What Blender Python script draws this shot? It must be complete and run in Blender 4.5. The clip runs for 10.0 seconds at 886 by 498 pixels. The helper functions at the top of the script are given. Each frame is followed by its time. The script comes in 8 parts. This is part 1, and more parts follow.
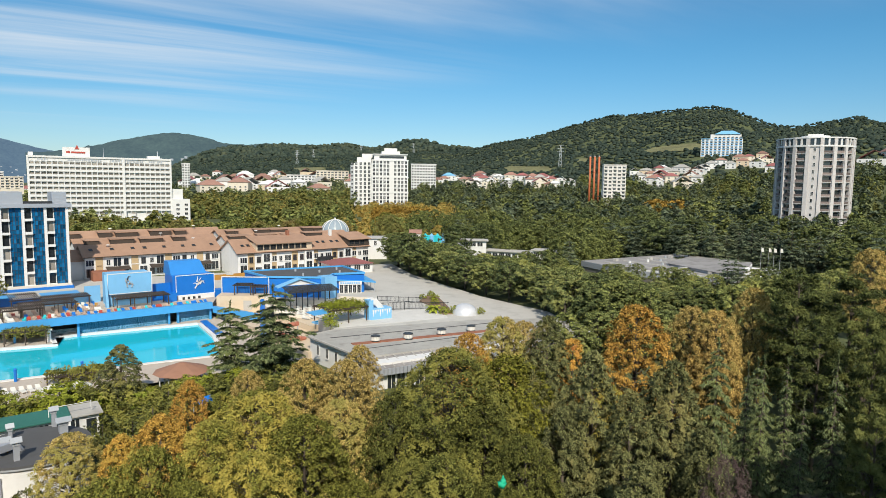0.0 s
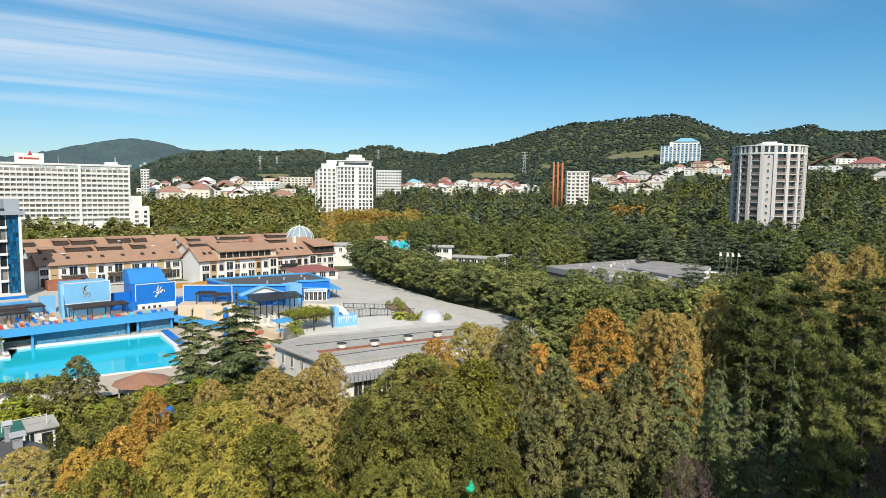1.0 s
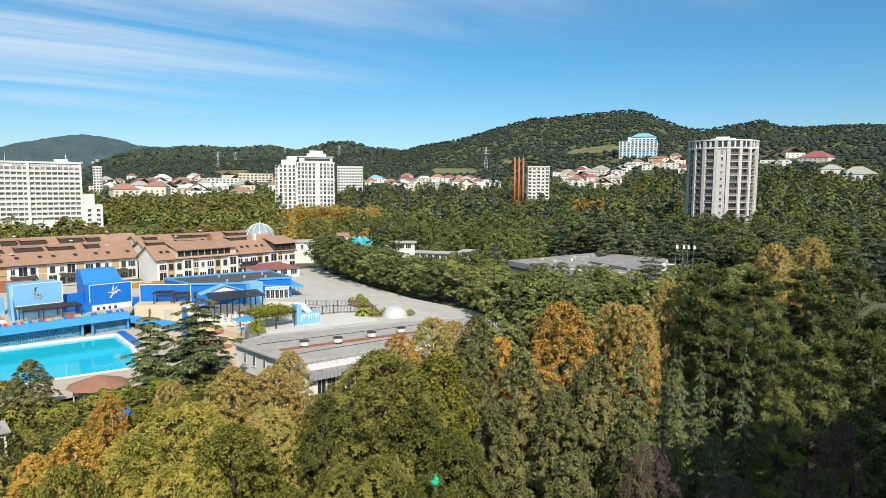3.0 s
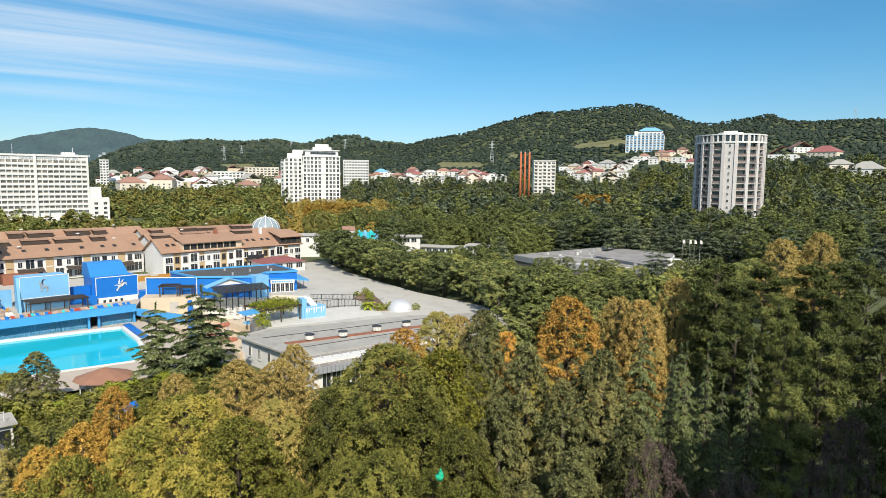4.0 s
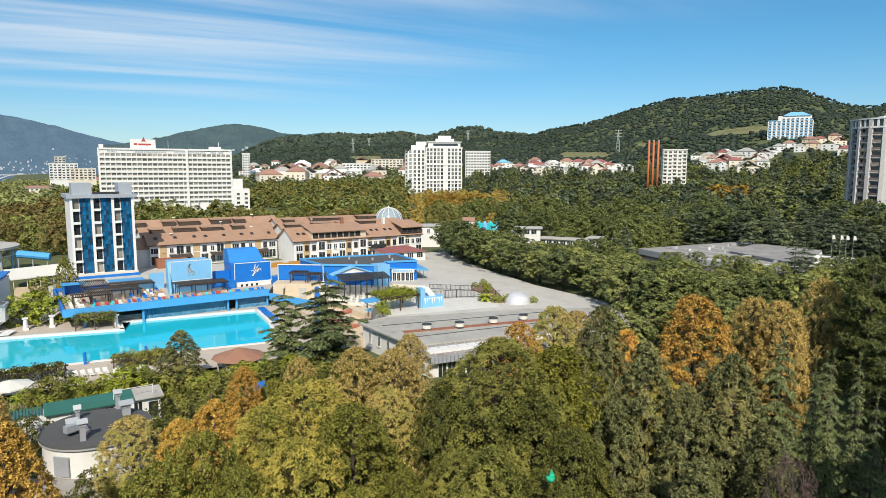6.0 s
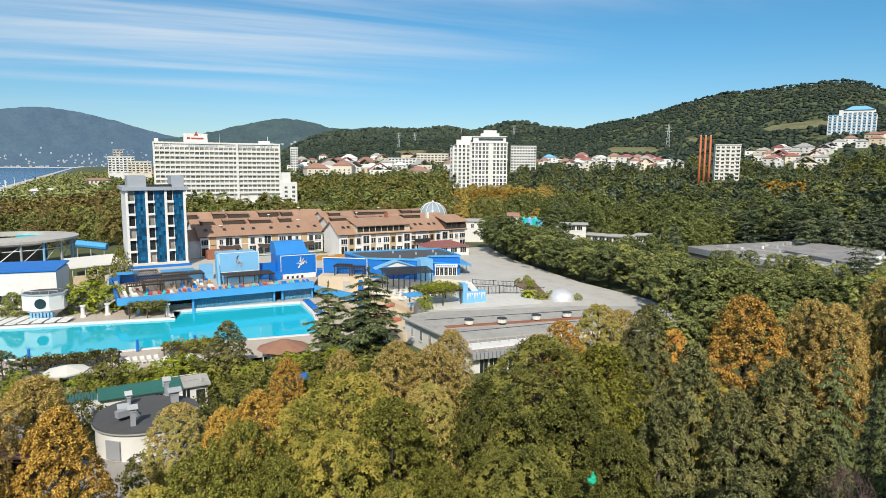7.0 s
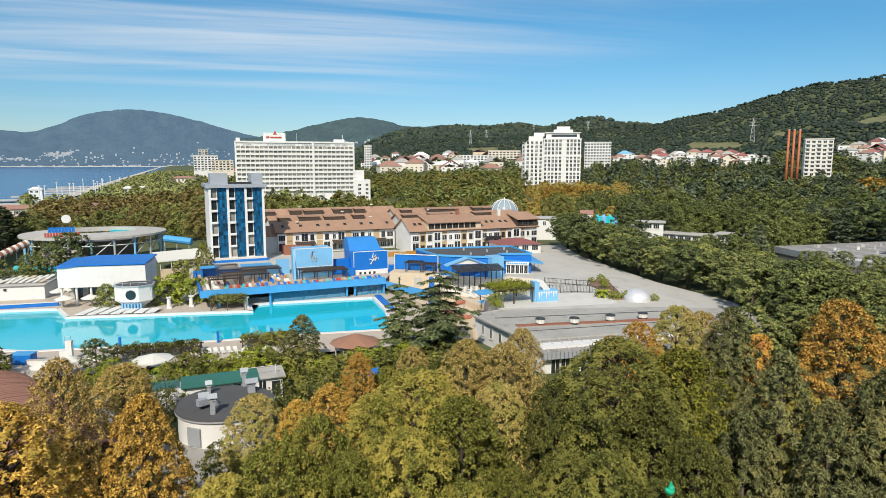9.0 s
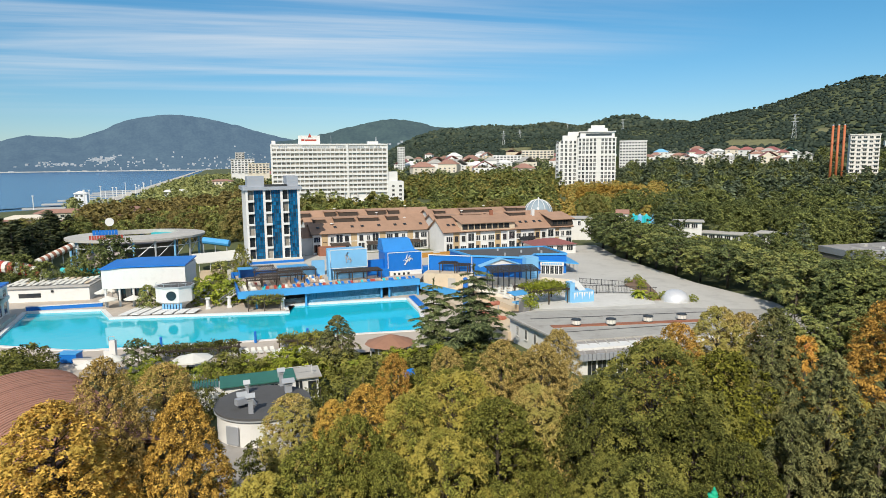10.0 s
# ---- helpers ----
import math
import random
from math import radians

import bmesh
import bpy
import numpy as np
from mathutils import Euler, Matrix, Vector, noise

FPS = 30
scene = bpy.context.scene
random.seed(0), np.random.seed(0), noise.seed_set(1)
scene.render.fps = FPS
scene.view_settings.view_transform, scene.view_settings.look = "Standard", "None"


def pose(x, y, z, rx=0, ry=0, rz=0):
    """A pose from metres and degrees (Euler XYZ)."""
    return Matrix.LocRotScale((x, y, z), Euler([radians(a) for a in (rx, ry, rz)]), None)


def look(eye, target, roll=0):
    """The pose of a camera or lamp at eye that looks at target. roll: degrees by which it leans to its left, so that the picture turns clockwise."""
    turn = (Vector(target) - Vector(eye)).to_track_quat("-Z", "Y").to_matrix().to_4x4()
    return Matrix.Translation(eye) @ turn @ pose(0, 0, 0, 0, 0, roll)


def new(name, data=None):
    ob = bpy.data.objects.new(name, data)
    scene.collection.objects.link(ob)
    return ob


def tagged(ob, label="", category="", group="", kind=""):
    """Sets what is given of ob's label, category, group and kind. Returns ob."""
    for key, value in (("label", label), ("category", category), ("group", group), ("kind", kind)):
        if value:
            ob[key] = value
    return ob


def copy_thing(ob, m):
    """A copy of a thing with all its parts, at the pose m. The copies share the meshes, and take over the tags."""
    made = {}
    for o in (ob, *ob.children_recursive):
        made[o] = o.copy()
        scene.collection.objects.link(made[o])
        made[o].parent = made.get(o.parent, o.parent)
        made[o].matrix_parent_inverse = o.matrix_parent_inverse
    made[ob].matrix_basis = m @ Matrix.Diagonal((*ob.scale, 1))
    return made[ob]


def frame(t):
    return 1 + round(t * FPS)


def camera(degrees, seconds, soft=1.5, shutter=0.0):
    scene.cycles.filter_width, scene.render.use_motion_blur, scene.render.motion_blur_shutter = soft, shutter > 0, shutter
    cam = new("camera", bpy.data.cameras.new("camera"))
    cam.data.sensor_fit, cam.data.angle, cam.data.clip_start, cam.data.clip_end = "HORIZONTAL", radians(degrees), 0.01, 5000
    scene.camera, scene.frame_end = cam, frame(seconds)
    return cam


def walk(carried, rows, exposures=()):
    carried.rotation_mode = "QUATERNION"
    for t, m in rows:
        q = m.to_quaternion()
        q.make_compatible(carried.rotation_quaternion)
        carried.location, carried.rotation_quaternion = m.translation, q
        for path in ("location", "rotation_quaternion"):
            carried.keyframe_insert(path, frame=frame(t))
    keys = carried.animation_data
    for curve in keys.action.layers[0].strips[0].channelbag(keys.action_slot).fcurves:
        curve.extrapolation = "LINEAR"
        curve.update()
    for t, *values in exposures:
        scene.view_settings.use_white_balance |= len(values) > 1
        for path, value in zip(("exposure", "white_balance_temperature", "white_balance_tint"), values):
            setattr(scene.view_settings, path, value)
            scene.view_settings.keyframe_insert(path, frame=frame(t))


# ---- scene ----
cam = camera(69.28, 10.0, soft=0.8)
EYE = 31.0
# seconds, yaw, pitch, roll in degrees, and the small steps of the holder in metres
ROWS = [
    (0.0, -39.43, -5.82, -0.79, -0.65, -0.45, 0.03),
    (0.5, -41.06, -5.71, -0.80, -0.73, -0.44, 0.00),
    (1.0, -42.52, -5.21, -0.73, -0.86, -0.53, 0.02),
    (1.5, -43.90, -5.10, -0.96, -0.93, -0.65, 0.03),
    (2.0, -44.63, -5.28, 0.02, -0.97, -0.73, 0.06),
    (2.5, -45.78, -5.33, -0.26, -0.99, -0.77, 0.05),
    (4.0, -45.36, -6.10, -0.50, -0.75, -0.53, -0.01),
    (4.5, -42.65, -6.46, -0.20, -0.55, -0.45, 0.02),
    (5.0, -39.52, -6.68, -0.55, -0.31, -0.34, 0.02),
    (5.5, -36.88, -6.80, -0.11, 0.05, -0.20, 0.05),
    (7.0, -30.55, -7.47, -0.46, 0.76, 0.20, 0.05),
    (7.5, -28.93, -7.56, 0.26, 0.90, 0.50, 0.04),
    (8.0, -27.52, -7.59, -0.17, 0.95, 0.65, -0.05),
    (8.5, -26.00, -7.73, 0.01, 0.98, 0.75, -0.06),
    (9.0, -24.18, -7.74, -0.15, 1.05, 0.86, -0.06),
    (9.5, -22.89, -7.80, -0.08, 1.00, 1.04, -0.07),
    (10.0, -21.18, -7.66, 0.50, 1.01, 1.12, -0.12),
]
walk(cam, [(t, pose(dx, dy, EYE + dz, 0, 0, yaw) @ pose(0, 0, 0, pitch) @ pose(0, 0, 0, 0, roll) @ pose(0, 0, 0, 90)) for t, yaw, pitch, roll, dx, dy, dz in ROWS],
     [(0.0, -0.11), (0.5, -0.05), (2.0, 0.01), (4.0, 0.05), (5.0, 0.02), (7.0, -0.09), (10.0, -0.15)])

# ---- sky, sun, exposure ----
SUN_AZ, SUN_EL = 212.0, 40.0
world = bpy.data.worlds.new("sky")
scene.world = world
world.use_nodes = True
wn, wl = world.node_tree.nodes, world.node_tree.links
wn.clear()


def wnode(kind, **sets):
    n = wn.new(kind)
    for k, v in sets.items():
        n.inputs[k].default_value = v
    return n


def wmath(op, a, b=0.0, clamp=False):
    n = wn.new("ShaderNodeMath")
    n.operation, n.use_clamp = op, clamp
    for i, v in enumerate((a, b)):
        if isinstance(v, (int, float)):
            n.inputs[i].default_value = v
        else:
            wl.new(v, n.inputs[i])
    return n.outputs[0]


sky = wn.new("ShaderNodeTexSky")
sky.sky_type, sky.sun_disc = "NISHITA", False
sky.sun_elevation, sky.sun_rotation = radians(SUN_EL), radians(SUN_AZ)
sky.air_density, sky.dust_density, sky.ozone_density, sky.altitude = 1.0, 0.2, 4.5, 50
tc = wn.new("ShaderNodeTexCoord")
sep = wn.new("ShaderNodeSeparateXYZ")
wl.new(tc.outputs["Generated"], sep.inputs[0])
up = wmath("MAXIMUM", sep.outputs[2], 0.02)
# cirrus on a high flat layer, streaked along one wind direction
px_, py_ = wmath("DIVIDE", sep.outputs[0], up), wmath("DIVIDE", sep.outputs[1], up)
WIND = radians(-8)
along = wmath("ADD", wmath("MULTIPLY", px_, math.cos(WIND)), wmath("MULTIPLY", py_, math.sin(WIND)))
across = wmath("ADD", wmath("MULTIPLY", px_, -math.sin(WIND)), wmath("MULTIPLY", py_, math.cos(WIND)))
comb = wn.new("ShaderNodeCombineXYZ")
wl.new(wmath("MULTIPLY", along, 0.12), comb.inputs[0])
wl.new(wmath("MULTIPLY", across, 0.52), comb.inputs[1])
n1 = wnode("ShaderNodeTexNoise", Scale=1.0, Detail=7.0, Roughness=0.55, Distortion=0.35)
wl.new(comb.outputs[0], n1.inputs["Vector"])
streak = wn.new("ShaderNodeMapRange")
streak.interpolation_type = "SMOOTHSTEP"
streak.inputs["From Min"].default_value, streak.inputs["From Max"].default_value = 0.39, 0.68
wl.new(n1.outputs["Fac"], streak.inputs["Value"])
# the band of cirrus lies over the sea side
side = wn.new("ShaderNodeMapRange")
side.interpolation_type = "SMOOTHSTEP"
side.inputs["From Min"].default_value, side.inputs["From Max"].default_value = 4.2, 0.6
wl.new(along, side.inputs["Value"])
low = wn.new("ShaderNodeMapRange")  # the cirrus thins out towards the horizon
low.interpolation_type = "SMOOTHSTEP"
low.inputs["From Min"].default_value, low.inputs["From Max"].default_value = 0.05, 0.2
wl.new(sep.outputs[2], low.inputs["Value"])
veil = wmath("MULTIPLY", wmath("MULTIPLY", wmath("MULTIPLY", streak.outputs[0], low.outputs[0]), side.outputs[0]), 0.9, True)
mixc = wn.new("ShaderNodeMix")
mixc.data_type = "RGBA"
wl.new(veil, mixc.inputs["Factor"])
deep = wn.new("ShaderNodeMix")  # the clear blue of dry autumn air
deep.data_type, deep.blend_type = "RGBA", "MULTIPLY"
deep.inputs["Factor"].default_value = 1.0
tone = wn.new("ShaderNodeMix")  # paler towards the horizon
tone.data_type = "RGBA"
tone.inputs["A"].default_value, tone.inputs["B"].default_value = (0.9, 1.04, 1.14, 1), (0.57, 1.1, 1.22, 1)
tall = wn.new("ShaderNodeMapRange")
tall.interpolation_type = "SMOOTHSTEP"
tall.inputs["From Min"].default_value, tall.inputs["From Max"].default_value = 0.0, 0.22
wl.new(sep.outputs[2], tall.inputs["Value"]), wl.new(tall.outputs[0], tone.inputs["Factor"])
wl.new(tone.outputs["Result"], deep.inputs["B"])
wl.new(sky.outputs[0], deep.inputs["A"])
wl.new(deep.outputs["Result"], mixc.inputs["A"])
mixc.inputs["B"].default_value = (8.6, 9.2, 9.8, 1)
bg = wnode("ShaderNodeBackground", Strength=0.096)
wl.new(mixc.outputs["Result"], bg.inputs[0])
wo = wn.new("ShaderNodeOutputWorld")
wl.new(bg.outputs[0], wo.inputs[0])

sun = new("sun", bpy.data.lights.new("sun", "SUN"))
sun.data.energy, sun.data.angle, sun.data.color = 5.0, radians(0.53), (1.0, 0.92, 0.78)
sa, se = radians(SUN_AZ), radians(SUN_EL)
sun.matrix_world = look((math.sin(sa) * math.cos(se) * 300, math.cos(sa) * math.cos(se) * 300, math.sin(se) * 300), (0, 0, 0))

# ---- materials ----
def material(name, color, rough=0.8, metal=0.0, vary=0.12, scale=1.0, grain=12.0, bump=0.0, stain=0.0, stretch=(1, 1, 1), each=0.0, coords="Object"):
    """Paint, stone, metal: two scales of mottling, streaks by stretch, an optional tint per object."""
    m = bpy.data.materials.new(name)
    m.use_nodes = True
    n, l = m.node_tree.nodes, m.node_tree.links
    b = n["Principled BSDF"]
    b.inputs["Roughness"].default_value, b.inputs["Metallic"].default_value = rough, metal
    t = n.new("ShaderNodeTexCoord")
    mp = n.new("ShaderNodeMapping")
    mp.inputs["Scale"].default_value = stretch
    l.new(t.outputs[coords], mp.inputs[0])
    big, fine = n.new("ShaderNodeTexNoise"), n.new("ShaderNodeTexNoise")
    big.inputs["Scale"].default_value, big.inputs["Detail"].default_value = 0.35 * scale, 4
    fine.inputs["Scale"].default_value, fine.inputs["Detail"].default_value = grain * scale, 3
    for x in (big, fine):
        l.new(mp.outputs[0], x.inputs["Vector"])
    add = n.new("ShaderNodeMath")
    add.operation = "ADD"
    l.new(big.outputs["Fac"], add.inputs[0]), l.new(fine.outputs["Fac"], add.inputs[1])
    rng = n.new("ShaderNodeMapRange")
    rng.inputs["From Min"].default_value, rng.inputs["From Max"].default_value = 0.6, 1.4
    rng.inputs["To Min"].default_value, rng.inputs["To Max"].default_value = 1 - vary, 1 + vary
    l.new(add.outputs[0], rng.inputs["Value"])
    val = rng.outputs[0]
    if each:
        oi = n.new("ShaderNodeObjectInfo")
        r2 = n.new("ShaderNodeMapRange")
        r2.inputs["To Min"].default_value, r2.inputs["To Max"].default_value = 1 - each, 1 + each
        l.new(oi.outputs["Random"], r2.inputs["Value"])
        mul = n.new("ShaderNodeMath")
        mul.operation = "MULTIPLY"
        l.new(val, mul.inputs[0]), l.new(r2.outputs[0], mul.inputs[1])
        val = mul.outputs[0]
    hsv = n.new("ShaderNodeHueSaturation")
    hsv.inputs["Color"].default_value = (*color, 1)
    l.new(val, hsv.inputs["Value"])
    out = hsv.outputs[0]
    if stain:
        st = n.new("ShaderNodeTexNoise")
        st.inputs["Scale"].default_value, st.inputs["Detail"].default_value = 0.9 * scale, 6
        l.new(mp.outputs[0], st.inputs["Vector"])
        ramp = n.new("ShaderNodeMapRange")
        ramp.inputs["From Min"].default_value, ramp.inputs["From Max"].default_value = 0.52, 0.72
        ramp.inputs["To Max"].default_value = stain
        l.new(st.outputs["Fac"], ramp.inputs["Value"])
        mx = n.new("ShaderNodeMix")
        mx.data_type = "RGBA"
        l.new(ramp.outputs[0], mx.inputs["Factor"]), l.new(out, mx.inputs["A"])
        mx.inputs["B"].default_value = (color[0] * 0.45, color[1] * 0.43, color[2] * 0.4, 1)
        out = mx.outputs["Result"]
    l.new(out, b.inputs["Base Color"])
    if bump:
        bp = n.new("ShaderNodeBump")
        bp.inputs["Strength"].default_value, bp.inputs["Distance"].default_value = bump, 0.05
        l.new(fine.outputs["Fac"], bp.inputs["Height"])
        l.new(bp.outputs[0], b.inputs["Normal"])
    return m


def leaf_material(name, dark, light, other, other_share=0.3, tint=0.16, through_light=0.06, patch=0.45):
    """Leaves: a colour for each leaf, whole sprays that have turned, and a tint for each tree."""
    m = bpy.data.materials.new(name)
    m.use_nodes = True
    n, l = m.node_tree.nodes, m.node_tree.links
    b = n["Principled BSDF"]
    b.inputs["Roughness"].default_value, b.inputs["Specular IOR Level"].default_value = 0.7, 0.1
    g, oi, t = n.new("ShaderNodeNewGeometry"), n.new("ShaderNodeObjectInfo"), n.new("ShaderNodeTexCoord")
    m1 = n.new("ShaderNodeMix")
    m1.data_type = "RGBA"
    m1.inputs["A"].default_value, m1.inputs["B"].default_value = (*dark, 1), (*light, 1)
    l.new(g.outputs["Random Per Island"], m1.inputs["Factor"])
    nz = n.new("ShaderNodeTexNoise")
    nz.inputs["Scale"].default_value, nz.inputs["Detail"].default_value = patch, 3
    l.new(g.outputs["Position"], nz.inputs["Vector"])
    sh = n.new("ShaderNodeMath")
    sh.operation = "MULTIPLY_ADD"
    sh.inputs[1].default_value, sh.inputs[2].default_value = 0.35, -0.17
    l.new(oi.outputs["Random"], sh.inputs[0])
    ad = n.new("ShaderNodeMath")
    ad.operation = "ADD"
    l.new(nz.outputs["Fac"], ad.inputs[0]), l.new(sh.outputs[0], ad.inputs[1])
    rg = n.new("ShaderNodeMapRange")
    rg.interpolation_type = "SMOOTHSTEP"
    c = 0.72 - 0.44 * other_share
    rg.inputs["From Min"].default_value, rg.inputs["From Max"].default_value = c - 0.1, c + 0.12
    l.new(ad.outputs[0], rg.inputs["Value"])
    m2 = n.new("ShaderNodeMix")
    m2.data_type = "RGBA"
    m2.inputs["B"].default_value = (*other, 1)
    l.new(rg.outputs[0], m2.inputs["Factor"]), l.new(m1.outputs["Result"], m2.inputs["A"])
    hsv = n.new("ShaderNodeHueSaturation")
    vr = n.new("ShaderNodeMapRange")
    vr.inputs["To Min"].default_value, vr.inputs["To Max"].default_value = 1 - tint, 1 + tint
    l.new(oi.outputs["Random"], vr.inputs["Value"]), l.new(vr.outputs[0], hsv.inputs["Value"])
    l.new(m2.outputs["Result"], hsv.inputs["Color"])
    l.new(hsv.outputs[0], b.inputs["Base Color"])
    tr = n.new("ShaderNodeBsdfTranslucent")
    l.new(hsv.outputs[0], tr.inputs[0])
    mx = n.new("ShaderNodeMixShader")
    mx.inputs[0].default_value = through_light
    l.new(b.outputs[0], mx.inputs[1]), l.new(tr.outputs[0], mx.inputs[2])
    l.new(mx.outputs[0], n["Material Output"].inputs[0])
    return m


def glass_like(name, color, rough=0.08):
    m = material(name, color, rough, 0.0, 0.1, 0.5, 3.0)
    m.node_tree.nodes["Principled BSDF"].inputs["Specular IOR Level"].default_value = 0.9
    return m


WHITE = material("white_paint", (0.71, 0.7, 0.68), 0.7, vary=0.05, stain=0.12)
CREAM = material("cream_plaster", (0.68, 0.61, 0.5), 0.85, vary=0.06, stain=0.15)
OCHRE = material("ochre_plaster", (0.48, 0.35, 0.2), 0.85, vary=0.08, stain=0.1)
TAN = material("tan_plaster", (0.62, 0.5, 0.36), 0.85, vary=0.07, stain=0.15)
CONCRETE = material("concrete", (0.46, 0.44, 0.41), 0.9, vary=0.12, stain=0.3)
PAVING = material("paving", (0.5, 0.48, 0.44), 0.9, vary=0.1, scale=0.4, grain=25, stain=0.25)
DECKING = material("pool_deck_tiles", (0.5, 0.43, 0.36), 0.8, vary=0.1, grain=20, stain=0.2)
BLUE = material("royal_blue_paint", (0.008, 0.16, 0.56), 0.45, vary=0.08, stain=0.1)
MIDBLUE = material("bright_blue_paint", (0.02, 0.22, 0.6), 0.5, vary=0.08, stain=0.12)
SKYBLUE = material("light_blue_paint", (0.2, 0.47, 0.74), 0.55, vary=0.06, stain=0.1)
BEAMBLUE = material("azure_paint", (0.07, 0.34, 0.68), 0.5, vary=0.06, stain=0.1)
GLASS_BLUE = material("blue_curtain_glass", (0.008, 0.11, 0.25), 0.06, 0, 0.4, 0.6, 0.4, each=0.6)
# beige that stands for shaded hotel loggias, and for curtains on the glass tower
SHADE_AND_CURTAIN = material("shade_and_curtain_glazing", (0.26, 0.235, 0.2), 0.4, vary=0.3, each=0.4)
GLASS_DARK = glass_like("dark_window_glass", (0.025, 0.03, 0.035))
GREY_METAL = material("grey_metal_sheet", (0.4, 0.42, 0.46), 0.5, 0.3, vary=0.06)
STEEL = material("painted_steel", (0.5, 0.52, 0.54), 0.5, 0.4, vary=0.08)
DARK_METAL = material("dark_steel", (0.04, 0.042, 0.045), 0.5, 0.3, vary=0.1)
TIMBER = material("dark_timber", (0.06, 0.045, 0.035), 0.8, vary=0.25, stretch=(1, 8, 1))
BROWN_ROOF = material("brown_shingle", (0.37, 0.225, 0.15), 0.9, vary=0.14, grain=8, stain=0.2, each=0.08)
RED_ROOF = material("red_roof_sheet", (0.3, 0.11, 0.1), 0.7, vary=0.15, stain=0.15, each=0.2)
TERRACOTTA = material("terracotta_tiles", (0.3, 0.165, 0.125), 0.85, vary=0.2, stain=0.2, each=0.2)
ASPHALT_ROOF = material("bitumen_roof", (0.085, 0.085, 0.088), 0.9, vary=0.15, stain=0.2)
GREY_ROOF = material("worn_roofing", (0.385, 0.37, 0.34), 0.9, vary=0.16, scale=0.6, stain=0.4)
ASPHALT_PATH = material("worn_asphalt", (0.34, 0.32, 0.3), 0.95, vary=0.15, grain=20, stain=0.2)
WORN_BITUMEN = material("weathered_bitumen", (0.29, 0.275, 0.265), 0.9, vary=0.25, scale=0.3, stain=0.5)
GREEN_ROOF = material("green_roof_sheet", (0.03, 0.14, 0.11), 0.6, vary=0.12, stain=0.2)
RUST = material("rust_red_lead", (0.3, 0.12, 0.07), 0.8, vary=0.2, stain=0.3)
ORANGE = material("orange_chimney_paint", (0.48, 0.14, 0.055), 0.6, vary=0.1)
CANVAS = material("white_canvas", (0.68, 0.66, 0.6), 0.9, vary=0.05)
BARK = material("bark", (0.1, 0.08, 0.06), 0.95, vary=0.3, grain=6, bump=0.4)
EARTH = material("earth", (0.2, 0.13, 0.085), 0.95, vary=0.25, grain=4, stain=0.3)
TURQUOISE = material("turquoise_plastic", (0.03, 0.5, 0.55), 0.5, vary=0.08)
GREEN_NET = material("green_netting", (0.01, 0.42, 0.24), 0.7, vary=0.1)
GOLD = material("golden_fence", (0.42, 0.21, 0.04), 0.6, vary=0.1)
RED = material("red_plastic", (0.4, 0.06, 0.04), 0.5, vary=0.08)

L_OLIVE = leaf_material("olive_green_leaves", (0.045, 0.048, 0.01), (0.3, 0.295, 0.058), (0.39, 0.32, 0.068), 0.25)
L_GREEN = leaf_material("green_leaves", (0.02, 0.025, 0.007), (0.205, 0.21, 0.05), (0.25, 0.235, 0.055), 0.28)
L_LIME = leaf_material("yellow_green_leaves", (0.04, 0.043, 0.006), (0.31, 0.3, 0.045), (0.32, 0.27, 0.045), 0.28)
L_YELLOW = leaf_material("turning_plane_leaves", (0.16, 0.115, 0.03), (0.7, 0.525, 0.18), (0.34, 0.3, 0.085), 0.28)
L_ORANGE = leaf_material("orange_autumn_leaves", (0.12, 0.065, 0.013), (0.7, 0.4, 0.09), (0.4, 0.28, 0.065), 0.25)
L_GOLDEN = leaf_material("golden_plane_leaves", (0.14, 0.08, 0.015), (0.86, 0.53, 0.115), (0.48, 0.335, 0.07), 0.25)
L_BROWNING = leaf_material("browning_plane_leaves", (0.14, 0.095, 0.028), (0.76, 0.53, 0.17), (0.4, 0.32, 0.1), 0.3)
L_RED = leaf_material("red_autumn_leaves", (0.36, 0.13, 0.04), (0.6, 0.28, 0.09), (0.55, 0.32, 0.07), 0.35)
L_PINE = leaf_material("pine_needles", (0.028, 0.042, 0.018), (0.215, 0.25, 0.09), (0.26, 0.265, 0.085), 0.2)
L_PARK_PINE = leaf_material("grey_green_pine_needles", (0.035, 0.05, 0.02), (0.27, 0.3, 0.095), (0.3, 0.3, 0.095), 0.2)
L_BRIGHT_PINE = leaf_material("sunny_pine_needles", (0.018, 0.027, 0.01), (0.15, 0.172, 0.052), (0.185, 0.195, 0.058), 0.25)
L_CEDAR = leaf_material("cedar_needles", (0.026, 0.042, 0.018), (0.245, 0.285, 0.12), (0.2, 0.225, 0.078), 0.2)
L_SPRUCE = leaf_material("spruce_needles", (0.02, 0.025, 0.012), (0.255, 0.258, 0.1), (0.27, 0.24, 0.086), 0.2)
L_SHRUB = leaf_material("bright_shrub_leaves", (0.12, 0.15, 0.015), (0.38, 0.4, 0.05), (0.25, 0.29, 0.045), 0.3)
L_BRONZE = leaf_material("bronze_plane_leaves", (0.11, 0.09, 0.032), (0.31, 0.24, 0.08), (0.2, 0.195, 0.06), 0.3, patch=0.1)
L_COPSE = leaf_material("golden_copse_leaves", (0.2, 0.125, 0.025), (0.48, 0.3, 0.06), (0.3, 0.22, 0.05), 0.3, patch=0.1)
L_WOODS = leaf_material("far_woods_leaves", (0.035, 0.052, 0.026), (0.255, 0.28, 0.12), (0.31, 0.315, 0.115), 0.35, patch=0.04)
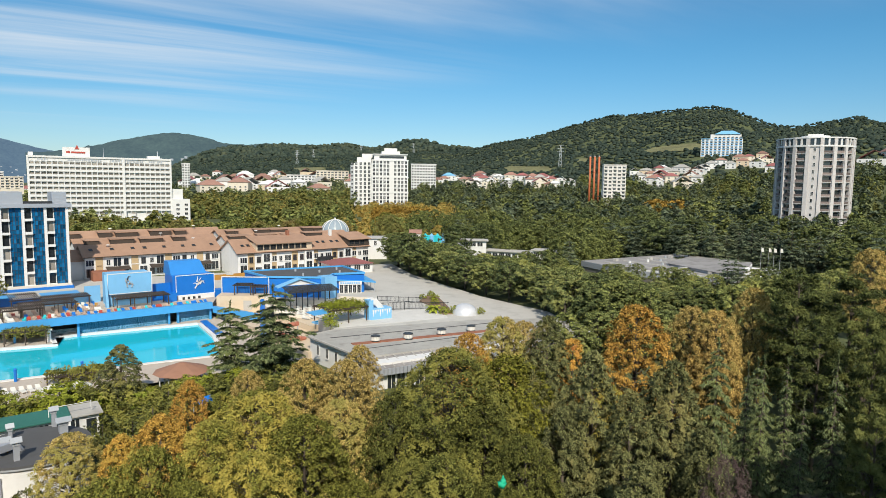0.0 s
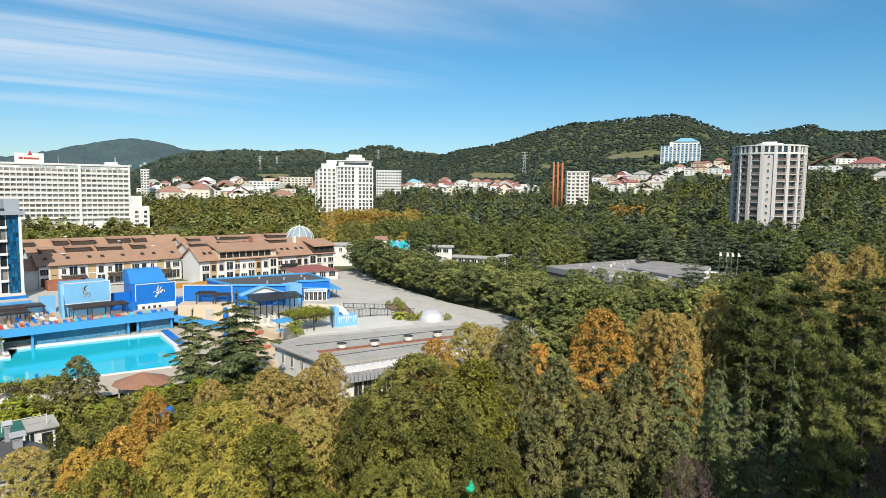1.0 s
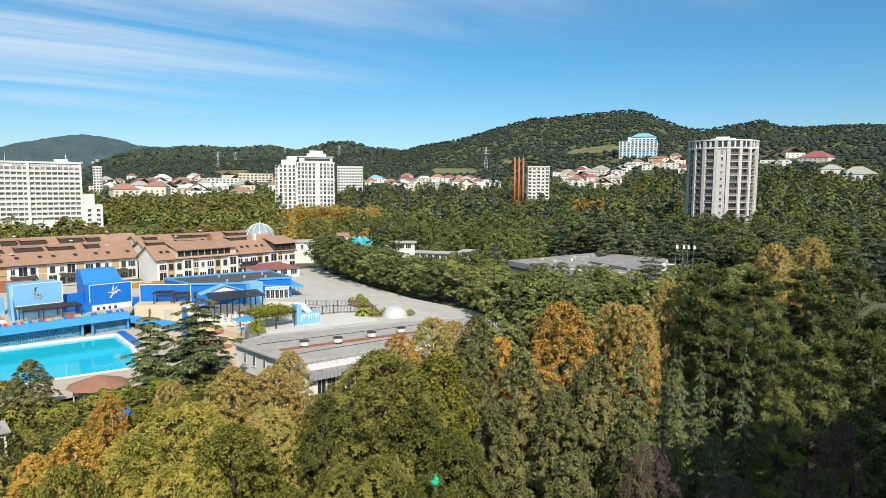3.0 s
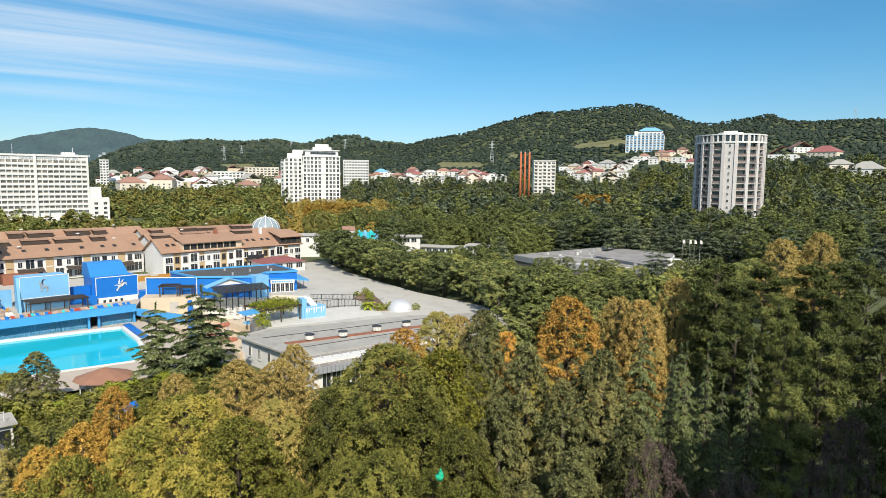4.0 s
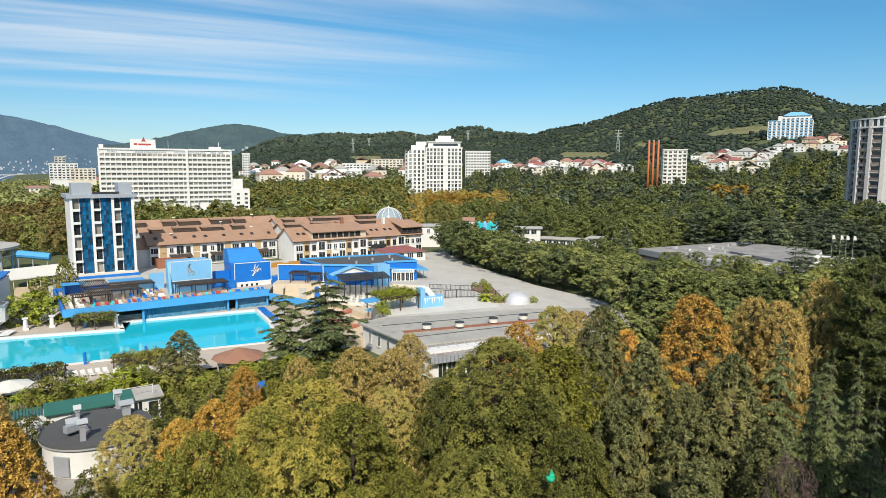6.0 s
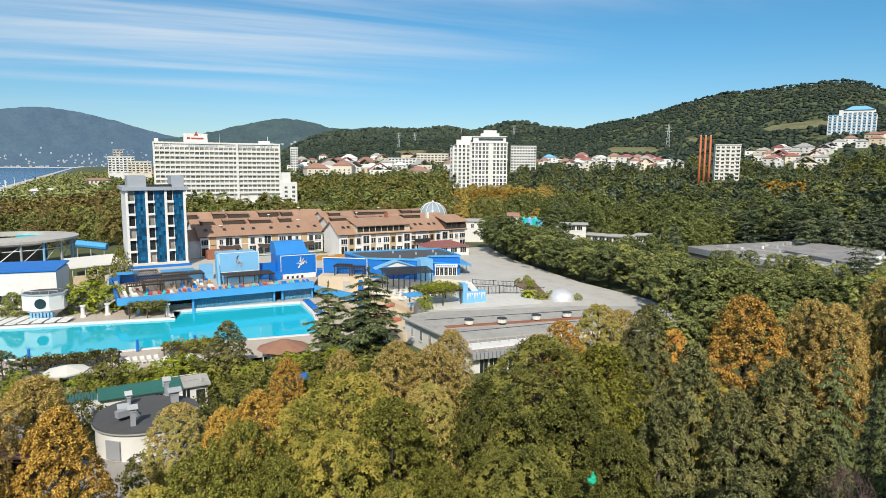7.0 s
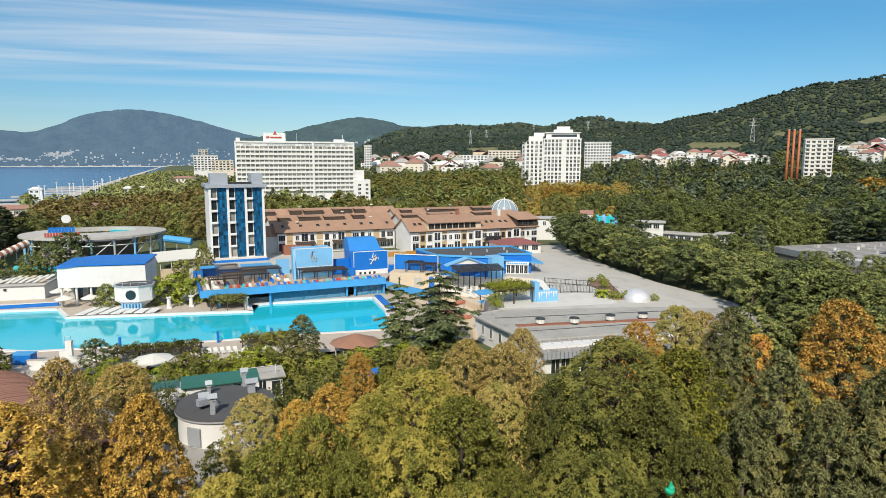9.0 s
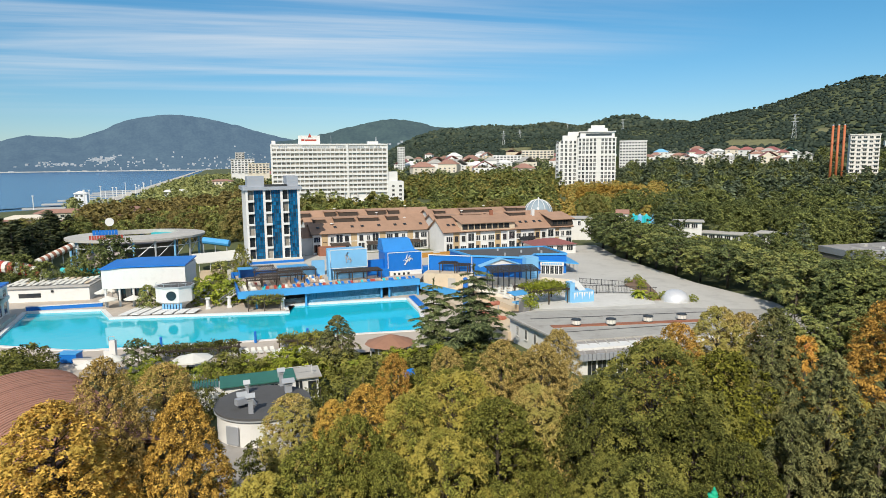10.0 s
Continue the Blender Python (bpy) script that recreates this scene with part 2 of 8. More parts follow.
# hill leaves are bluer and duller: aerial haze is put into their colour
L_HILL = leaf_material("haze_tinted_hill_leaves", (0.026, 0.042, 0.034), (0.07, 0.092, 0.064), (0.092, 0.105, 0.064), 0.35, through_light=0.1, patch=0.014)
L_TWIGS = leaf_material("bare_purple_twigs", (0.06, 0.04, 0.04), (0.16, 0.11, 0.1), (0.12, 0.09, 0.08), 0.2)
L_PARK_GREEN = leaf_material("park_green_leaves", (0.038, 0.052, 0.018), (0.31, 0.335, 0.1), (0.36, 0.35, 0.095), 0.15)
L_DARK_CEDAR = leaf_material("dark_cedar_needles", (0.02, 0.034, 0.022), (0.205, 0.245, 0.145), (0.19, 0.21, 0.1), 0.2)
L_CYPRESS = leaf_material("dark_cypress_leaves", (0.02, 0.03, 0.018), (0.085, 0.1, 0.05), (0.1, 0.11, 0.05), 0.2)
L_PARK = leaf_material("turning_park_leaves", (0.075, 0.085, 0.025), (0.26, 0.25, 0.07), (0.38, 0.27, 0.07), 0.3)

# ---- mesh helpers ----
class Shape:
    """Collects vertices and faces of one part."""

    def __init__(self):
        self.v, self.f = [], []

    def add(self, verts, faces):
        o = len(self.v)
        self.v += [tuple(p) for p in verts]
        self.f += [tuple(i + o for i in q) for q in faces]
        return self

    def box(self, x0, y0, z0, x1, y1, z1):
        return self.add([(x0, y0, z0), (x1, y0, z0), (x1, y1, z0), (x0, y1, z0), (x0, y0, z1), (x1, y0, z1), (x1, y1, z1), (x0, y1, z1)],
                        [(0, 3, 2, 1), (4, 5, 6, 7), (0, 1, 5, 4), (1, 2, 6, 5), (2, 3, 7, 6), (3, 0, 4, 7)])

    def prism(self, poly, z0, z1):
        n = len(poly)
        return self.add([(x, y, z0) for x, y in poly] + [(x, y, z1) for x, y in poly],
                        [tuple(range(n - 1, -1, -1)), tuple(range(n, 2 * n))] + [(i, (i + 1) % n, n + (i + 1) % n, n + i) for i in range(n)])

    def tube(self, x, y, z0, z1, r0, r1=None, n=12):
        r1 = r0 if r1 is None else r1
        a = [2 * math.pi * i / n for i in range(n)]
        return self.add([(x + r0 * math.cos(t), y + r0 * math.sin(t), z0) for t in a] + [(x + r1 * math.cos(t), y + r1 * math.sin(t), z1) for t in a],
                        [tuple(range(n - 1, -1, -1)), tuple(range(n, 2 * n))] + [(i, (i + 1) % n, n + (i + 1) % n, n + i) for i in range(n)])

    def rod(self, a, b, r0, r1=None, n=6):
        r1 = r0 if r1 is None else r1
        a, b = Vector(a), Vector(b)
        w = (b - a).normalized()
        u = w.orthogonal().normalized()
        q = w.cross(u)
        ring = [2 * math.pi * i / n for i in range(n)]
        return self.add([a + (u * math.cos(t) + q * math.sin(t)) * r0 for t in ring] + [b + (u * math.cos(t) + q * math.sin(t)) * r1 for t in ring],
                        [tuple(range(n - 1, -1, -1)), tuple(range(n, 2 * n))] + [(i, (i + 1) % n, n + (i + 1) % n, n + i) for i in range(n)])

    def twig(self, a, b, r0, r1):
        """A thin three-sided branch without end caps."""
        return self.add([(p[0] + r * c, p[1] + r * d, p[2]) for p, r in ((a, r0), (b, r1)) for c, d in ((1, 0), (-0.5, 0.87), (-0.5, -0.87))], [(0, 1, 4, 3), (1, 2, 5, 4), (2, 0, 3, 5)])

    def slab(self, quad, thick):
        """A plate: four corners, thickened downwards."""
        return self.add(list(quad) + [(x, y, z - thick) for x, y, z in quad],
                        [(0, 1, 2, 3), (7, 6, 5, 4), (0, 4, 5, 1), (1, 5, 6, 2), (2, 6, 7, 3), (3, 7, 4, 0)])

    def gable(self, x0, y0, x1, y1, z, h, over=0.4, thick=0.25, along="x"):
        """Two roof plates that meet in a ridge along x or y."""
        if along == "x":
            ym, k = (y0 + y1) / 2, h / ((y1 - y0) / 2)
            self.slab([(x0 - over, y0 - over, z - over * k + thick), (x1 + over, y0 - over, z - over * k + thick), (x1 + over, ym, z + h + thick), (x0 - over, ym, z + h + thick)], thick)
            self.slab([(x1 + over, y1 + over, z - over * k + thick), (x0 - over, y1 + over, z - over * k + thick), (x0 - over, ym, z + h + thick), (x1 + over, ym, z + h + thick)], thick)
        else:
            xm, k = (x0 + x1) / 2, h / ((x1 - x0) / 2)
            self.slab([(x0 - over, y1 + over, z - over * k + thick), (x0 - over, y0 - over, z - over * k + thick), (xm, y0 - over, z + h + thick), (xm, y1 + over, z + h + thick)], thick)
            self.slab([(x1 + over, y0 - over, z - over * k + thick), (x1 + over, y1 + over, z - over * k + thick), (xm, y1 + over, z + h + thick), (xm, y0 - over, z + h + thick)], thick)
        return self

    def hip(self, x0, y0, x1, y1, z, h, over=0.4):
        x0, y0, x1, y1 = x0 - over, y0 - over, x1 + over, y1 + over
        w, d = x1 - x0, y1 - y0
        if w >= d:
            r = [(x0 + d / 2, (y0 + y1) / 2, z + h), (x1 - d / 2, (y0 + y1) / 2, z + h)]
            fs = [(0, 1, 5, 4), (2, 3, 4, 5), (3, 0, 4), (1, 2, 5)]
        else:
            r = [((x0 + x1) / 2, y0 + w / 2, z + h), ((x0 + x1) / 2, y1 - w / 2, z + h)]
            fs = [(0, 1, 4), (1, 2, 5, 4), (2, 3, 5), (3, 0, 4, 5)]
        return self.add([(x0, y0, z), (x1, y0, z), (x1, y1, z), (x0, y1, z)] + r, fs + [(3, 2, 1, 0)])

    def dome(self, x, y, z, r, h, n=24, k=8):
        vs, fs = [], []
        for j in range(k):
            a = math.pi / 2 * j / k
            vs += [(x + r * math.cos(a) * math.cos(2 * math.pi * i / n), y + r * math.cos(a) * math.sin(2 * math.pi * i / n), z + h * math.sin(a)) for i in range(n)]
        for j in range(k - 1):
            fs += [(j * n + i, j * n + (i + 1) % n, (j + 1) * n + (i + 1) % n, (j + 1) * n + i) for i in range(n)]
        vs.append((x, y, z + h))
        fs += [((k - 1) * n + i, (k - 1) * n + (i + 1) % n, k * n) for i in range(n)]
        return self.add(vs, fs)

    def mesh(self, name, mat, smooth=False):
        me = bpy.data.meshes.new(name)
        me.from_pydata(self.v, [], self.f)
        me.materials.append(mat)
        if smooth:
            me.polygons.foreach_set("use_smooth", [True] * len(me.polygons))
        me.update()
        return me


def part(name, shape, mat, parent, label="", smooth=False):
    ob = new(name, shape if isinstance(shape, bpy.types.Mesh) else shape.mesh(name, mat, smooth))
    ob.parent = parent
    if label:
        ob["label"] = label
    return ob


def piece(name, me, parent, x, y, z, rz=0.0, scale=(1, 1, 1)):
    """An object of its own on a shared mesh, under parent."""
    ob = new(name, me)
    ob.parent = parent
    ob.location, ob.rotation_euler, ob.scale = (x, y, z), (0, 0, radians(rz)), scale
    return ob


def thing(name, x, y, z, label, category, group="", rz=0.0, kind=""):
    ob = new(name)
    ob.empty_display_size = 0.5
    ob.matrix_basis = pose(x, y, z, 0, 0, rz)
    return tagged(ob, label, category, group, kind)


def setting(name, shape, mat, label, category, smooth=False):
    return tagged(new(name, shape.mesh(name, mat, smooth)), label, category, kind="structure")


# ---- lie of the land ----
def smooth(a, lo, hi):
    t = min(max((a - lo) / (hi - lo), 0.0), 1.0)
    return t * t * (3 - 2 * t)


def bump_at(a, c, w):
    return math.exp(-((a - c) / w) ** 2)


SEA = -3.0


def shore_x(y):
    return -80 + 0.035 * (y - 570) - 3.0 * max(0.0, 570 - y)


def ridge_el(az):
    """Elevation of the wooded skyline, in degrees, by azimuth from +y."""
    e = 2.8 + 0.75 * bump_at(az, 36.8, 2.8) + 0.35 * bump_at(az, 30.6, 1.8) + 0.2 * bump_at(az, 26, 2)
    e += 3.55 * bump_at(az, 61, 11.7 if az < 61 else 7.4) + 1.75 * smooth(az, 65.5, 72) + 0.3 * bump_at(az, 71.9, 1.0) - 0.35 * bump_at(az, 42, 2.0)
    e += 0.53 * smooth(az, 39.3, 45.2) * (1 - smooth(az, 53.2, 57.0)) + 0.06
    return e * smooth(az, 13, 22) * (1 - smooth(az, 100, 140))


def land(x, y):
    r, az = math.hypot(x, y), math.degrees(math.atan2(x, y))
    z = -0.5 + 4.3 * max(smooth(az, 40, 48) * smooth(r, 100, 128) * smooth(-az, -130, -100), smooth(r, 165, 195) * smooth(az, -3, 4))
    z += 6 * smooth(r, 215, 450) * smooth(az, -4, 6) * (0.1 + 0.9 * smooth(az, 20, 31)) + 14 * smooth(r, 420, 900) * smooth(az, 6, 22)
    far = 1700 if az > 45 else 1700 + 900 * smooth(45 - az, 0, 10)
    start = 600 - 260 * smooth(az, 60, 74)
    e = ridge_el(az)
    if e > 0.2 and r > start:
        top = 31 + far * math.tan(radians(e))
        k = (r - start) / (far - start)
        z += (top - z) * (min(k, 1.0) ** 1.45 if k < 1 else max(0.0, 1 - 0.5 * (k - 1)))
        z += 9 * noise.noise(Vector((x / 160, y / 160, 0.3))) * smooth(k, 0.05, 0.4)
    s = shore_x(y) - x
    if y > 120:
        z = z * (1 - smooth(s, -60, 6)) + (SEA - 5) * smooth(s, -60, 6)
    return z


def build_ground():
    azs = [-180 + 6 * i for i in range(27)] + [-18 + 0.6 * i for i in range(180)] + [90 + 6 * i for i in range(15)]
    rs = [4 * (4900 / 4) ** (i / 150) for i in range(151)]
    s = Shape()
    n = len(azs)
    s.v = [(0, 0, -0.5)] + [(r * math.sin(radians(a)), r * math.cos(radians(a)), land(r * math.sin(radians(a)), r * math.cos(radians(a)))) for r in rs for a in azs]
    s.f = [(0, 1 + (i + 1) % n, 1 + i) for i in range(n)]
    for j in range(len(rs) - 1):
        s.f += [(1 + j * n + i, 1 + j * n + (i + 1) % n, 1 + (j + 1) * n + (i + 1) % n, 1 + (j + 1) * n + i) for i in range(n)]
    return s


GRASS = material("dry_grass_and_undergrowth", (0.085, 0.1, 0.035), 0.95, vary=0.35, scale=0.08, grain=18, stain=0.3)
setting("ground", build_ground(), GRASS, "rough grass and undergrowth rising to wooded hills", "ground", True)


def water_material(name, color, rough, wave, strength):
    m = material(name, color, rough, 0, 0.08, 0.05, 0.8)
    n, l = m.node_tree.nodes, m.node_tree.links
    w = n.new("ShaderNodeTexNoise")
    w.inputs["Scale"].default_value, w.inputs["Detail"].default_value = wave, 3
    g = n.new("ShaderNodeNewGeometry")
    l.new(g.outputs["Position"], w.inputs["Vector"])
    b = n.new("ShaderNodeBump")
    b.inputs["Strength"].default_value, b.inputs["Distance"].default_value = strength, 0.1
    l.new(w.outputs["Fac"], b.inputs["Height"]), l.new(b.outputs[0], n["Principled BSDF"].inputs["Normal"])
    return m


SEA_WATER = water_material("sea_water", (0.028, 0.125, 0.27), 0.25, 0.15, 0.3)
POOL_WATER = water_material("pool_water", (0.015, 0.52, 0.66), 0.05, 0.7, 0.12)
setting("water", Shape().add([(-4800, 100, SEA), (300, 100, SEA), (300, 4880, SEA), (-4800, 4880, SEA)], [(0, 1, 2, 3)]), SEA_WATER, "calm blue sea reaching to the far shore", "sea")


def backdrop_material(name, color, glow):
    """Distant slopes: dull woods, the haze of bright air put in as even emission."""
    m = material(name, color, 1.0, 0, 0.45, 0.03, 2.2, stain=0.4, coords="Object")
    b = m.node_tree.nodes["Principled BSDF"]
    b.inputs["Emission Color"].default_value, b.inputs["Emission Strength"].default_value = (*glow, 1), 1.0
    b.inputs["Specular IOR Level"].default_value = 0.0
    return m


# the second colour is the blue haze, given off by the slope itself
FAR_WOODS = backdrop_material("wooded_slope_with_haze_glow", (0.04, 0.058, 0.042), (0.05, 0.084, 0.125))
FARTHER_WOODS = backdrop_material("mountain_slope_with_haze_glow", (0.036, 0.05, 0.046), (0.085, 0.148, 0.245))


def far_range(name, el, az0, az1, near, crest, mat, label):
    s, n, k = Shape(), 260, 34
    for i in range(n + 1):
        az = az0 + (az1 - az0) * i / n
        for j in range(k + 1):
            r = near + (crest - near) * j / k
            top = 31 + crest * math.tan(radians(el(az)))
            z = SEA + 1 + (top - SEA - 1) * (j / k) ** 1.25
            z += (16 * noise.noise(Vector((az * 0.9, r / 240, 2.0))) + 9 * noise.noise(Vector((az * 2.6, r / 90, 5.0))) + 4 * noise.noise(Vector((az * 8, r / 40, 9.0)))) * min(1.0, 1.6 * j / k) * (0.4 if j == k else 1.0)
            s.v.append((r * math.sin(radians(az)), r * math.cos(radians(az)), z))
    s.f = [(i * (k + 1) + j, (i + 1) * (k + 1) + j, (i + 1) * (k + 1) + j + 1, i * (k + 1) + j + 1) for i in range(n) for j in range(k)]
    return setting(name, s, mat, label, "hills", True)


setting("ground_far_beach", Shape().add([(r * math.sin(radians(-40 + 2 * i)), r * math.cos(radians(-40 + 2 * i)), z) for i in range(26) for r, z in ((4236, SEA + 0.2), (4252, SEA + 5))], [(2 * i, 2 * i + 1, 2 * i + 3, 2 * i + 2) for i in range(25)]), material("pale_far_beach", (0.45, 0.44, 0.42), 0.95, vary=0.3, scale=0.01, grain=4), "pale strip of beach along the far shore", "beach")
def mountain_el(a):
    """Elevation of the mountain across the bay, by azimuth."""
    return 1.3 + 2.72 * bump_at(a, -1.2, 5.6 if a < -1.2 else 8.4) + 0.35 * bump_at(a, -5.2, 2.2) + 0.85 * bump_at(a, -11.2, 2.6)


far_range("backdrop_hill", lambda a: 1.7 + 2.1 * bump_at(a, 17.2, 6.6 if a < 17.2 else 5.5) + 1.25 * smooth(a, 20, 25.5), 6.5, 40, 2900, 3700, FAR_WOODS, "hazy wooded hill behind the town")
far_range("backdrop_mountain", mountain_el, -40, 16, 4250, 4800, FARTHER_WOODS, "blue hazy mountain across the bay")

# ---- plaza, pool and the building that the view is from ----
UP = 4.0  # level of the plaza
plaza = Shape().prism([(58, 101.8), (74, 96.5), (84.5, 93), (100.5, 84), (103, 90), (104, 112), (112, 150), (122, 176), (88, 182), (34, 192), (8, 190), (8, 172), (28, 167), (36, 160), (54, 158), (56, 147), (62, 140), (73, 126), (77, 120.5), (72, 116), (60, 112)], -1.2, UP)
setting("pavement_plaza", plaza, PAVING, "pale worn concrete paving of an open plaza", "plaza")
setting("ground_sand_terrace", Shape().prism([(51.2, 99.5), (57.8, 102), (59.8, 112), (71.8, 116.2), (76.8, 120.6), (72.8, 125.8), (61.8, 139.8), (55.8, 146.8), (53.8, 157.8), (52.5, 150), (51.2, 120)], -1.0, 1.2), TAN, "beige sandy terrace of the water slides", "terrace")
deck = Shape()
POOL = [(-33.4, 131), (-19, 121.5), (8, 116.2), (28, 113.4), (40, 111.2), (43.8, 126), (45.4, 139.2), (23.6, 142.6), (18.9, 142.2), (18.5, 136.3), (-16.4, 145.2), (-19, 154.6), (-33.6, 158.0), (-33.6, 146)]
# the deck is a ring of quads round the pool basin
RIM = [(-60, 112), (-24, 106), (6, 104), (30, 101), (51, 99), (51, 120), (51, 150), (36, 158), (28, 166), (22, 166), (-4, 172), (-22, 176), (-45, 180), (-75, 165)]
n_p = len(POOL)
deck.add([(x, y, 0.0) for x, y in POOL] + [(x, y, 0.0) for x, y in RIM] + [(x, y, -1.6) for x, y in POOL],
         [(i, n_p + i, n_p + (i + 1) % n_p, (i + 1) % n_p) for i in range(n_p)] + [(i, (i + 1) % n_p, 2 * n_p + (i + 1) % n_p, 2 * n_p + i) for i in range(n_p)])
setting("pavement_pool_deck", deck, DECKING, "sun-bleached tiled deck round the swimming pool", "pool deck")
setting("water_pool", Shape().add([(x, y, -0.3) for x, y in POOL], [tuple(range(n_p))]), POOL_WATER, "clear turquoise water of the large swimming pool", "pool")
edge = thing("pool_edge", 0, 0, 0, "white painted coping stones round the pool", "pool edge", kind="structure")
for i in range(n_p):
    (ax, ay), (bx, by) = POOL[i], POOL[(i + 1) % n_p]
    L = math.hypot(bx - ax, by - ay)
    q = part("coping", Shape().box(0, -0.75, -0.34, L, 0.05, 0.12), WHITE, edge)
    q.location, q.rotation_euler = (ax, ay, 0.0), (0, 0, math.atan2(by - ay, bx - ax))

tower_block = thing("wall_of_viewpoint", 0, 0, 0, "assumed hotel block behind the balcony, with an added shade-casting wing", "hotel block", rz=-36, kind="structure")
part("wall", Shape().box(-14, -20, -1, 22, -2.2, 33.4), CONCRETE, tower_block)
# out of view; added and sized to throw shade on the trees lower right
part("unseen_shade_wing", Shape().box(31, -20, -1, 70, -2.2, 52), CONCRETE, tower_block)
part("balcony", Shape().box(-3, -2.2, EYE - 2.1, 3, 1.8, EYE - 1.9), CONCRETE, tower_block)

# ---- trees ----
rng = np.random.default_rng(7)


def leaf_cloud(lobes, count, size, seed, shell=0.3, flat=0.0, lift=0.45, top=0.3, leaves_per_spray=16):
    """Single pointed leaves over the skins of many lobes (x, y, z, radius), roughly facing outwards."""
    g = np.random.default_rng(seed)
    lob = np.array(lobes)
    area = lob[:, 3] ** 2
    idx = g.choice(len(lob), count, p=area / area.sum())
    d = g.normal(size=(count, 3))
    d /= np.linalg.norm(d, axis=1)[:, None]
    d[:, 2] = np.where(g.random(count) < top, np.abs(d[:, 2]), d[:, 2])
    rad = lob[idx, 3] * (1 - shell * g.random(count) ** 2)
    p = lob[idx, :3] + d * rad[:, None] * np.array([1, 1, 1 - flat]) + g.normal(size=(count, 3)) * lob[idx, 3][:, None] * 0.14
    nrm = d + g.normal(size=(count, 3)) * 0.35 + np.array([0, 0, lift])
    nrm /= np.linalg.norm(nrm, axis=1)[:, None]
    # leaves gather in sprays at the ends of twigs
    spray = np.arange(count) // leaves_per_spray
    first = spray * leaves_per_spray
    axis = nrm[first]
    off = g.normal(size=(count, 3)) * size * (1.35 if leaves_per_spray > 1 else 0.0)
    off -= axis * (off * axis).sum(1)[:, None] * 0.72
    p = p[first] + off - np.array([0, 0, 1.0]) * ((off ** 2).sum(1) / (size * 6))[:, None]
    nrm = axis + g.normal(size=(count, 3)) * 0.42
    nrm /= np.linalg.norm(nrm, axis=1)[:, None]
    u = np.cross(nrm, g.normal(size=(count, 3)))
    u /= np.linalg.norm(u, axis=1)[:, None]
    w = np.cross(nrm, u)
    s = size * (0.6 + 0.8 * g.random(count))[:, None] / 2
    return np.stack([p - u * s - w * s * 0.75, p - u * s * 0.7 + w * s * 0.75, p + u * s * 1.45], 1).reshape(-1, 3)


def needle_sprays(boughs, count, length, width, seed):
    """Narrow pointed sprays along boughs (start, end, fan): they lean out, aside and a little down."""
    g = np.random.default_rng(seed)
    a = np.array([q[0] for q in boughs], float)
    b = np.array([q[1] for q in boughs], float)
    fan = np.array([q[2] for q in boughs], float)
    L = np.linalg.norm(b - a, axis=1)
    idx = g.choice(len(L), count, p=(L * fan ** 0.5) / (L * fan ** 0.5).sum())
    t = np.sqrt(g.uniform(0.02, 1.0, count))
    ax = (b - a)[idx] / L[idx][:, None]
    side = np.stack([-ax[:, 1], ax[:, 0], np.zeros(count)], 1)
    side /= np.linalg.norm(side, axis=1)[:, None] + 1e-6
    t = np.clip((np.floor(t * 6) + 0.5 + g.normal(size=count) * 0.2) / 6, 0.02, 1.02)
    off = (np.round(g.uniform(-1, 1, count) * 2) / 2 + g.normal(size=count) * 0.11) * fan[idx] * (1.15 - 0.85 * t)
    p = a[idx] + (b - a)[idx] * t[:, None] + side * off[:, None] + np.array([0, 0, 1]) * (-np.abs(off) * 0.18 + g.normal(size=count) * 0.05 * length)[:, None]
    d = ax * g.uniform(0.3, 1.0, count)[:, None] + side * (np.sign(off) * g.uniform(0.2, 1.0, count))[:, None] + np.array([0, 0, -0.25]) + g.normal(size=(count, 3)) * 0.22
    d /= np.linalg.norm(d, axis=1)[:, None]
    w = np.cross(d, np.array([0, 0, 1.0]) + g.normal(size=(count, 3)) * 0.35)
    w /= np.linalg.norm(w, axis=1)[:, None]
    s = (0.6 + 0.8 * g.random(count))[:, None]
    return np.stack([p - w * width * s / 2, p + w * width * s / 2, p + d * length * s], 1).reshape(-1, 3)


def leaves_mesh(name, verts, mat):
    n = len(verts) // 3
    me = bpy.data.meshes.new(name)
    me.vertices.add(3 * n)
    me.vertices.foreach_set("co", np.ascontiguousarray(verts, dtype=np.float32).ravel())
    me.loops.add(3 * n)
    me.loops.foreach_set("vertex_index", np.arange(3 * n, dtype=np.int32))
    me.polygons.add(n)
    me.polygons.foreach_set("loop_start", np.arange(0, 3 * n, 3, dtype=np.int32))
    me.materials.append(mat)
    me.update(calc_edges=True)
    return me


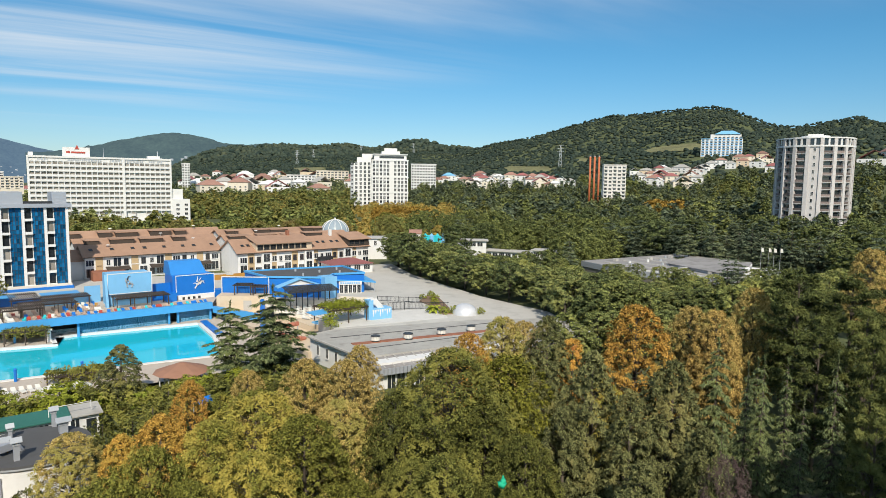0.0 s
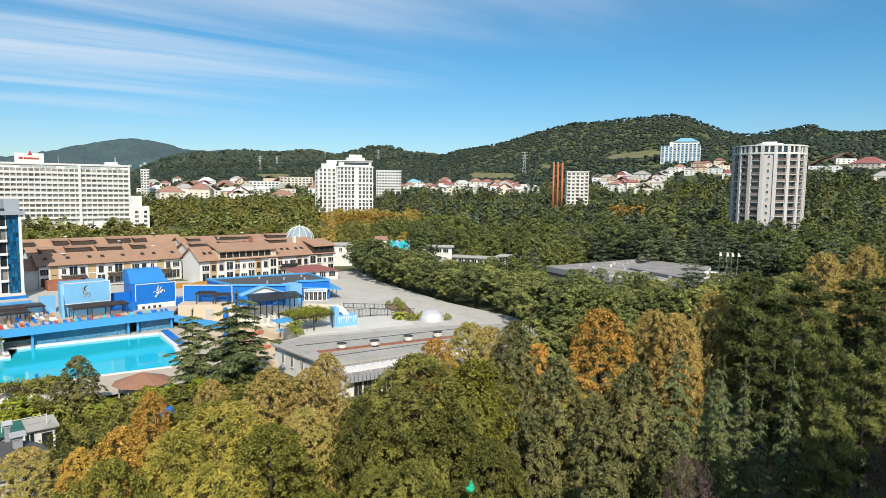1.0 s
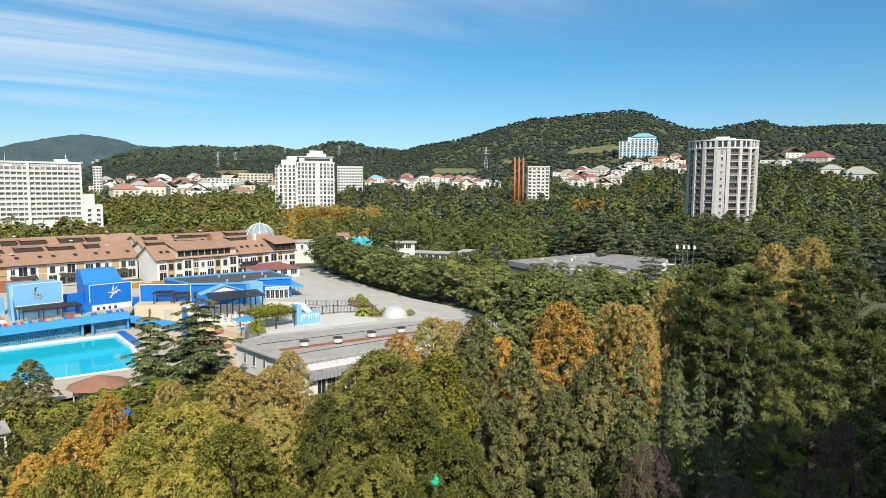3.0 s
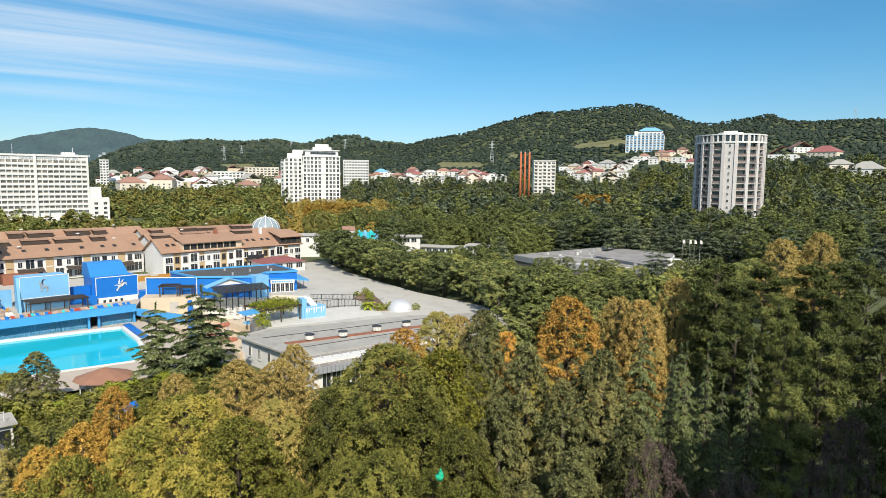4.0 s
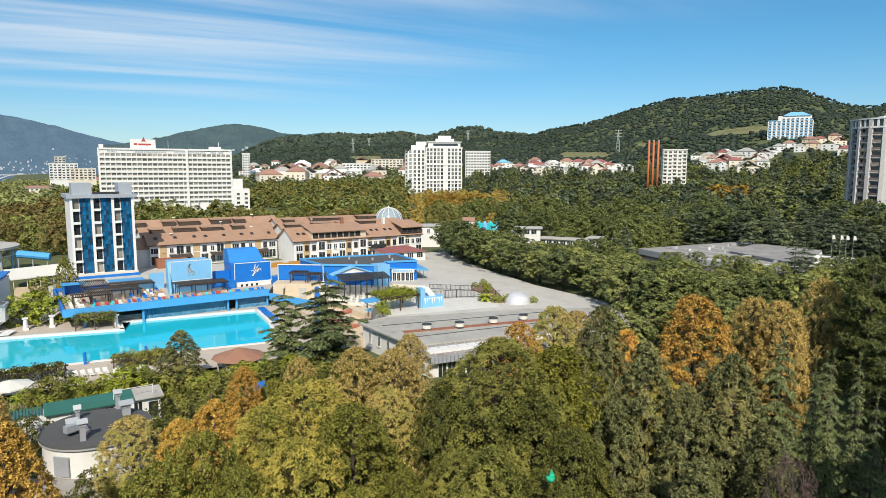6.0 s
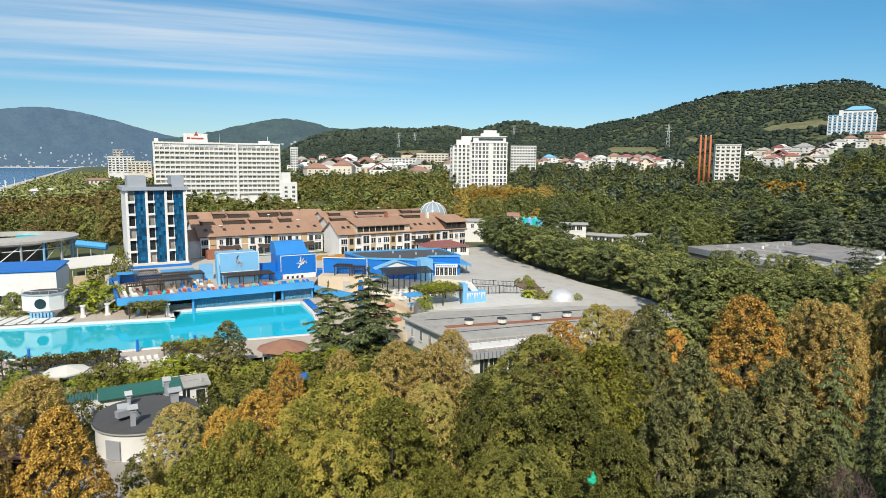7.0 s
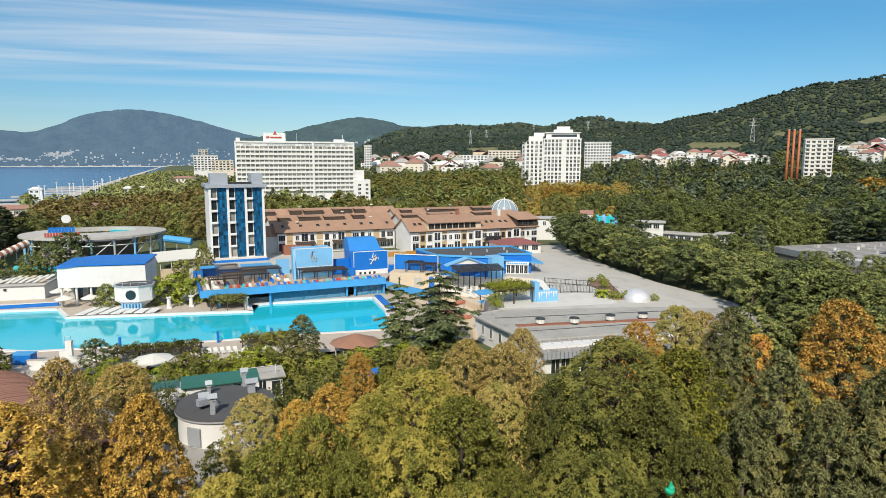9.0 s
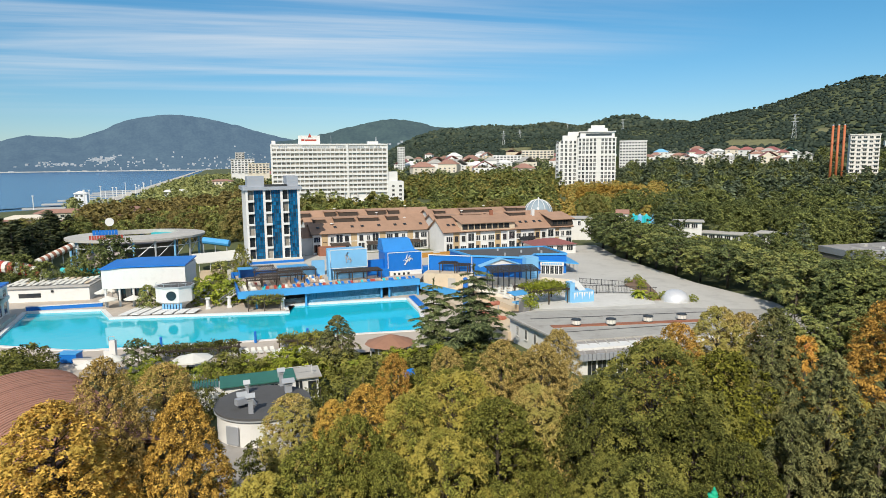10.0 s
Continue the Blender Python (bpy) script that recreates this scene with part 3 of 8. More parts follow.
def clump_leaves(centres, radii, axis, count, size, seed, flat=0.0, droop=0.0, long=1.45, face=0.55):
    """Leaves over the upper and outer skins of many small clumps; the gaps between the clumps stay open."""
    g = np.random.default_rng(seed)
    c, rad = np.array(centres), np.array(radii)
    idx = g.choice(len(c), count, p=rad ** 2 / (rad ** 2).sum())
    out = c - np.array(axis)[None, :] * np.array([1, 1, 0.0]) - np.array([0, 0, 1.0]) * (c[:, 2:3] * 0.0 + axis[2])
    out /= np.linalg.norm(out, axis=1)[:, None] + 1e-6
    d = g.normal(size=(count, 3))
    d /= np.linalg.norm(d, axis=1)[:, None]
    d += 0.5 * out[idx] + np.array([0, 0, 0.5])
    d /= np.linalg.norm(d, axis=1)[:, None] + 1e-6
    q = rad[idx] * (0.35 + 0.95 * g.random(count) ** 0.8)
    p = c[idx] + d * q[:, None] * np.array([1, 1, 1 - flat])
    p[:, 2] -= droop * ((d[:, :2] * out[idx][:, :2]).sum(1).clip(0, 1)) * q
    nrm = d * 0.7 + out[idx] * face + np.array([0, 0, 0.35]) + g.normal(size=(count, 3)) * 0.6
    nrm /= np.linalg.norm(nrm, axis=1)[:, None]
    u = np.cross(nrm, g.normal(size=(count, 3)))
    u /= np.linalg.norm(u, axis=1)[:, None]
    w = np.cross(nrm, u)
    s = size * (0.6 + 0.8 * g.random(count))[:, None] / 2
    k = 1.45 / long
    return np.stack([p - u * s - w * s * 0.75 * k, p - u * s * 0.7 + w * s * 0.75 * k, p + u * s * long], 1).reshape(-1, 3)


def boughs(h, r, centres, seed, thick=0.022):
    """Trunk with a branch to every clump."""
    s = Shape()
    s.rod((0, 0, -0.4), (0, 0, h * 0.5), thick * h, thick * 0.65 * h, 8)
    s.rod((0, 0, h * 0.49), (0, 0, h * 0.93), thick * 0.65 * h, 0.04, 6)
    for x, y, z in centres[::2 if len(centres) < 260 else 5]:
        q = math.hypot(x, y)
        z0 = max(h * 0.12, min(z - 0.55 * q, h * 0.88))
        mid = (0.55 * x, 0.55 * y, z0 + 0.62 * (z - z0))
        s.twig((0, 0, z0), mid, 0.005 * h, 0.003 * h), s.twig(mid, (x, y, z), 0.003 * h, 0.012)
    return s


def full_tree(name, h, r, mat, clumps, leaves, size, seed, base=0.1, profile="egg", clump=0.16, uneven=0.55, flat=0.0, droop=0.0, long=1.45):
    """A near tree: clumps of leaves on the skin of an uneven crown, fewer inside, a branch to each."""
    g = random.Random(seed)
    cs, rs = [], []
    for i in range(clumps):
        k = (i + 0.5) / clumps
        if profile == "egg":
            k = k ** 0.9
            rr = math.sqrt(max(0.04, 1 - (2 * k - 0.84) ** 2 * 0.74))
        elif profile == "column":
            rr = (1 - k ** 2.6) ** 0.7 * (0.72 + 0.28 * min(1, k / 0.25)) + 0.05
        else:
            k = 1 - (1 - k) ** 0.72
            rr = (1 - k) ** 0.62 + 0.04
        a = i * 2.39996 + g.uniform(-0.4, 0.4)
        z = h * (base + (0.985 - base) * k)
        lump = noise.noise(Vector((1.5 * math.cos(a) + seed, 1.5 * math.sin(a), 0.32 * z)))
        q = r * rr * (1 + uneven * lump) * (g.uniform(0.35, 0.75) if g.random() < 0.3 else g.uniform(0.8, 1.0))
        t = r * clump * g.uniform(0.7, 1.35) * (0.75 + 0.25 * rr)
        cs.append((q * math.cos(a), q * math.sin(a), min(z, h - 0.7 * t) - (0.25 * q * droop)))
        rs.append(t)
    return (boughs(h, r, cs, seed).mesh(name + "_trunk", BARK, True),
            leaves_mesh(name + "_crown", clump_leaves(cs, rs, (0, 0, h * (0.35 if profile == "egg" else 0.45)), leaves, size, seed, flat, droop, long), mat))


def plated_pine(name, h, r, mat, limbs, leaves, size, seed, base=0.3, tufts=9):
    """A pine: limbs that each carry a flat, uneven plate of needle tufts, with dark gaps between the plates."""
    g = random.Random(seed)
    cs, rs = [], []
    for i in range(limbs):
        k = (i + 0.5) / limbs
        z = h * (base + (0.93 - base) * k)
        reach = r * (1 - 0.62 * k ** 2.2) * g.uniform(0.7, 1.05)
        a = i * 2.39996 + g.uniform(-0.35, 0.35)
        for j in range(tufts):
            f = g.uniform(0.45, 1.0)
            b = a + g.gauss(0, 0.28) / f
            q = reach * f
            t = r * g.uniform(0.085, 0.15)
            cs.append((q * math.cos(b), q * math.sin(b), min(z + 0.12 * q + g.uniform(-0.25, 0.35), h - t)))
            rs.append(t)
    for j in range(5):
        cs.append((g.uniform(-0.5, 0.5), g.uniform(-0.5, 0.5), h - 0.5 - 0.3 * j)), rs.append(r * 0.12)
    return (boughs(h, r, cs, seed, 0.018).mesh(name + "_trunk", BARK, True),
            leaves_mesh(name + "_crown", clump_leaves(cs, rs, (0, 0, h * 0.3), leaves, size, seed, 0.35, 0.0, 2.3, 0.3), mat))


def conifer(name, h, r, mat, tiers, leaves, size, seed, base=0.06, droop=0.18, ragged=0.25, taper=0.8, boughs_low=9):
    """A conical tree: whorls of boughs, each a flat drooping fan of needle sprays."""
    g = random.Random(seed)
    s = Shape()
    s.rod((0, 0, -0.4), (0, 0, h * 0.97), 0.02 * h, 0.01, 7)
    boughs = []
    for i in range(tiers):
        k = i / tiers
        n = max(4, int(boughs_low - 4 * k))
        for j in range(n):
            z = h * (base + (0.98 - base) * k) + g.uniform(-0.35, 0.35) * h / tiers
            a = 2 * math.pi * (j + 0.5 * (i % 2)) / n + g.uniform(-0.3, 0.3)
            Lj = (r * (1 - k) ** taper + 0.12) * g.uniform(1 - ragged, 1.05)
            mid = (Lj * 0.6 * math.cos(a), Lj * 0.6 * math.sin(a), z + Lj * 0.04 - Lj * droop * 0.5)
            tip = (Lj * math.cos(a), Lj * math.sin(a), z - Lj * droop)
            s.rod((0, 0, z), mid, 0.006 * h, 0.03, 4)
            fan = 0.26 * Lj + 0.12
            boughs += [((0, 0, z), mid, fan), (mid, tip, fan * 0.8)]
    boughs.append(((0, 0, h * 0.9), (0.02, 0, h), 0.12))
    return s.mesh(name + "_trunk", BARK, True), leaves_mesh(name + "_crown", needle_sprays(boughs, leaves, size * 1.5, size * 0.5, seed), mat)


TREES = {
    "olive_a": full_tree("olive_a", 12, 4.8, L_OLIVE, 620, 27000, 0.2, 11, 0.1, "egg", 0.098, 0.4),
    "olive_b": full_tree("olive_b", 12, 4.2, L_OLIVE, 560, 24000, 0.195, 12, 0.1, "egg", 0.1, 0.45),
    "green_a": full_tree("green_a", 12, 4.8, L_GREEN, 600, 27000, 0.2, 13, 0.08, "egg", 0.098, 0.42, 0.1, 0.6),
    "green_c": full_tree("green_c", 16, 7.0, L_GREEN, 1100, 58000, 0.19, 43, 0.08, "egg", 0.074, 0.34, 0.1, 0.7),
    "green_b": full_tree("green_b", 12, 4.6, L_LIME, 400, 20000, 0.235, 33, 0.08, "egg", 0.115, 0.45, 0.1, 0.5),
    "yellow_a": full_tree("yellow_a", 12, 4.0, L_YELLOW, 760, 30000, 0.165, 14, 0.08, "egg", 0.088, 0.3),
    "yellow_b": full_tree("yellow_b", 12, 3.7, L_YELLOW, 720, 29000, 0.16, 15, 0.06, "egg", 0.09, 0.32),
    "orange_a": full_tree("orange_a", 12, 3.6, L_ORANGE, 720, 28000, 0.165, 16, 0.06, "egg", 0.09, 0.3),
    "golden_a": full_tree("golden_a", 12, 3.6, L_GOLDEN, 1000, 44000, 0.14, 36, 0.04, "column", 0.082, 0.18),
    "bronze_a": full_tree("bronze_a", 12, 3.6, L_BROWNING, 760, 30000, 0.15, 37, 0.06, "egg", 0.09, 0.25),
    "red_a": full_tree("red_a", 8, 2.2, L_RED, 90, 6000, 0.22, 17, 0.2),
    "spruce_a": full_tree("spruce_a", 14, 3.9, L_SPRUCE, 420, 22000, 0.25, 18, 0.04, "column", 0.115, 0.45, 0.35, 0.7, 2.0),
    "spruce_b": conifer("spruce_b", 14, 3.2, L_CEDAR, 17, 16000, 0.2, 19, 0.03, 0.34, 0.35, 0.75),
    "cedar_a": conifer("cedar_a", 14, 6.4, L_CEDAR, 13, 25000, 0.33, 20, 0.08, 0.12, 0.55, 0.45, 8),
    "cedar_b": conifer("cedar_b", 14, 4.2, L_CEDAR, 13, 16000, 0.3, 40, 0.08, 0.3, 0.4, 0.6, 7),
    "pine_a": plated_pine("pine_a", 15, 4.6, L_BRIGHT_PINE, 26, 20000, 0.24, 21, 0.2, 16),
    "pine_d": plated_pine("pine_d", 15, 4.6, L_BRIGHT_PINE, 23, 19000, 0.24, 41, 0.18, 18),
    "pine_b": full_tree("pine_b", 12, 4.6, L_PINE, 150, 4200, 0.43, 22, 0.26, "egg", 0.15, 0.5, 0.3),
    "pine_c": full_tree("pine_c", 12, 4.2, L_PARK_PINE, 150, 4200, 0.43, 23, 0.22, "egg", 0.15, 0.6, 0.3),
    "mid_green": full_tree("mid_green", 11, 4.6, L_PARK_GREEN, 90, 3400, 0.48, 24, 0.06, "egg", 0.19),
    "mid_olive": full_tree("mid_olive", 11, 4.6, L_OLIVE, 80, 3000, 0.5, 25, 0.06, "egg", 0.2),
    "mid_bronze": full_tree("mid_bronze", 11, 4.6, L_BRONZE, 80, 2800, 0.5, 35, 0.06, "egg", 0.2),
    "mid_cedar": conifer("mid_cedar", 15, 5.6, L_DARK_CEDAR, 8, 2600, 0.8, 27, 0.05, -0.02, 0.45, 0.5, 9),
    "cypress": full_tree("cypress", 12, 1.3, L_CYPRESS, 60, 2600, 0.34, 28, 0.03, "column", 0.4),
    "shrub": full_tree("shrub", 3, 1.7, L_SHRUB, 40, 1500, 0.22, 29, 0.02, "egg", 0.24),
    "twiggy": full_tree("twiggy", 6, 3.0, L_TWIGS, 150, 5000, 0.16, 31, 0.05, "egg", 0.13, 0.5, 0, 0, 4.0),
    "bush": full_tree("bush", 3.4, 2.2, L_GREEN, 46, 1600, 0.25, 30, 0.02, "egg", 0.22),
}
TREE_WORDS = {
    "olive_a": ("broad tree with olive green leaves, partly yellowing", "tree"), "olive_b": ("dense rounded tree with olive green leaves", "tree"),
    "green_c": ("very broad green tree with drooping sprays", "tree"), "green_b": ("broadleaved tree with fresh yellow green leaves", "tree"), "bronze_a": ("plane tree with dull brown autumn leaves", "tree"), "cedar_b": ("dark cedar with long drooping boughs", "tree"), "pine_d": ("broad pine with sunlit plates of needles", "tree"),
    "green_a": ("large green broadleaved tree with a full crown", "tree"), "yellow_a": ("plane tree with yellowing autumn leaves", "tree"),
    "yellow_b": ("tall plane tree turning golden yellow", "tree"), "orange_a": ("plane tree with deep orange autumn leaves", "tree"),
    "golden_a": ("plane tree with golden brown autumn leaves", "tree"), "red_a": ("small tree with reddish orange autumn leaves", "tree"), "spruce_a": ("dense conical spruce with grey green needles", "tree"),
    "spruce_b": ("slender cedar with drooping blue green boughs", "tree"), "cedar_a": ("wide tiered cedar beside the pool", "tree"),
    "pine_a": ("large dark pine with rounded plates of needles", "tree"), "pine_b": ("dark green pine in a row beside the plaza", "tree"),
    "pine_c": ("grey green pine with a dense crown", "tree"), "mid_green": ("green broadleaved tree in the park", "tree"),
    "mid_bronze": ("plane tree with bronze brown autumn leaves", "tree"), "mid_olive": ("olive green tree in the park", "tree"), 
    "mid_cedar": ("tiered dark cedar in the park", "tree"), "cypress": ("slim dark cypress in the park", "tree"),
    "twiggy": ("bare shrub of fine purple brown twigs", "shrub"),
    "shrub": ("bright yellow green clipped shrub", "shrub"), "bush": ("rounded dark green bush", "shrub"),
}
TREE_HEIGHT = {"green_c": 16, "red_a": 8, "spruce_a": 14, "spruce_b": 14, "cedar_a": 14, "cedar_b": 14, "pine_a": 15, "pine_d": 15, "mid_green": 11, "mid_olive": 11, "mid_bronze": 11, "mid_cedar": 15, "shrub": 3, "bush": 3.4, "twiggy": 6}


def plant(kind, x, y, h, wide=1.0, z=None, turn=None):
    """One tree at (x, y), h metres high; wide scales its spread against its height."""
    k = h / TREE_HEIGHT.get(kind, 12)
    label, cat = TREE_WORDS[kind]
    name = {"tree": "tree", "shrub": "shrub"}[cat]
    t = thing(name, x, y, land(x, y) if z is None else z, label, cat, rz=rng.uniform(0, 360) if turn is None else turn)
    t.scale = (k * wide, k * wide, k)
    part("trunk", TREES[kind][0], None, t)
    part("crown", TREES[kind][1], None, t)
    return t


TREE_REACH = {"olive_a": 4.8, "olive_b": 4.2, "green_a": 4.8, "green_c": 7.0, "green_b": 4.6, "yellow_a": 4.0, "yellow_b": 3.7, "red_a": 2.2, "spruce_b": 3.2, "cedar_a": 6.4, "cedar_b": 4.2, "pine_a": 4.6, "pine_d": 4.6, "bush": 2.2, "shrub": 1.7, "twiggy": 3.0}


def front_tree(kind, az, dist, top, reach):
    """A tree by bearing, distance, height of its top above the low ground and crown radius."""
    x, y = at_az(az, dist)
    h = top - 0.5 - land(x, y)
    plant(kind, x, y, h, reach / TREE_REACH.get(kind, 3.6) * TREE_HEIGHT.get(kind, 12) / h)


def at_az(az, dist):
    return dist * math.sin(radians(az)), dist * math.cos(radians(az))



# ---- shared building pieces ----
def two_tone(name, a, mat_a, b, mat_b):
    """One mesh of two shapes with a material each."""
    s = Shape().add(a.v, a.f).add(b.v, b.f)
    me = s.mesh(name, mat_a)
    me.materials.append(mat_b)
    me.polygons.foreach_set("material_index", [0] * len(a.f) + [1] * len(b.f))
    me.update()
    return me


SPLIT_WINDOWS = {}


def window_mesh(w, h, frame_mat=WHITE, glass=GLASS_DARK, bars=1, proud=0.06):
    """A window on a wall that faces -y, its foot at the origin: frame, bars, pane, sill."""
    f, p = Shape(), Shape().box(-w / 2, -0.02, 0, w / 2, 0.05, h)
    t = 0.07 * min(w, h) + 0.03
    f.box(-w / 2 - t, -proud, -t, -w / 2, 0.02, h + t), f.box(w / 2, -proud, -t, w / 2 + t, 0.02, h + t)
    f.box(-w / 2, -proud, h, w / 2, 0.02, h + t), f.box(-w / 2 - t, -proud - 0.1, -t * 1.6, w / 2 + t, 0.02, -0.002)
    for i in range(bars):
        x = -w / 2 + w * (i + 1) / (bars + 1)
        f.box(x - 0.035, -proud + 0.01, 0, x + 0.035, -0.018, h)
    me = two_tone("window", f, frame_mat, p, glass)
    SPLIT_WINDOWS[me.name] = (f.mesh("window_frame", frame_mat), p.mesh("pane", glass))
    return me


def window(parent, me, x, y, z, rz=0.0, scale=(1, 1, 1)):
    """A window with a pane of its own, for the nearer fronts."""
    frame_me, pane_me = SPLIT_WINDOWS[me.name]
    o = piece("window", frame_me, parent, x, y, z, rz, scale)
    piece("pane", pane_me, o, 0, 0, 0)
    return o


W_SMALL = window_mesh(0.9, 1.4)
W_WIDE = window_mesh(1.9, 1.5, bars=2)
W_DOOR = window_mesh(1.9, 2.3, bars=1)
W_BROWN = window_mesh(1.0, 1.5, TIMBER)
W_STRIP = window_mesh(1.5, 1.2, TIMBER, bars=1)


def spot(az, el, r0=300.0, r1=1750.0):
    """The first place along an azimuth where the ground shows at an elevation."""
    r = r0
    while r < r1:
        x, y = at_az(az, r)
        if math.degrees(math.atan2(land(x, y) - EYE, r)) >= el:
            break
        r += 4
    return x, y, r


# ---- blue glass hotel tower by the pool ----
def blue_tower():
    t = thing("glass_hotel_tower", 21.1, 180.6, UP, "narrow six-storey hotel with blue glass strips and white balconies", "hotel tower")
    w, h = 14.3, 20.0
    part("wall", Shape().box(-w / 2, 0.5, -0.5, w / 2, 14, h), WHITE, t)
    for i in range(4):
        x = -w / 2 + 0.3 + i * (w - 0.6) / 3
        part("pillar", Shape().box(x - 0.3, -0.35, 0.8, x + 0.3, 0.5, h), WHITE, t)
    part("base_band", Shape().box(-w / 2 - 0.2, -0.6, 0.65, w / 2 + 0.2, 0.5, 1.2), CREAM, t)
    part("plinth", Shape().box(-w / 2 - 0.5, -1.0, -1.4, w / 2 + 0.5, 0.4, 0.65), BLUE, t, "royal blue plinth band")
    part("cornice", Shape().box(-w / 2 - 0.7, -0.9, h, w / 2 + 0.7, 14.5, h + 0.9), GREY_METAL, t, "grey metal cornice slab")
    part("roof_box", Shape().box(-6.5, 0.5, h + 0.9, -2.1, 7, h + 3.7), GREY_METAL, t, "grey rooftop plant room")
    part("roof_box", Shape().box(3.9, 0.5, h + 0.9, 7.0, 7, h + 3.7), GREY_METAL, t, "grey rooftop plant room")
    part("railing", Shape().box(-2.1, 0.2, h + 0.9, 3.9, 0.3, h + 1.5), DARK_METAL, t)
    # balcony: slab, parapet, door glass
    slabs = Shape().box(-0.78, -0.45, -0.1, 0.78, 0.5, 0.1).box(-0.78, -0.45, 0.1, 0.78, -0.37, 0.5).box(0.62, 0.36, 0.1, 0.78, 0.47, 3.0)
    doors = Shape().box(-0.75, 0.4, 0.1, 0.6, 0.46, 2.95)
    bal, bal_doors = slabs.mesh("balcony", WHITE), [doors.mesh("balcony_door", m) for m in (GLASS_DARK, SHADE_AND_CURTAIN, GLASS_DARK)]
    bay = (w - 0.6) / 3
    rows = 6
    rise = (h - 0.9) / rows
    mull, pane = Shape(), Shape()
    gw = bay - 0.6 - 1.62
    pane.box(0.03, -0.1, 0.03, gw / 4 - 0.03, 0.05, rise / 3 - 0.03)
    for k in range(5):
        mull.box(-gw / 2 + gw * k / 4 - 0.035, -0.16, 0, -gw / 2 + gw * k / 4 + 0.035, -0.1, rise)
    for k in range(3):
        mull.box(-gw / 2, -0.15, rise * k / 3 - 0.03, gw / 2, -0.1, rise * k / 3 + 0.03)
    cw, pane = mull.mesh("glass_panel", DARK_METAL), pane.mesh("pane", GLASS_BLUE)
    for i in range(3):
        x = -w / 2 + 0.6 + i * bay
        for j in range(rows):
            piece("balcony_door", bal_doors[(i + 2 * j) % 3], piece("balcony", bal, t, x + 0.8, 0, 0.95 + j * rise), 0, 0, 0)
            grid = piece("glass_panel", cw, t, x + 1.62 + gw / 2, 0.3, 0.9 + j * rise)
            for k in range(12):
                piece("pane", pane, grid, -gw / 2 + gw * (k % 4) / 4, 0, rise * (k // 4) / 3)


blue_tower()


# ---- far tower blocks ----
def loggia_mesh(w, h, mat, parapet_mat, parapet=1.0, deep=1.2, glass=GLASS_DARK):
    """One loggia: floor slab with parapet, side fins, recessed dark glazing."""
    s = Shape().box(-w / 2, -0.15, 0, w / 2, deep, 0.25).box(-w / 2, -0.1, 0.25, -w / 2 + 0.28, deep, h).box(w / 2 - 0.28, -0.1, 0.25, w / 2, deep, h)
    s.box(-w / 2 + 0.3, deep - 0.08, h - 0.45, w / 2 - 0.3, deep, h)
    g = Shape().box(-w / 2 + 0.3, deep - 0.06, 0.25, w / 2 - 0.3, deep - 0.01, h - 0.45)
    me = two_tone("loggia", s, mat, g, glass)
    p = Shape().box(-w / 2 + 0.28, -0.12, 0.25, w / 2 - 0.28, 0.0, 0.25 + parapet).mesh("parapet", parapet_mat)
    return me, p


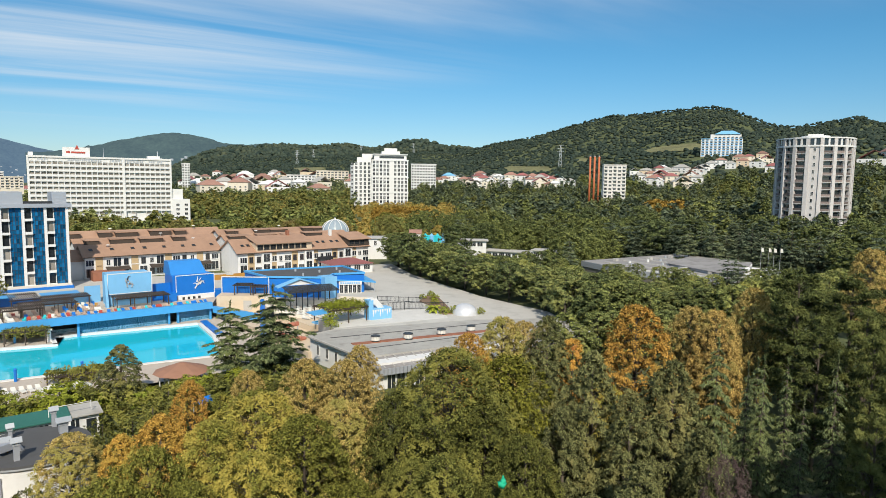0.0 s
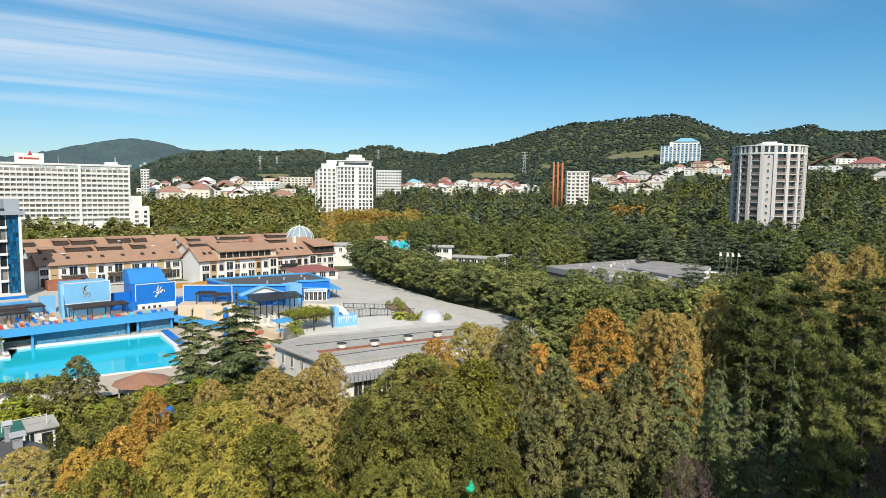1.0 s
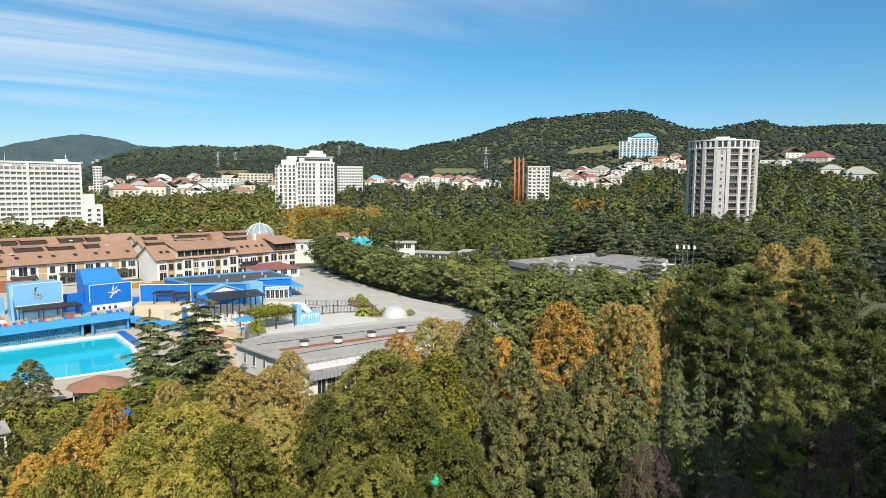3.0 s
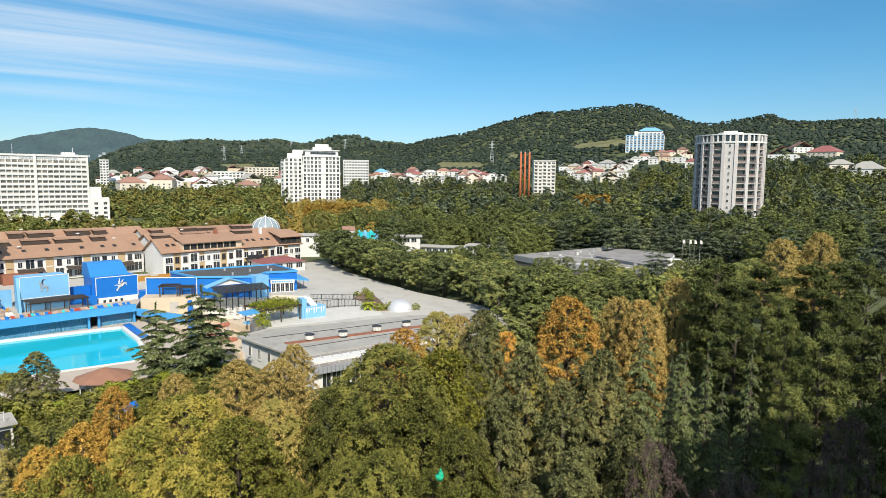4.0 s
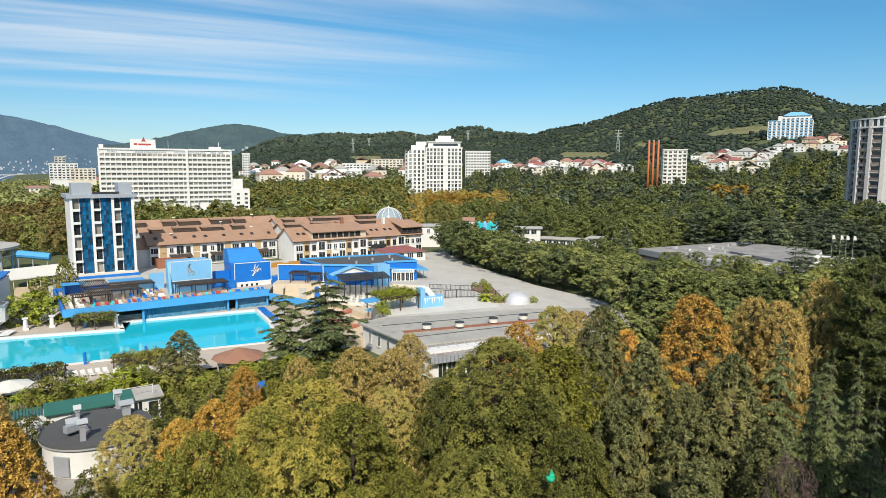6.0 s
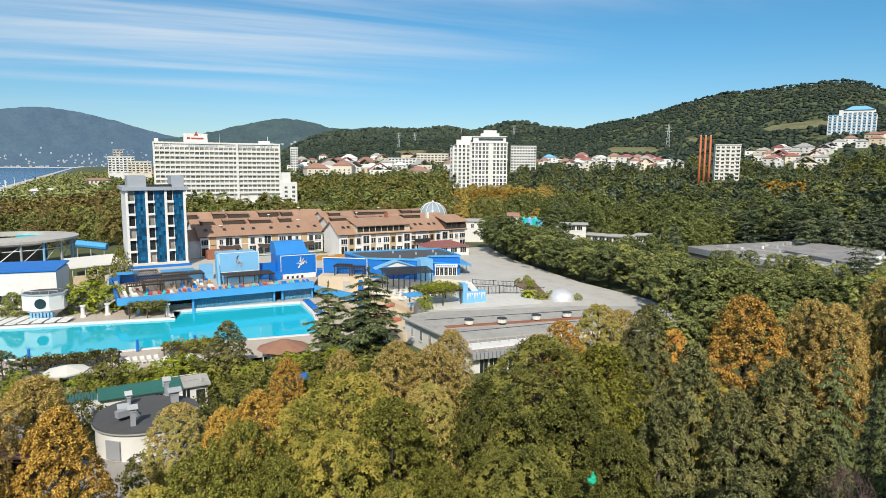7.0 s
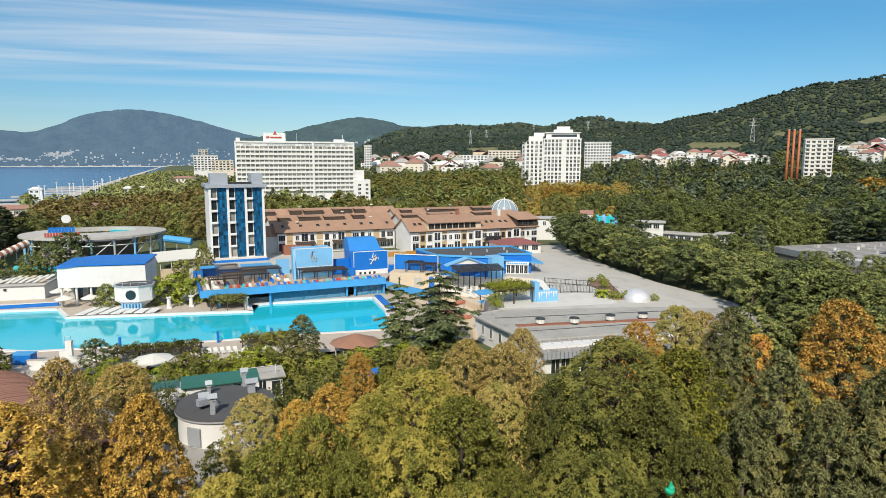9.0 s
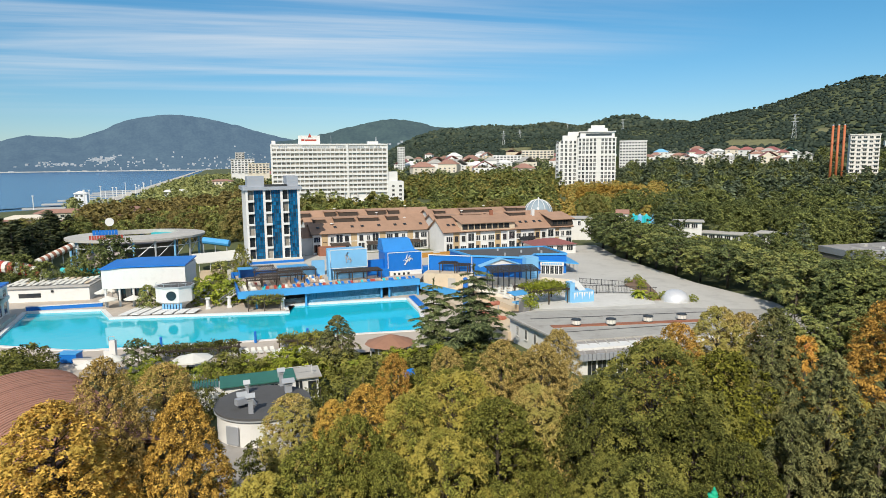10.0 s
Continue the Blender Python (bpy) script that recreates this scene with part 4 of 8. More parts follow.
def white_hotel():
    x, y = at_az(11.5, 448)
    t = thing("white_hotel", x, y, land(x, y), "long white twelve-storey hotel with rows of loggias", "hotel", rz=-8.0)
    w, floors, rise = 78.0, 12, 3.0
    z0 = 44.3 - land(x, y) - floors * rise - 3.2
    part("wall", Shape().box(-w / 2, 1.4, -4, w / 2, 16, z0 + floors * rise + 3.2).box(-w / 2 - 0.3, 0, -4, -w / 2 + 0.6, 1.4, z0 + floors * rise + 3.2)
         .box(w / 2 - 0.6, 0, -4, w / 2 + 0.3, 1.4, z0 + floors * rise + 3.2).box(-w / 2 + 0.6, 0, -4, w / 2 - 0.6, 1.4, z0), WHITE, t)
    top = z0 + floors * rise
    part("frieze", Shape().box(-w / 2, -0.2, top + 2.1, w / 2, 1.4, top + 3.2).box(-w / 2, 0.4, top, w / 2, 1.4, top + 2.1), WHITE, t)
    part("pilaster", Shape().box(10.6, -0.7, z0 - 4, 12.2, 0.4, top + 3.2), WHITE, t)
    for a, b in ((-34, -29), (-18.5, -0.5), (4, 22), (26, 29), (31, 34)):
        k = a
        sign = Shape()
        g = random.Random(int(a * 10))
        while k < b:
            q = g.uniform(0.5, 1.2)
            sign.box(k, 0.25, top + 0.5, k + q, 0.4, top + 1.7)
            k += q + 0.35
        part("sign", sign, STEEL, t, "row of grey sign marks under the roof")
    part("penthouse", Shape().box(-21, 3, top + 3.2, -6.5, 12, top + 8.8), WHITE, t)
    part("roof_sign", Shape().add([(-14.6, 2.8, top + 7.6), (-12.2, 2.8, top + 7.6), (-13.2, 2.8, top + 10.4), (-13.8, 2.8, top + 9.2),
                                   (-14.6, 3.0, top + 7.6), (-12.2, 3.0, top + 7.6), (-13.2, 3.0, top + 10.4), (-13.8, 3.0, top + 9.2)],
                                  [(0, 1, 2, 3), (7, 6, 5, 4), (0, 4, 5, 1), (1, 5, 6, 2), (2, 6, 7, 3), (3, 7, 4, 0)]).box(-19, 2.8, top + 5.2, -17, 2.98, top + 6.4).box(-16.5, 2.8, top + 5.2, -9, 2.98, top + 6.2), RED, t, "small red mark on the roof house")
    part("roof_house", Shape().box(26, 4, top + 3.2, 33, 10, top + 4.9), WHITE, t)
    part("roof_house", Shape().box(-38.5, 3, top + 3.2, -36, 8, top + 5.3), WHITE, t)
    part("mast", Shape().rod((1, 6, top + 3.2), (1, 6, top + 9), 0.18, 0.08), STEEL, t)
    part("mast", Shape().rod((32, 6, top + 4.9), (32, 6, top + 8), 0.4, 0.3), STEEL, t)
    bays = 26
    bw = (w - 1.2) / bays
    # the beige glazing carries the shade of the recessed loggias in its colour
    me, par = loggia_mesh(bw, rise, WHITE, WHITE, 1.1, 0.9, SHADE_AND_CURTAIN)
    for i in range(bays):
        for j in range(floors):
            bx = -w / 2 + 0.6 + bw * (i + 0.5)
            if j < 2 and i % 3:
                continue
            piece("loggia", me, t, bx, 0, z0 + j * rise)
            piece("parapet", par, t, bx, 0, z0 + j * rise)
    low = thing("hotel_annex", *at_az(17.2, 452), land(*at_az(17.2, 452)), "white low annex beside the long hotel", "annex", rz=-8)
    part("wall", Shape().box(-6, 0, -3, 5, 12, 14).box(-6, 2, 14, 1, 12, 20.5), WHITE, low)
    for j in range(4):
        window(low, W_WIDE, 2.6, 0, 1 + 2.9 * j), window(low, W_WIDE, -2.5, 0, 1 + 2.9 * j)


white_hotel()


def centre_tower():
    x, y = at_az(34.6, 500)
    t = thing("white_apartment_tower", x, y, land(x, y), "stepped white apartment tower with narrow dark windows", "apartment tower", rz=-31.0)
    b = land(x, y)
    top = 31 + 500 * math.tan(radians(2.0)) - b
    part("wall", Shape().box(-13.5, 0, -4, 14, 26, top), WHITE, t)
    part("wing", Shape().box(-27.5, 6, -4, -13.5, 26, top - 2.5).prism([(-30, 9), (-27.5, 6), (-27.5, 20), (-30, 18)], -4, top - 4), WHITE, t)
    for z in (top, top * 0.66, top * 0.34):
        part("cornice", Shape().box(-14, -0.5, z - 0.6, 14.5, 26.3, z + 0.3), WHITE, t)
    part("attic", Shape().box(-12, 2, top + 0.3, 13, 24, top + 4.2), WHITE, t)
    part("attic_glazing", Shape().box(-8, 1.9, top + 1.4, 11, 2.0, top + 3.2), GLASS_DARK, t)
    part("attic_roof", Shape().box(-13, 1, top + 4.2, 14, 25, top + 4.8).box(-6, 4, top + 4.8, 8, 20, top + 7.0).prism([(-4, 6), (6, 6), (5, 18), (-3, 18)], top + 7, top + 9.4), WHITE, t)
    part("wing_attic", Shape().box(-25, 8, top - 2.5, -14, 24, top + 2.2).box(-21, 10, top + 2.2, -13, 22, top + 5), WHITE, t)
    rise = 3.05
    for j in range(14):
        z = top - 2.4 - j * rise
        for i in range(10):
            if i == 5:
                continue
            piece("window", W_SMALL, t, -12.3 + i * 2.75, 0, z - 0.2, 0, (1.75, 1, 1.6))
        for i in range(4):
            piece("window", W_SMALL, t, -25.6 + i * 3.3, 6, z - 1.5, 0, (1.8, 1, 1.5))
        for i in range(3):
            piece("window", W_WIDE, t, -13.5, 1.2 + i * 1.7, z - 1, -90, (0.55, 1, 1))
        piece("window", W_WIDE, t, -28.8, 7.4, z - 1.5, -50, (1, 1, 1))
    part("pilaster", Shape().box(1.0, -0.4, -4, 1.9, 0, top), WHITE, t)
    part("pilaster", Shape().box(-13.8, -0.4, -4, -13.0, 0, top), WHITE, t)
    part("pilaster", Shape().box(13.3, -0.4, -4, 14.1, 0, top), WHITE, t)


centre_tower()


def round_tower():
    r0 = 334
    x, y = at_az(69.2, r0)
    b = land(x, y)
    t = thing("round_apartment_tower", x, y, b, "round beige apartment tower with brown-fronted balconies", "apartment tower", rz=-69.2)
    R0, R1, n = 15.2, 14.0, 18
    top = 31 + 320 * math.tan(radians(3.95)) - b
    BEIGE = material("pale_panel", (0.56, 0.53, 0.51), 0.85, vary=0.08, stain=0.15)

    def ring(r, off=0.0):
        return [(r * math.cos(2 * math.pi * (i + off) / n), r * math.sin(2 * math.pi * (i + off) / n)) for i in range(n)]

    part("wall", Shape().prism(ring(R1), -5, top - 3.6), BEIGE, t)
    part("crown_glazing", Shape().prism(ring(R0 * 0.985), top - 3.6, top - 0.55), GLASS_DARK, t, "dark glazing of the top storey")
    part("crown_ring", Shape().prism(ring(R0 * 1.035), top - 0.55, top), WHITE, t, "white ring beam on the top storey")
    part("crown_sill", Shape().prism(ring(R0 * 1.03), top - 4.1, top - 3.4), WHITE, t)
    part("roof_house", Shape().tube(0, 0, top, top + 1.3, 6, 5.6, 14).box(-3, -4, top + 1.3, 3, 2, top + 2.0), WHITE, t)
    side = 2 * R0 * math.sin(math.pi / n)
    rise = 3.1
    bay = side * 0.77
    me, rail = loggia_mesh(bay, rise, BEIGE, material("brown_balcony_front", (0.2, 0.155, 0.14), 0.7, each=0.5), 0.95, 1.1)
    wide_pier = Shape().box(-(side - bay) / 2 - 0.1, -0.35, -5, (side - bay) / 2 + 0.1, 1.6, top - 0.6).mesh("pier", BEIGE)
    post = Shape().box(-0.35, -0.3, 0, 0.35, 0.5, 3.0).mesh("crown_post", WHITE)
    blank = Shape().box(-side * 0.36, 0.0, -5, side * 0.36, 1.5, top - 4.1).mesh("blank_wall", BEIGE)
    for i in range(n):
        a, c = 2 * math.pi * (i + 0.5) / n, 2 * math.pi * i / n
        ap = R0 * math.cos(math.pi / n)
        deg = math.degrees(a) + 90
        fx, fy = ap * math.cos(a), ap * math.sin(a)
        piece("pier", wide_pier, t, R0 * math.cos(c), R0 * math.sin(c), 0, math.degrees(c) + 90)
        piece("crown_post", post, t, fx, fy, top - 3.5, deg)
        if i % 9 == 4:
            piece("blank_wall", blank, t, fx, fy, 0, deg)
        for j in range(13):
            z = top - 3.9 - (j + 1) * rise
            if i % 9 == 4:
                piece("window", W_SMALL, t, fx * 1.002, fy * 1.002, z + 0.9, deg, (0.9, 1, 0.9))
            else:
                piece("loggia", me, t, fx, fy, z, deg)
                piece("parapet", rail, t, fx, fy, z, deg)


round_tower()


def slab_block(name, az, r, w, d, top_el, floors, bays, mat, label, rz=None, roof=None, wide=0.6):
    x, y = at_az(az, r)
    b = land(x, y)
    top = 31 + r * math.tan(radians(top_el)) - b
    t = thing(name, x, y, b, label, "apartment block", rz=-az if rz is None else rz)
    part("wall", Shape().box(-w / 2, 0, -6, w / 2, d, top), mat, t)
    part("roof_edge", Shape().box(-w / 2 - 0.4, -0.5, top, w / 2 + 0.4, d + 0.4, top + 0.8), roof or mat, t)
    bw = w / bays
    win = window_mesh(bw * wide, 1.5, bars=1)
    bal = Shape().box(-bw * 0.42, -0.9, -1.05, bw * 0.42, 0, -0.9).box(-bw * 0.42, -0.9, -0.9, bw * 0.42, -0.8, -0.05).mesh("balcony", mat)
    for i in range(bays):
        for j in range(floors):
            piece("window", win, t, -w / 2 + bw * (i + 0.5), 0, top - 2.4 - 3 * j)
            if (i + 1) % 2:
                piece("balcony", bal, t, -w / 2 + bw * (i + 0.5), 0, top - 2.4 - 3 * j)
    return t, top


slab_block("pale_block", 37.6, 700, 27, 14, 1.66, 9, 9, WHITE, "pale apartment block behind the stepped tower")
slab_block("cream_block", 54.25, 560, 18.4, 14, 1.75, 9, 5, material("off_white_panel", (0.72, 0.68, 0.63), 0.85, stain=0.15), "cream nine-storey block beside the orange chimneys", rz=-48)


def hill_hotel():
    x, y, r = spot(62.6, 2.5)
    t = thing("blue_hillside_hotel", x, y, land(x, y), "stepped white hotel with blue balconies on the wooded hill", "hotel", rz=-60)
    s = r / 900
    part("wall", Shape().box(-25 * s, 0, -10, 24 * s, 20, 22 * s).box(-14 * s, 1, 22 * s, 22 * s, 18, 28 * s), WHITE, t)
    part("roof", Shape().hip(-8 * s, 1, 20 * s, 18, 28 * s, 5 * s, 1.5).box(-25 * s, -0.5, 22 * s, -14 * s, 20, 22.8 * s), SKYBLUE, t, "light blue roof")
    me = Shape().box(-1.9, -0.8, 0, 1.9, 0, 0.9).mesh("balcony", SKYBLUE)
    win = window_mesh(3.0, 1.6)
    for i in range(10):
        for j in range(8):
            zx = -22.5 * s + i * 4.9 * s
            if j == 7 and i < 3:
                continue
            piece("window", win, t, zx, 0, 2 + j * 3.1 * s), piece("balcony", me, t, zx, 0, 0.9 + j * 3.1 * s)


hill_hotel()

# three orange chimneys
for k, az in enumerate((52.15, 52.52, 52.9)):
    x, y = at_az(az, 530)
    t = thing("chimney", x, y, land(x, y), "tall slim orange painted steel chimney", "chimney", "boiler house chimneys")
    h = 31 + 530 * math.tan(radians(2.5)) - land(x, y)
    part("shaft", Shape().tube(0, 0, -1, h, 0.85, 0.75, 14), ORANGE, t, smooth=True)
    part("cap", Shape().tube(0, 0, h, h + 0.7, 0.62, 0.62, 14), STEEL, t)
    for z in (h * 0.35, h * 0.7):
        part("platform", Shape().tube(0, 0, z, z + 0.4, 1.0, 1.0, 12), ORANGE, t)

# ---- brown-roofed terraced houses behind the pool ----
SKYLIGHT = window_mesh(0.8, 1.0, TIMBER, bars=0)


def roof_terrace_mesh(w):
    """A dark box standing for the shaded opening in a roof slope, a plate above."""
    s = Shape().box(-w / 2, -1.3, -0.4, w / 2, 1.2, 1.15)
    c = Shape().slab([(-w / 2 - 0.25, -1.5, 1.3), (w / 2 + 0.25, -1.5, 1.3), (w / 2 + 0.25, 2.1, 1.55), (-w / 2 - 0.25, 2.1, 1.55)], 0.13)
    return two_tone("dormer", s, TIMBER, c, BROWN_ROOF)


D_LONG, D_SHORT = roof_terrace_mesh(6.4), roof_terrace_mesh(3.6)


def row_house(name, x0, x1, y0, depth, eave, ridge, label, dormers=(), skylights=(), gable_wall=WHITE):
    t = thing(name, x0, y0, UP, label, "terraced house")
    w = x1 - x0
    e, q = eave - UP, ridge - UP
    part("wall", Shape().box(0, 0, -2, w, depth, e), WHITE, t)
    for a in (0, w - 0.3):
        part("gable", Shape().add([(a, 0, e), (a, depth, e), (a, depth / 2, q), (a + 0.3, 0, e), (a + 0.3, depth, e), (a + 0.3, depth / 2, q)], [(0, 2, 1), (3, 4, 5), (0, 3, 5, 2), (1, 2, 5, 4)]), gable_wall, t)
    part("roof", Shape().gable(0, 0, w, depth, e, q - e, 0.6, 0.25), BROWN_ROOF, t)
    part("gutter", Shape().rod((-0.5, -0.72, e - 0.15), (w + 0.5, -0.72, e - 0.15), 0.13), TIMBER, t)
    k = (q - e) / (depth / 2)
    for dx, up, me in dormers:
        piece("dormer", me, t, dx, up, e + up * k + 0.1)
    for dx, up in skylights:
        o = piece("skylight", SKYLIGHT, t, dx, up, e + up * k + 0.28)
        o.rotation_euler = (math.atan(k) - math.pi / 2, 0, 0)
    return t, e, q


# front rows
t, e, q = row_house("terraced_house_row", 33.5, 70, 192, 11, 10.1, 12.6, "terraced houses with white and ochre fronts under a brown roof",
                    skylights=[(2 + 4.6 * i + (i % 3) * 0.7, 2.4) for i in range(8)])
g = random.Random(3)
xx = 1.2
i = 0
while xx < 35:
    kind = (W_WIDE, W_BROWN, W_SMALL, W_DOOR, W_BROWN)[i % 5]
    window(t, kind, xx, 0, 3.6 if kind is not W_DOOR else 3.2)
    window(t, (W_DOOR, W_BROWN, W_WIDE)[i % 3], xx, 0, 0.5)
    if i % 4 == 1:
        part("front_panel", Shape().box(xx - 0.9, -0.08, -1, xx + 0.9, 0.0, e - 0.3), OCHRE, t, "ochre plaster panel")
    if i % 5 == 3:
        part("awning", Shape().slab([(xx - 3, -2.2, 2.5), (xx + 3, -2.2, 2.5), (xx + 3, -0.02, 3.2), (xx - 3, -0.02, 3.2)], 0.12), TIMBER, t, "dark timber awning")
    xx += 2.25
    i += 1
part("porch", Shape().box(1, -4.5, -1, 9, -0.1, 2.4), RUST, t, "brick red porch")
part("side_wall", Shape().box(-3.5, 1.5, -2, 0, 9, e - 1.2), WHITE, t)
part("side_roof", Shape().slab([(-4, 0.8, e - 1.0), (0.2, 0.8, e - 1.0), (0.2, 6, e + 1.6), (-4, 6, e + 1.6)], 0.2), BROWN_ROOF, t)
t, e, q = row_house("terraced_house_row", 70, 114, 178, 13, 10.3, 13.6, "terraced houses with brown dormers and white bays",
                    skylights=[(2.5, 2.6), (4.2, 2.6), (27, 2.6), (29, 2.6), (32, 2.6), (34, 2.6)])
for k, (a, b) in enumerate(((5.5, 23.5), (36.5, 44.2))):
    h1, h2 = e + 0.4, e + 2.6
    part("dormer_wall", Shape().box(a, -0.1, h1 - 0.5, b, 6, h2), TIMBER if k else TAN, t)
    part("dormer_roof", Shape().slab([(a - 0.4, -1.0, h2 - 0.05), (b + 0.4, -1.0, h2 - 0.05), (b + 0.4, 7.2, h2 + 1.7), (a - 0.4, 7.2, h2 + 1.7)], 0.2), BROWN_ROOF, t)
    x = a + 1.2
    while x < b - 0.8:
        window(t, W_STRIP, x, -0.1, h1 + 0.35)
        x += 2.0
xx, i = 1.6, 0
while xx < 43.5:
    kind = (W_WIDE, W_BROWN, W_BROWN, W_DOOR, W_WIDE, W_SMALL)[i % 6]
    if i % 6 in (1, 4):
        part("front_panel", Shape().box(xx - 1.0, -0.08, -1, xx + 1.0, 0.0, e - 0.3), OCHRE, t, "ochre plaster panel")
    elif i % 6 == 3:
        part("bay", Shape().box(xx - 1.5, -0.5, -1, xx + 1.6, 0.0, e - 0.3), WHITE, t)
    dy = -0.5 if i % 6 == 3 else -0.08
    window(t, kind, xx, dy, 3.4), window(t, (W_DOOR, W_BROWN, W_WIDE)[i % 3], xx, dy, 0.4)
    xx += 2.3
    i += 1
part("balcony", Shape().box(24.5, -1.6, 2.9, 30, 0, 3.1).box(24.5, -1.6, 3.1, 30, -1.5, 4.0), DARK_METAL, t)
part("chimney", Shape().box(18, 6, e + 3, 18.9, 7, e + 5.6), RUST, t)
part("chimney", Shape().box(33, 6, e + 3, 33.8, 7, e + 5.4), WHITE, t)
# rear rows
for y0, x0, x1, ev, rd, off in ((205, 34, 74, 10.9, 13.4, 0), (217.5, 30, 80, 12.0, 14.7, 2), (192.5, 73, 116, 11.6, 14.0, 1), (206, 76, 122, 12.2, 14.6, 3)):
    row_house("terraced_house_row", x0, x1, y0, 11.5, ev, rd, "rear terraced houses, brown roofs with dark recessed dormers",
              dormers=[(4 + 8.2 * i + (off if i % 2 else 0), 2.3 + 0.3 * (i % 2), D_LONG if (i + off) % 3 else D_SHORT) for i in range(int((x1 - x0 - 4) / 8.2))])
for x, y, z in ((58, 210, 13.9), (40, 196, 12.2), (84, 198, 14.5), (72, 222, 15.1), (98, 211, 15.0), (46, 221, 15.0), (64, 198, 13.0)):
    t = thing("satellite_dish", x, y, z, "small white satellite dish on a brown roof", "dish", "roof dishes")
    part("reflector", Shape().dome(0, 0, 0.5, 0.55, 0.2, 12, 3), WHITE, t)
    part("mount", Shape().rod((0, 0, -0.6), (0, 0, 0.55), 0.05), STEEL, t)

# glass dome
x, y = at_az(29.75, 236)
t = thing("glass_dome", x, y, 6.9, "white-ribbed glass conservatory dome above the houses", "dome")
part("drum", Shape().tube(0, 0, -6, 6.0, 5.0, 5.0, 24), WHITE, t)
part("glazing", Shape().dome(0, 0, 6.0, 4.9, 4.6, 24, 8), glass_like("pale_dome_glass", (0.3, 0.36, 0.4), 0.15), t, smooth=True)
ribs = Shape()
for i in range(12):
    a = 2 * math.pi * i / 12
    for j in range(6):
        b0, b1 = math.pi / 2 * j / 6, math.pi / 2 * (j + 1) / 6
        ribs.rod((5 * math.cos(b0) * math.cos(a), 5 * math.cos(b0) * math.sin(a), 6 + 4.7 * math.sin(b0)), (5 * math.cos(b1) * math.cos(a), 5 * math.cos(b1) * math.sin(a), 6 + 4.7 * math.sin(b1)), 0.11, n=4)
part("ribs", ribs, WHITE, t)
part("finial", Shape().tube(0, 0, 10.5, 11.4, 0.5, 0.1, 8), WHITE, t)
for i in range(14):
    a = 2 * math.pi * (i + 0.5) / 14
    window(t, W_SMALL, 4.98 * math.cos(a), 4.98 * math.sin(a), 3.6, math.degrees(a) + 90, (1.3, 1, 1.3))
t = thing("flat_house", *at_az(33.3, 228), 6.0, "flat-roofed white house beside the glass dome", "house", rz=-30)
part("wall", Shape().box(-4, 0, -3, 4, 9, 5.2), WHITE, t)
part("roof", Shape().box(-4.4, -0.5, 5.2, 4.4, 9.5, 5.5), CONCRETE, t)
for i in range(3):
    window(t, W_SMALL, -2.6 + 2.6 * i, 0, 3.0)

# red-roofed annex at the plaza
t = thing("red_roofed_annex", 93, 164.6, UP, "low white annex with a bright red metal roof", "annex", rz=-8)
part("wall", Shape().box(0, 0, -0.5, 13, 9, 2.7), WHITE, t)
part("roof", Shape().hip(-0.2, -0.2, 13.2, 9.2, 2.7, 1.5, 0.5), RED_ROOF, t)
for i in range(4):
    window(t, W_WIDE, 1.8 + 3.1 * i, 0, 0.9)

# ---- blue pool complex ----
def terrace():
    t = thing("pool_terrace", 0, 0, 0, "azure terrace deck with a thick front beam over the pool", "terrace", kind="structure")
    part("deck", Shape().prism([(9, 142.2), (49.6, 142.2), (53.5, 150), (53.5, 157.5), (28, 166), (9.6, 168)], 2.5, 3.3), DECKING, t)
    part("beam", Shape().box(8.6, 141.2, 2.55, 49.4, 142.2, 4.0).prism([(49.4, 141.2), (50, 142.2), (54.5, 128.6), (53.6, 128.2)], 1.6, 3.0), BEAMBLUE, t)
    part("side_wall", Shape().box(8.6, 142.2, 2.55, 9.0, 167.5, 4.2), BLUE, t)
    part("back_wall", Shape().box(9.0, 167.2, 0, 28, 167.8, 4.2), BLUE, t)
    # dark panels that stand for the shade under the deck
    part("recess", Shape().box(12, 147, -0.2, 24, 147.3, 2.5).box(40.5, 145, -0.2, 50, 145.3, 2.5), DARK_METAL, t)
    falls = Shape()
    g = random.Random(2)
    for i in range(260):
        x = 23.2 + i * 0.1
        if 40.0 < x < 42.2:
            continue
        z, lean = -0.2, 0.0
        while z < 2.4:
            q = g.uniform(0.3, 0.7)
            falls.rod((x + lean, 142.98, z), (x + g.uniform(-0.16, 0.16), 142.98, min(z + q, 2.45)), 0.032, n=3)
            z, lean = z + q + g.uniform(0, 0.25), g.uniform(-0.12, 0.12)
    part("water_wall", Shape().box(23.1, 143.0, -0.3, 40.2, 143.4, 2.5).box(42.2, 143.0, -0.3, 49.4, 143.4, 2.5), material("wet_teal_stone", (0.012, 0.12, 0.19), 0.2, vary=0.5, grain=5), t, "wet teal water wall under the terrace")
    part("lattice", falls, SKYBLUE, t, "pale blue wavy lattice over the water wall")
    for x in (23.0, 40.3, 42.2, 49.2, 12.4, 17.6):
        part("column", Shape().box(x - 0.2, 142.0, -0.3, x + 0.2, 142.5, 2.5), BEAMBLUE, t)
    fence = Shape()
    for i in range(60):
        fence.box(17.7 + i * 0.09, 143.6, 0, 17.73 + i * 0.09, 143.66, 1.3)
    part("grille", fence, STEEL, t)


terrace()


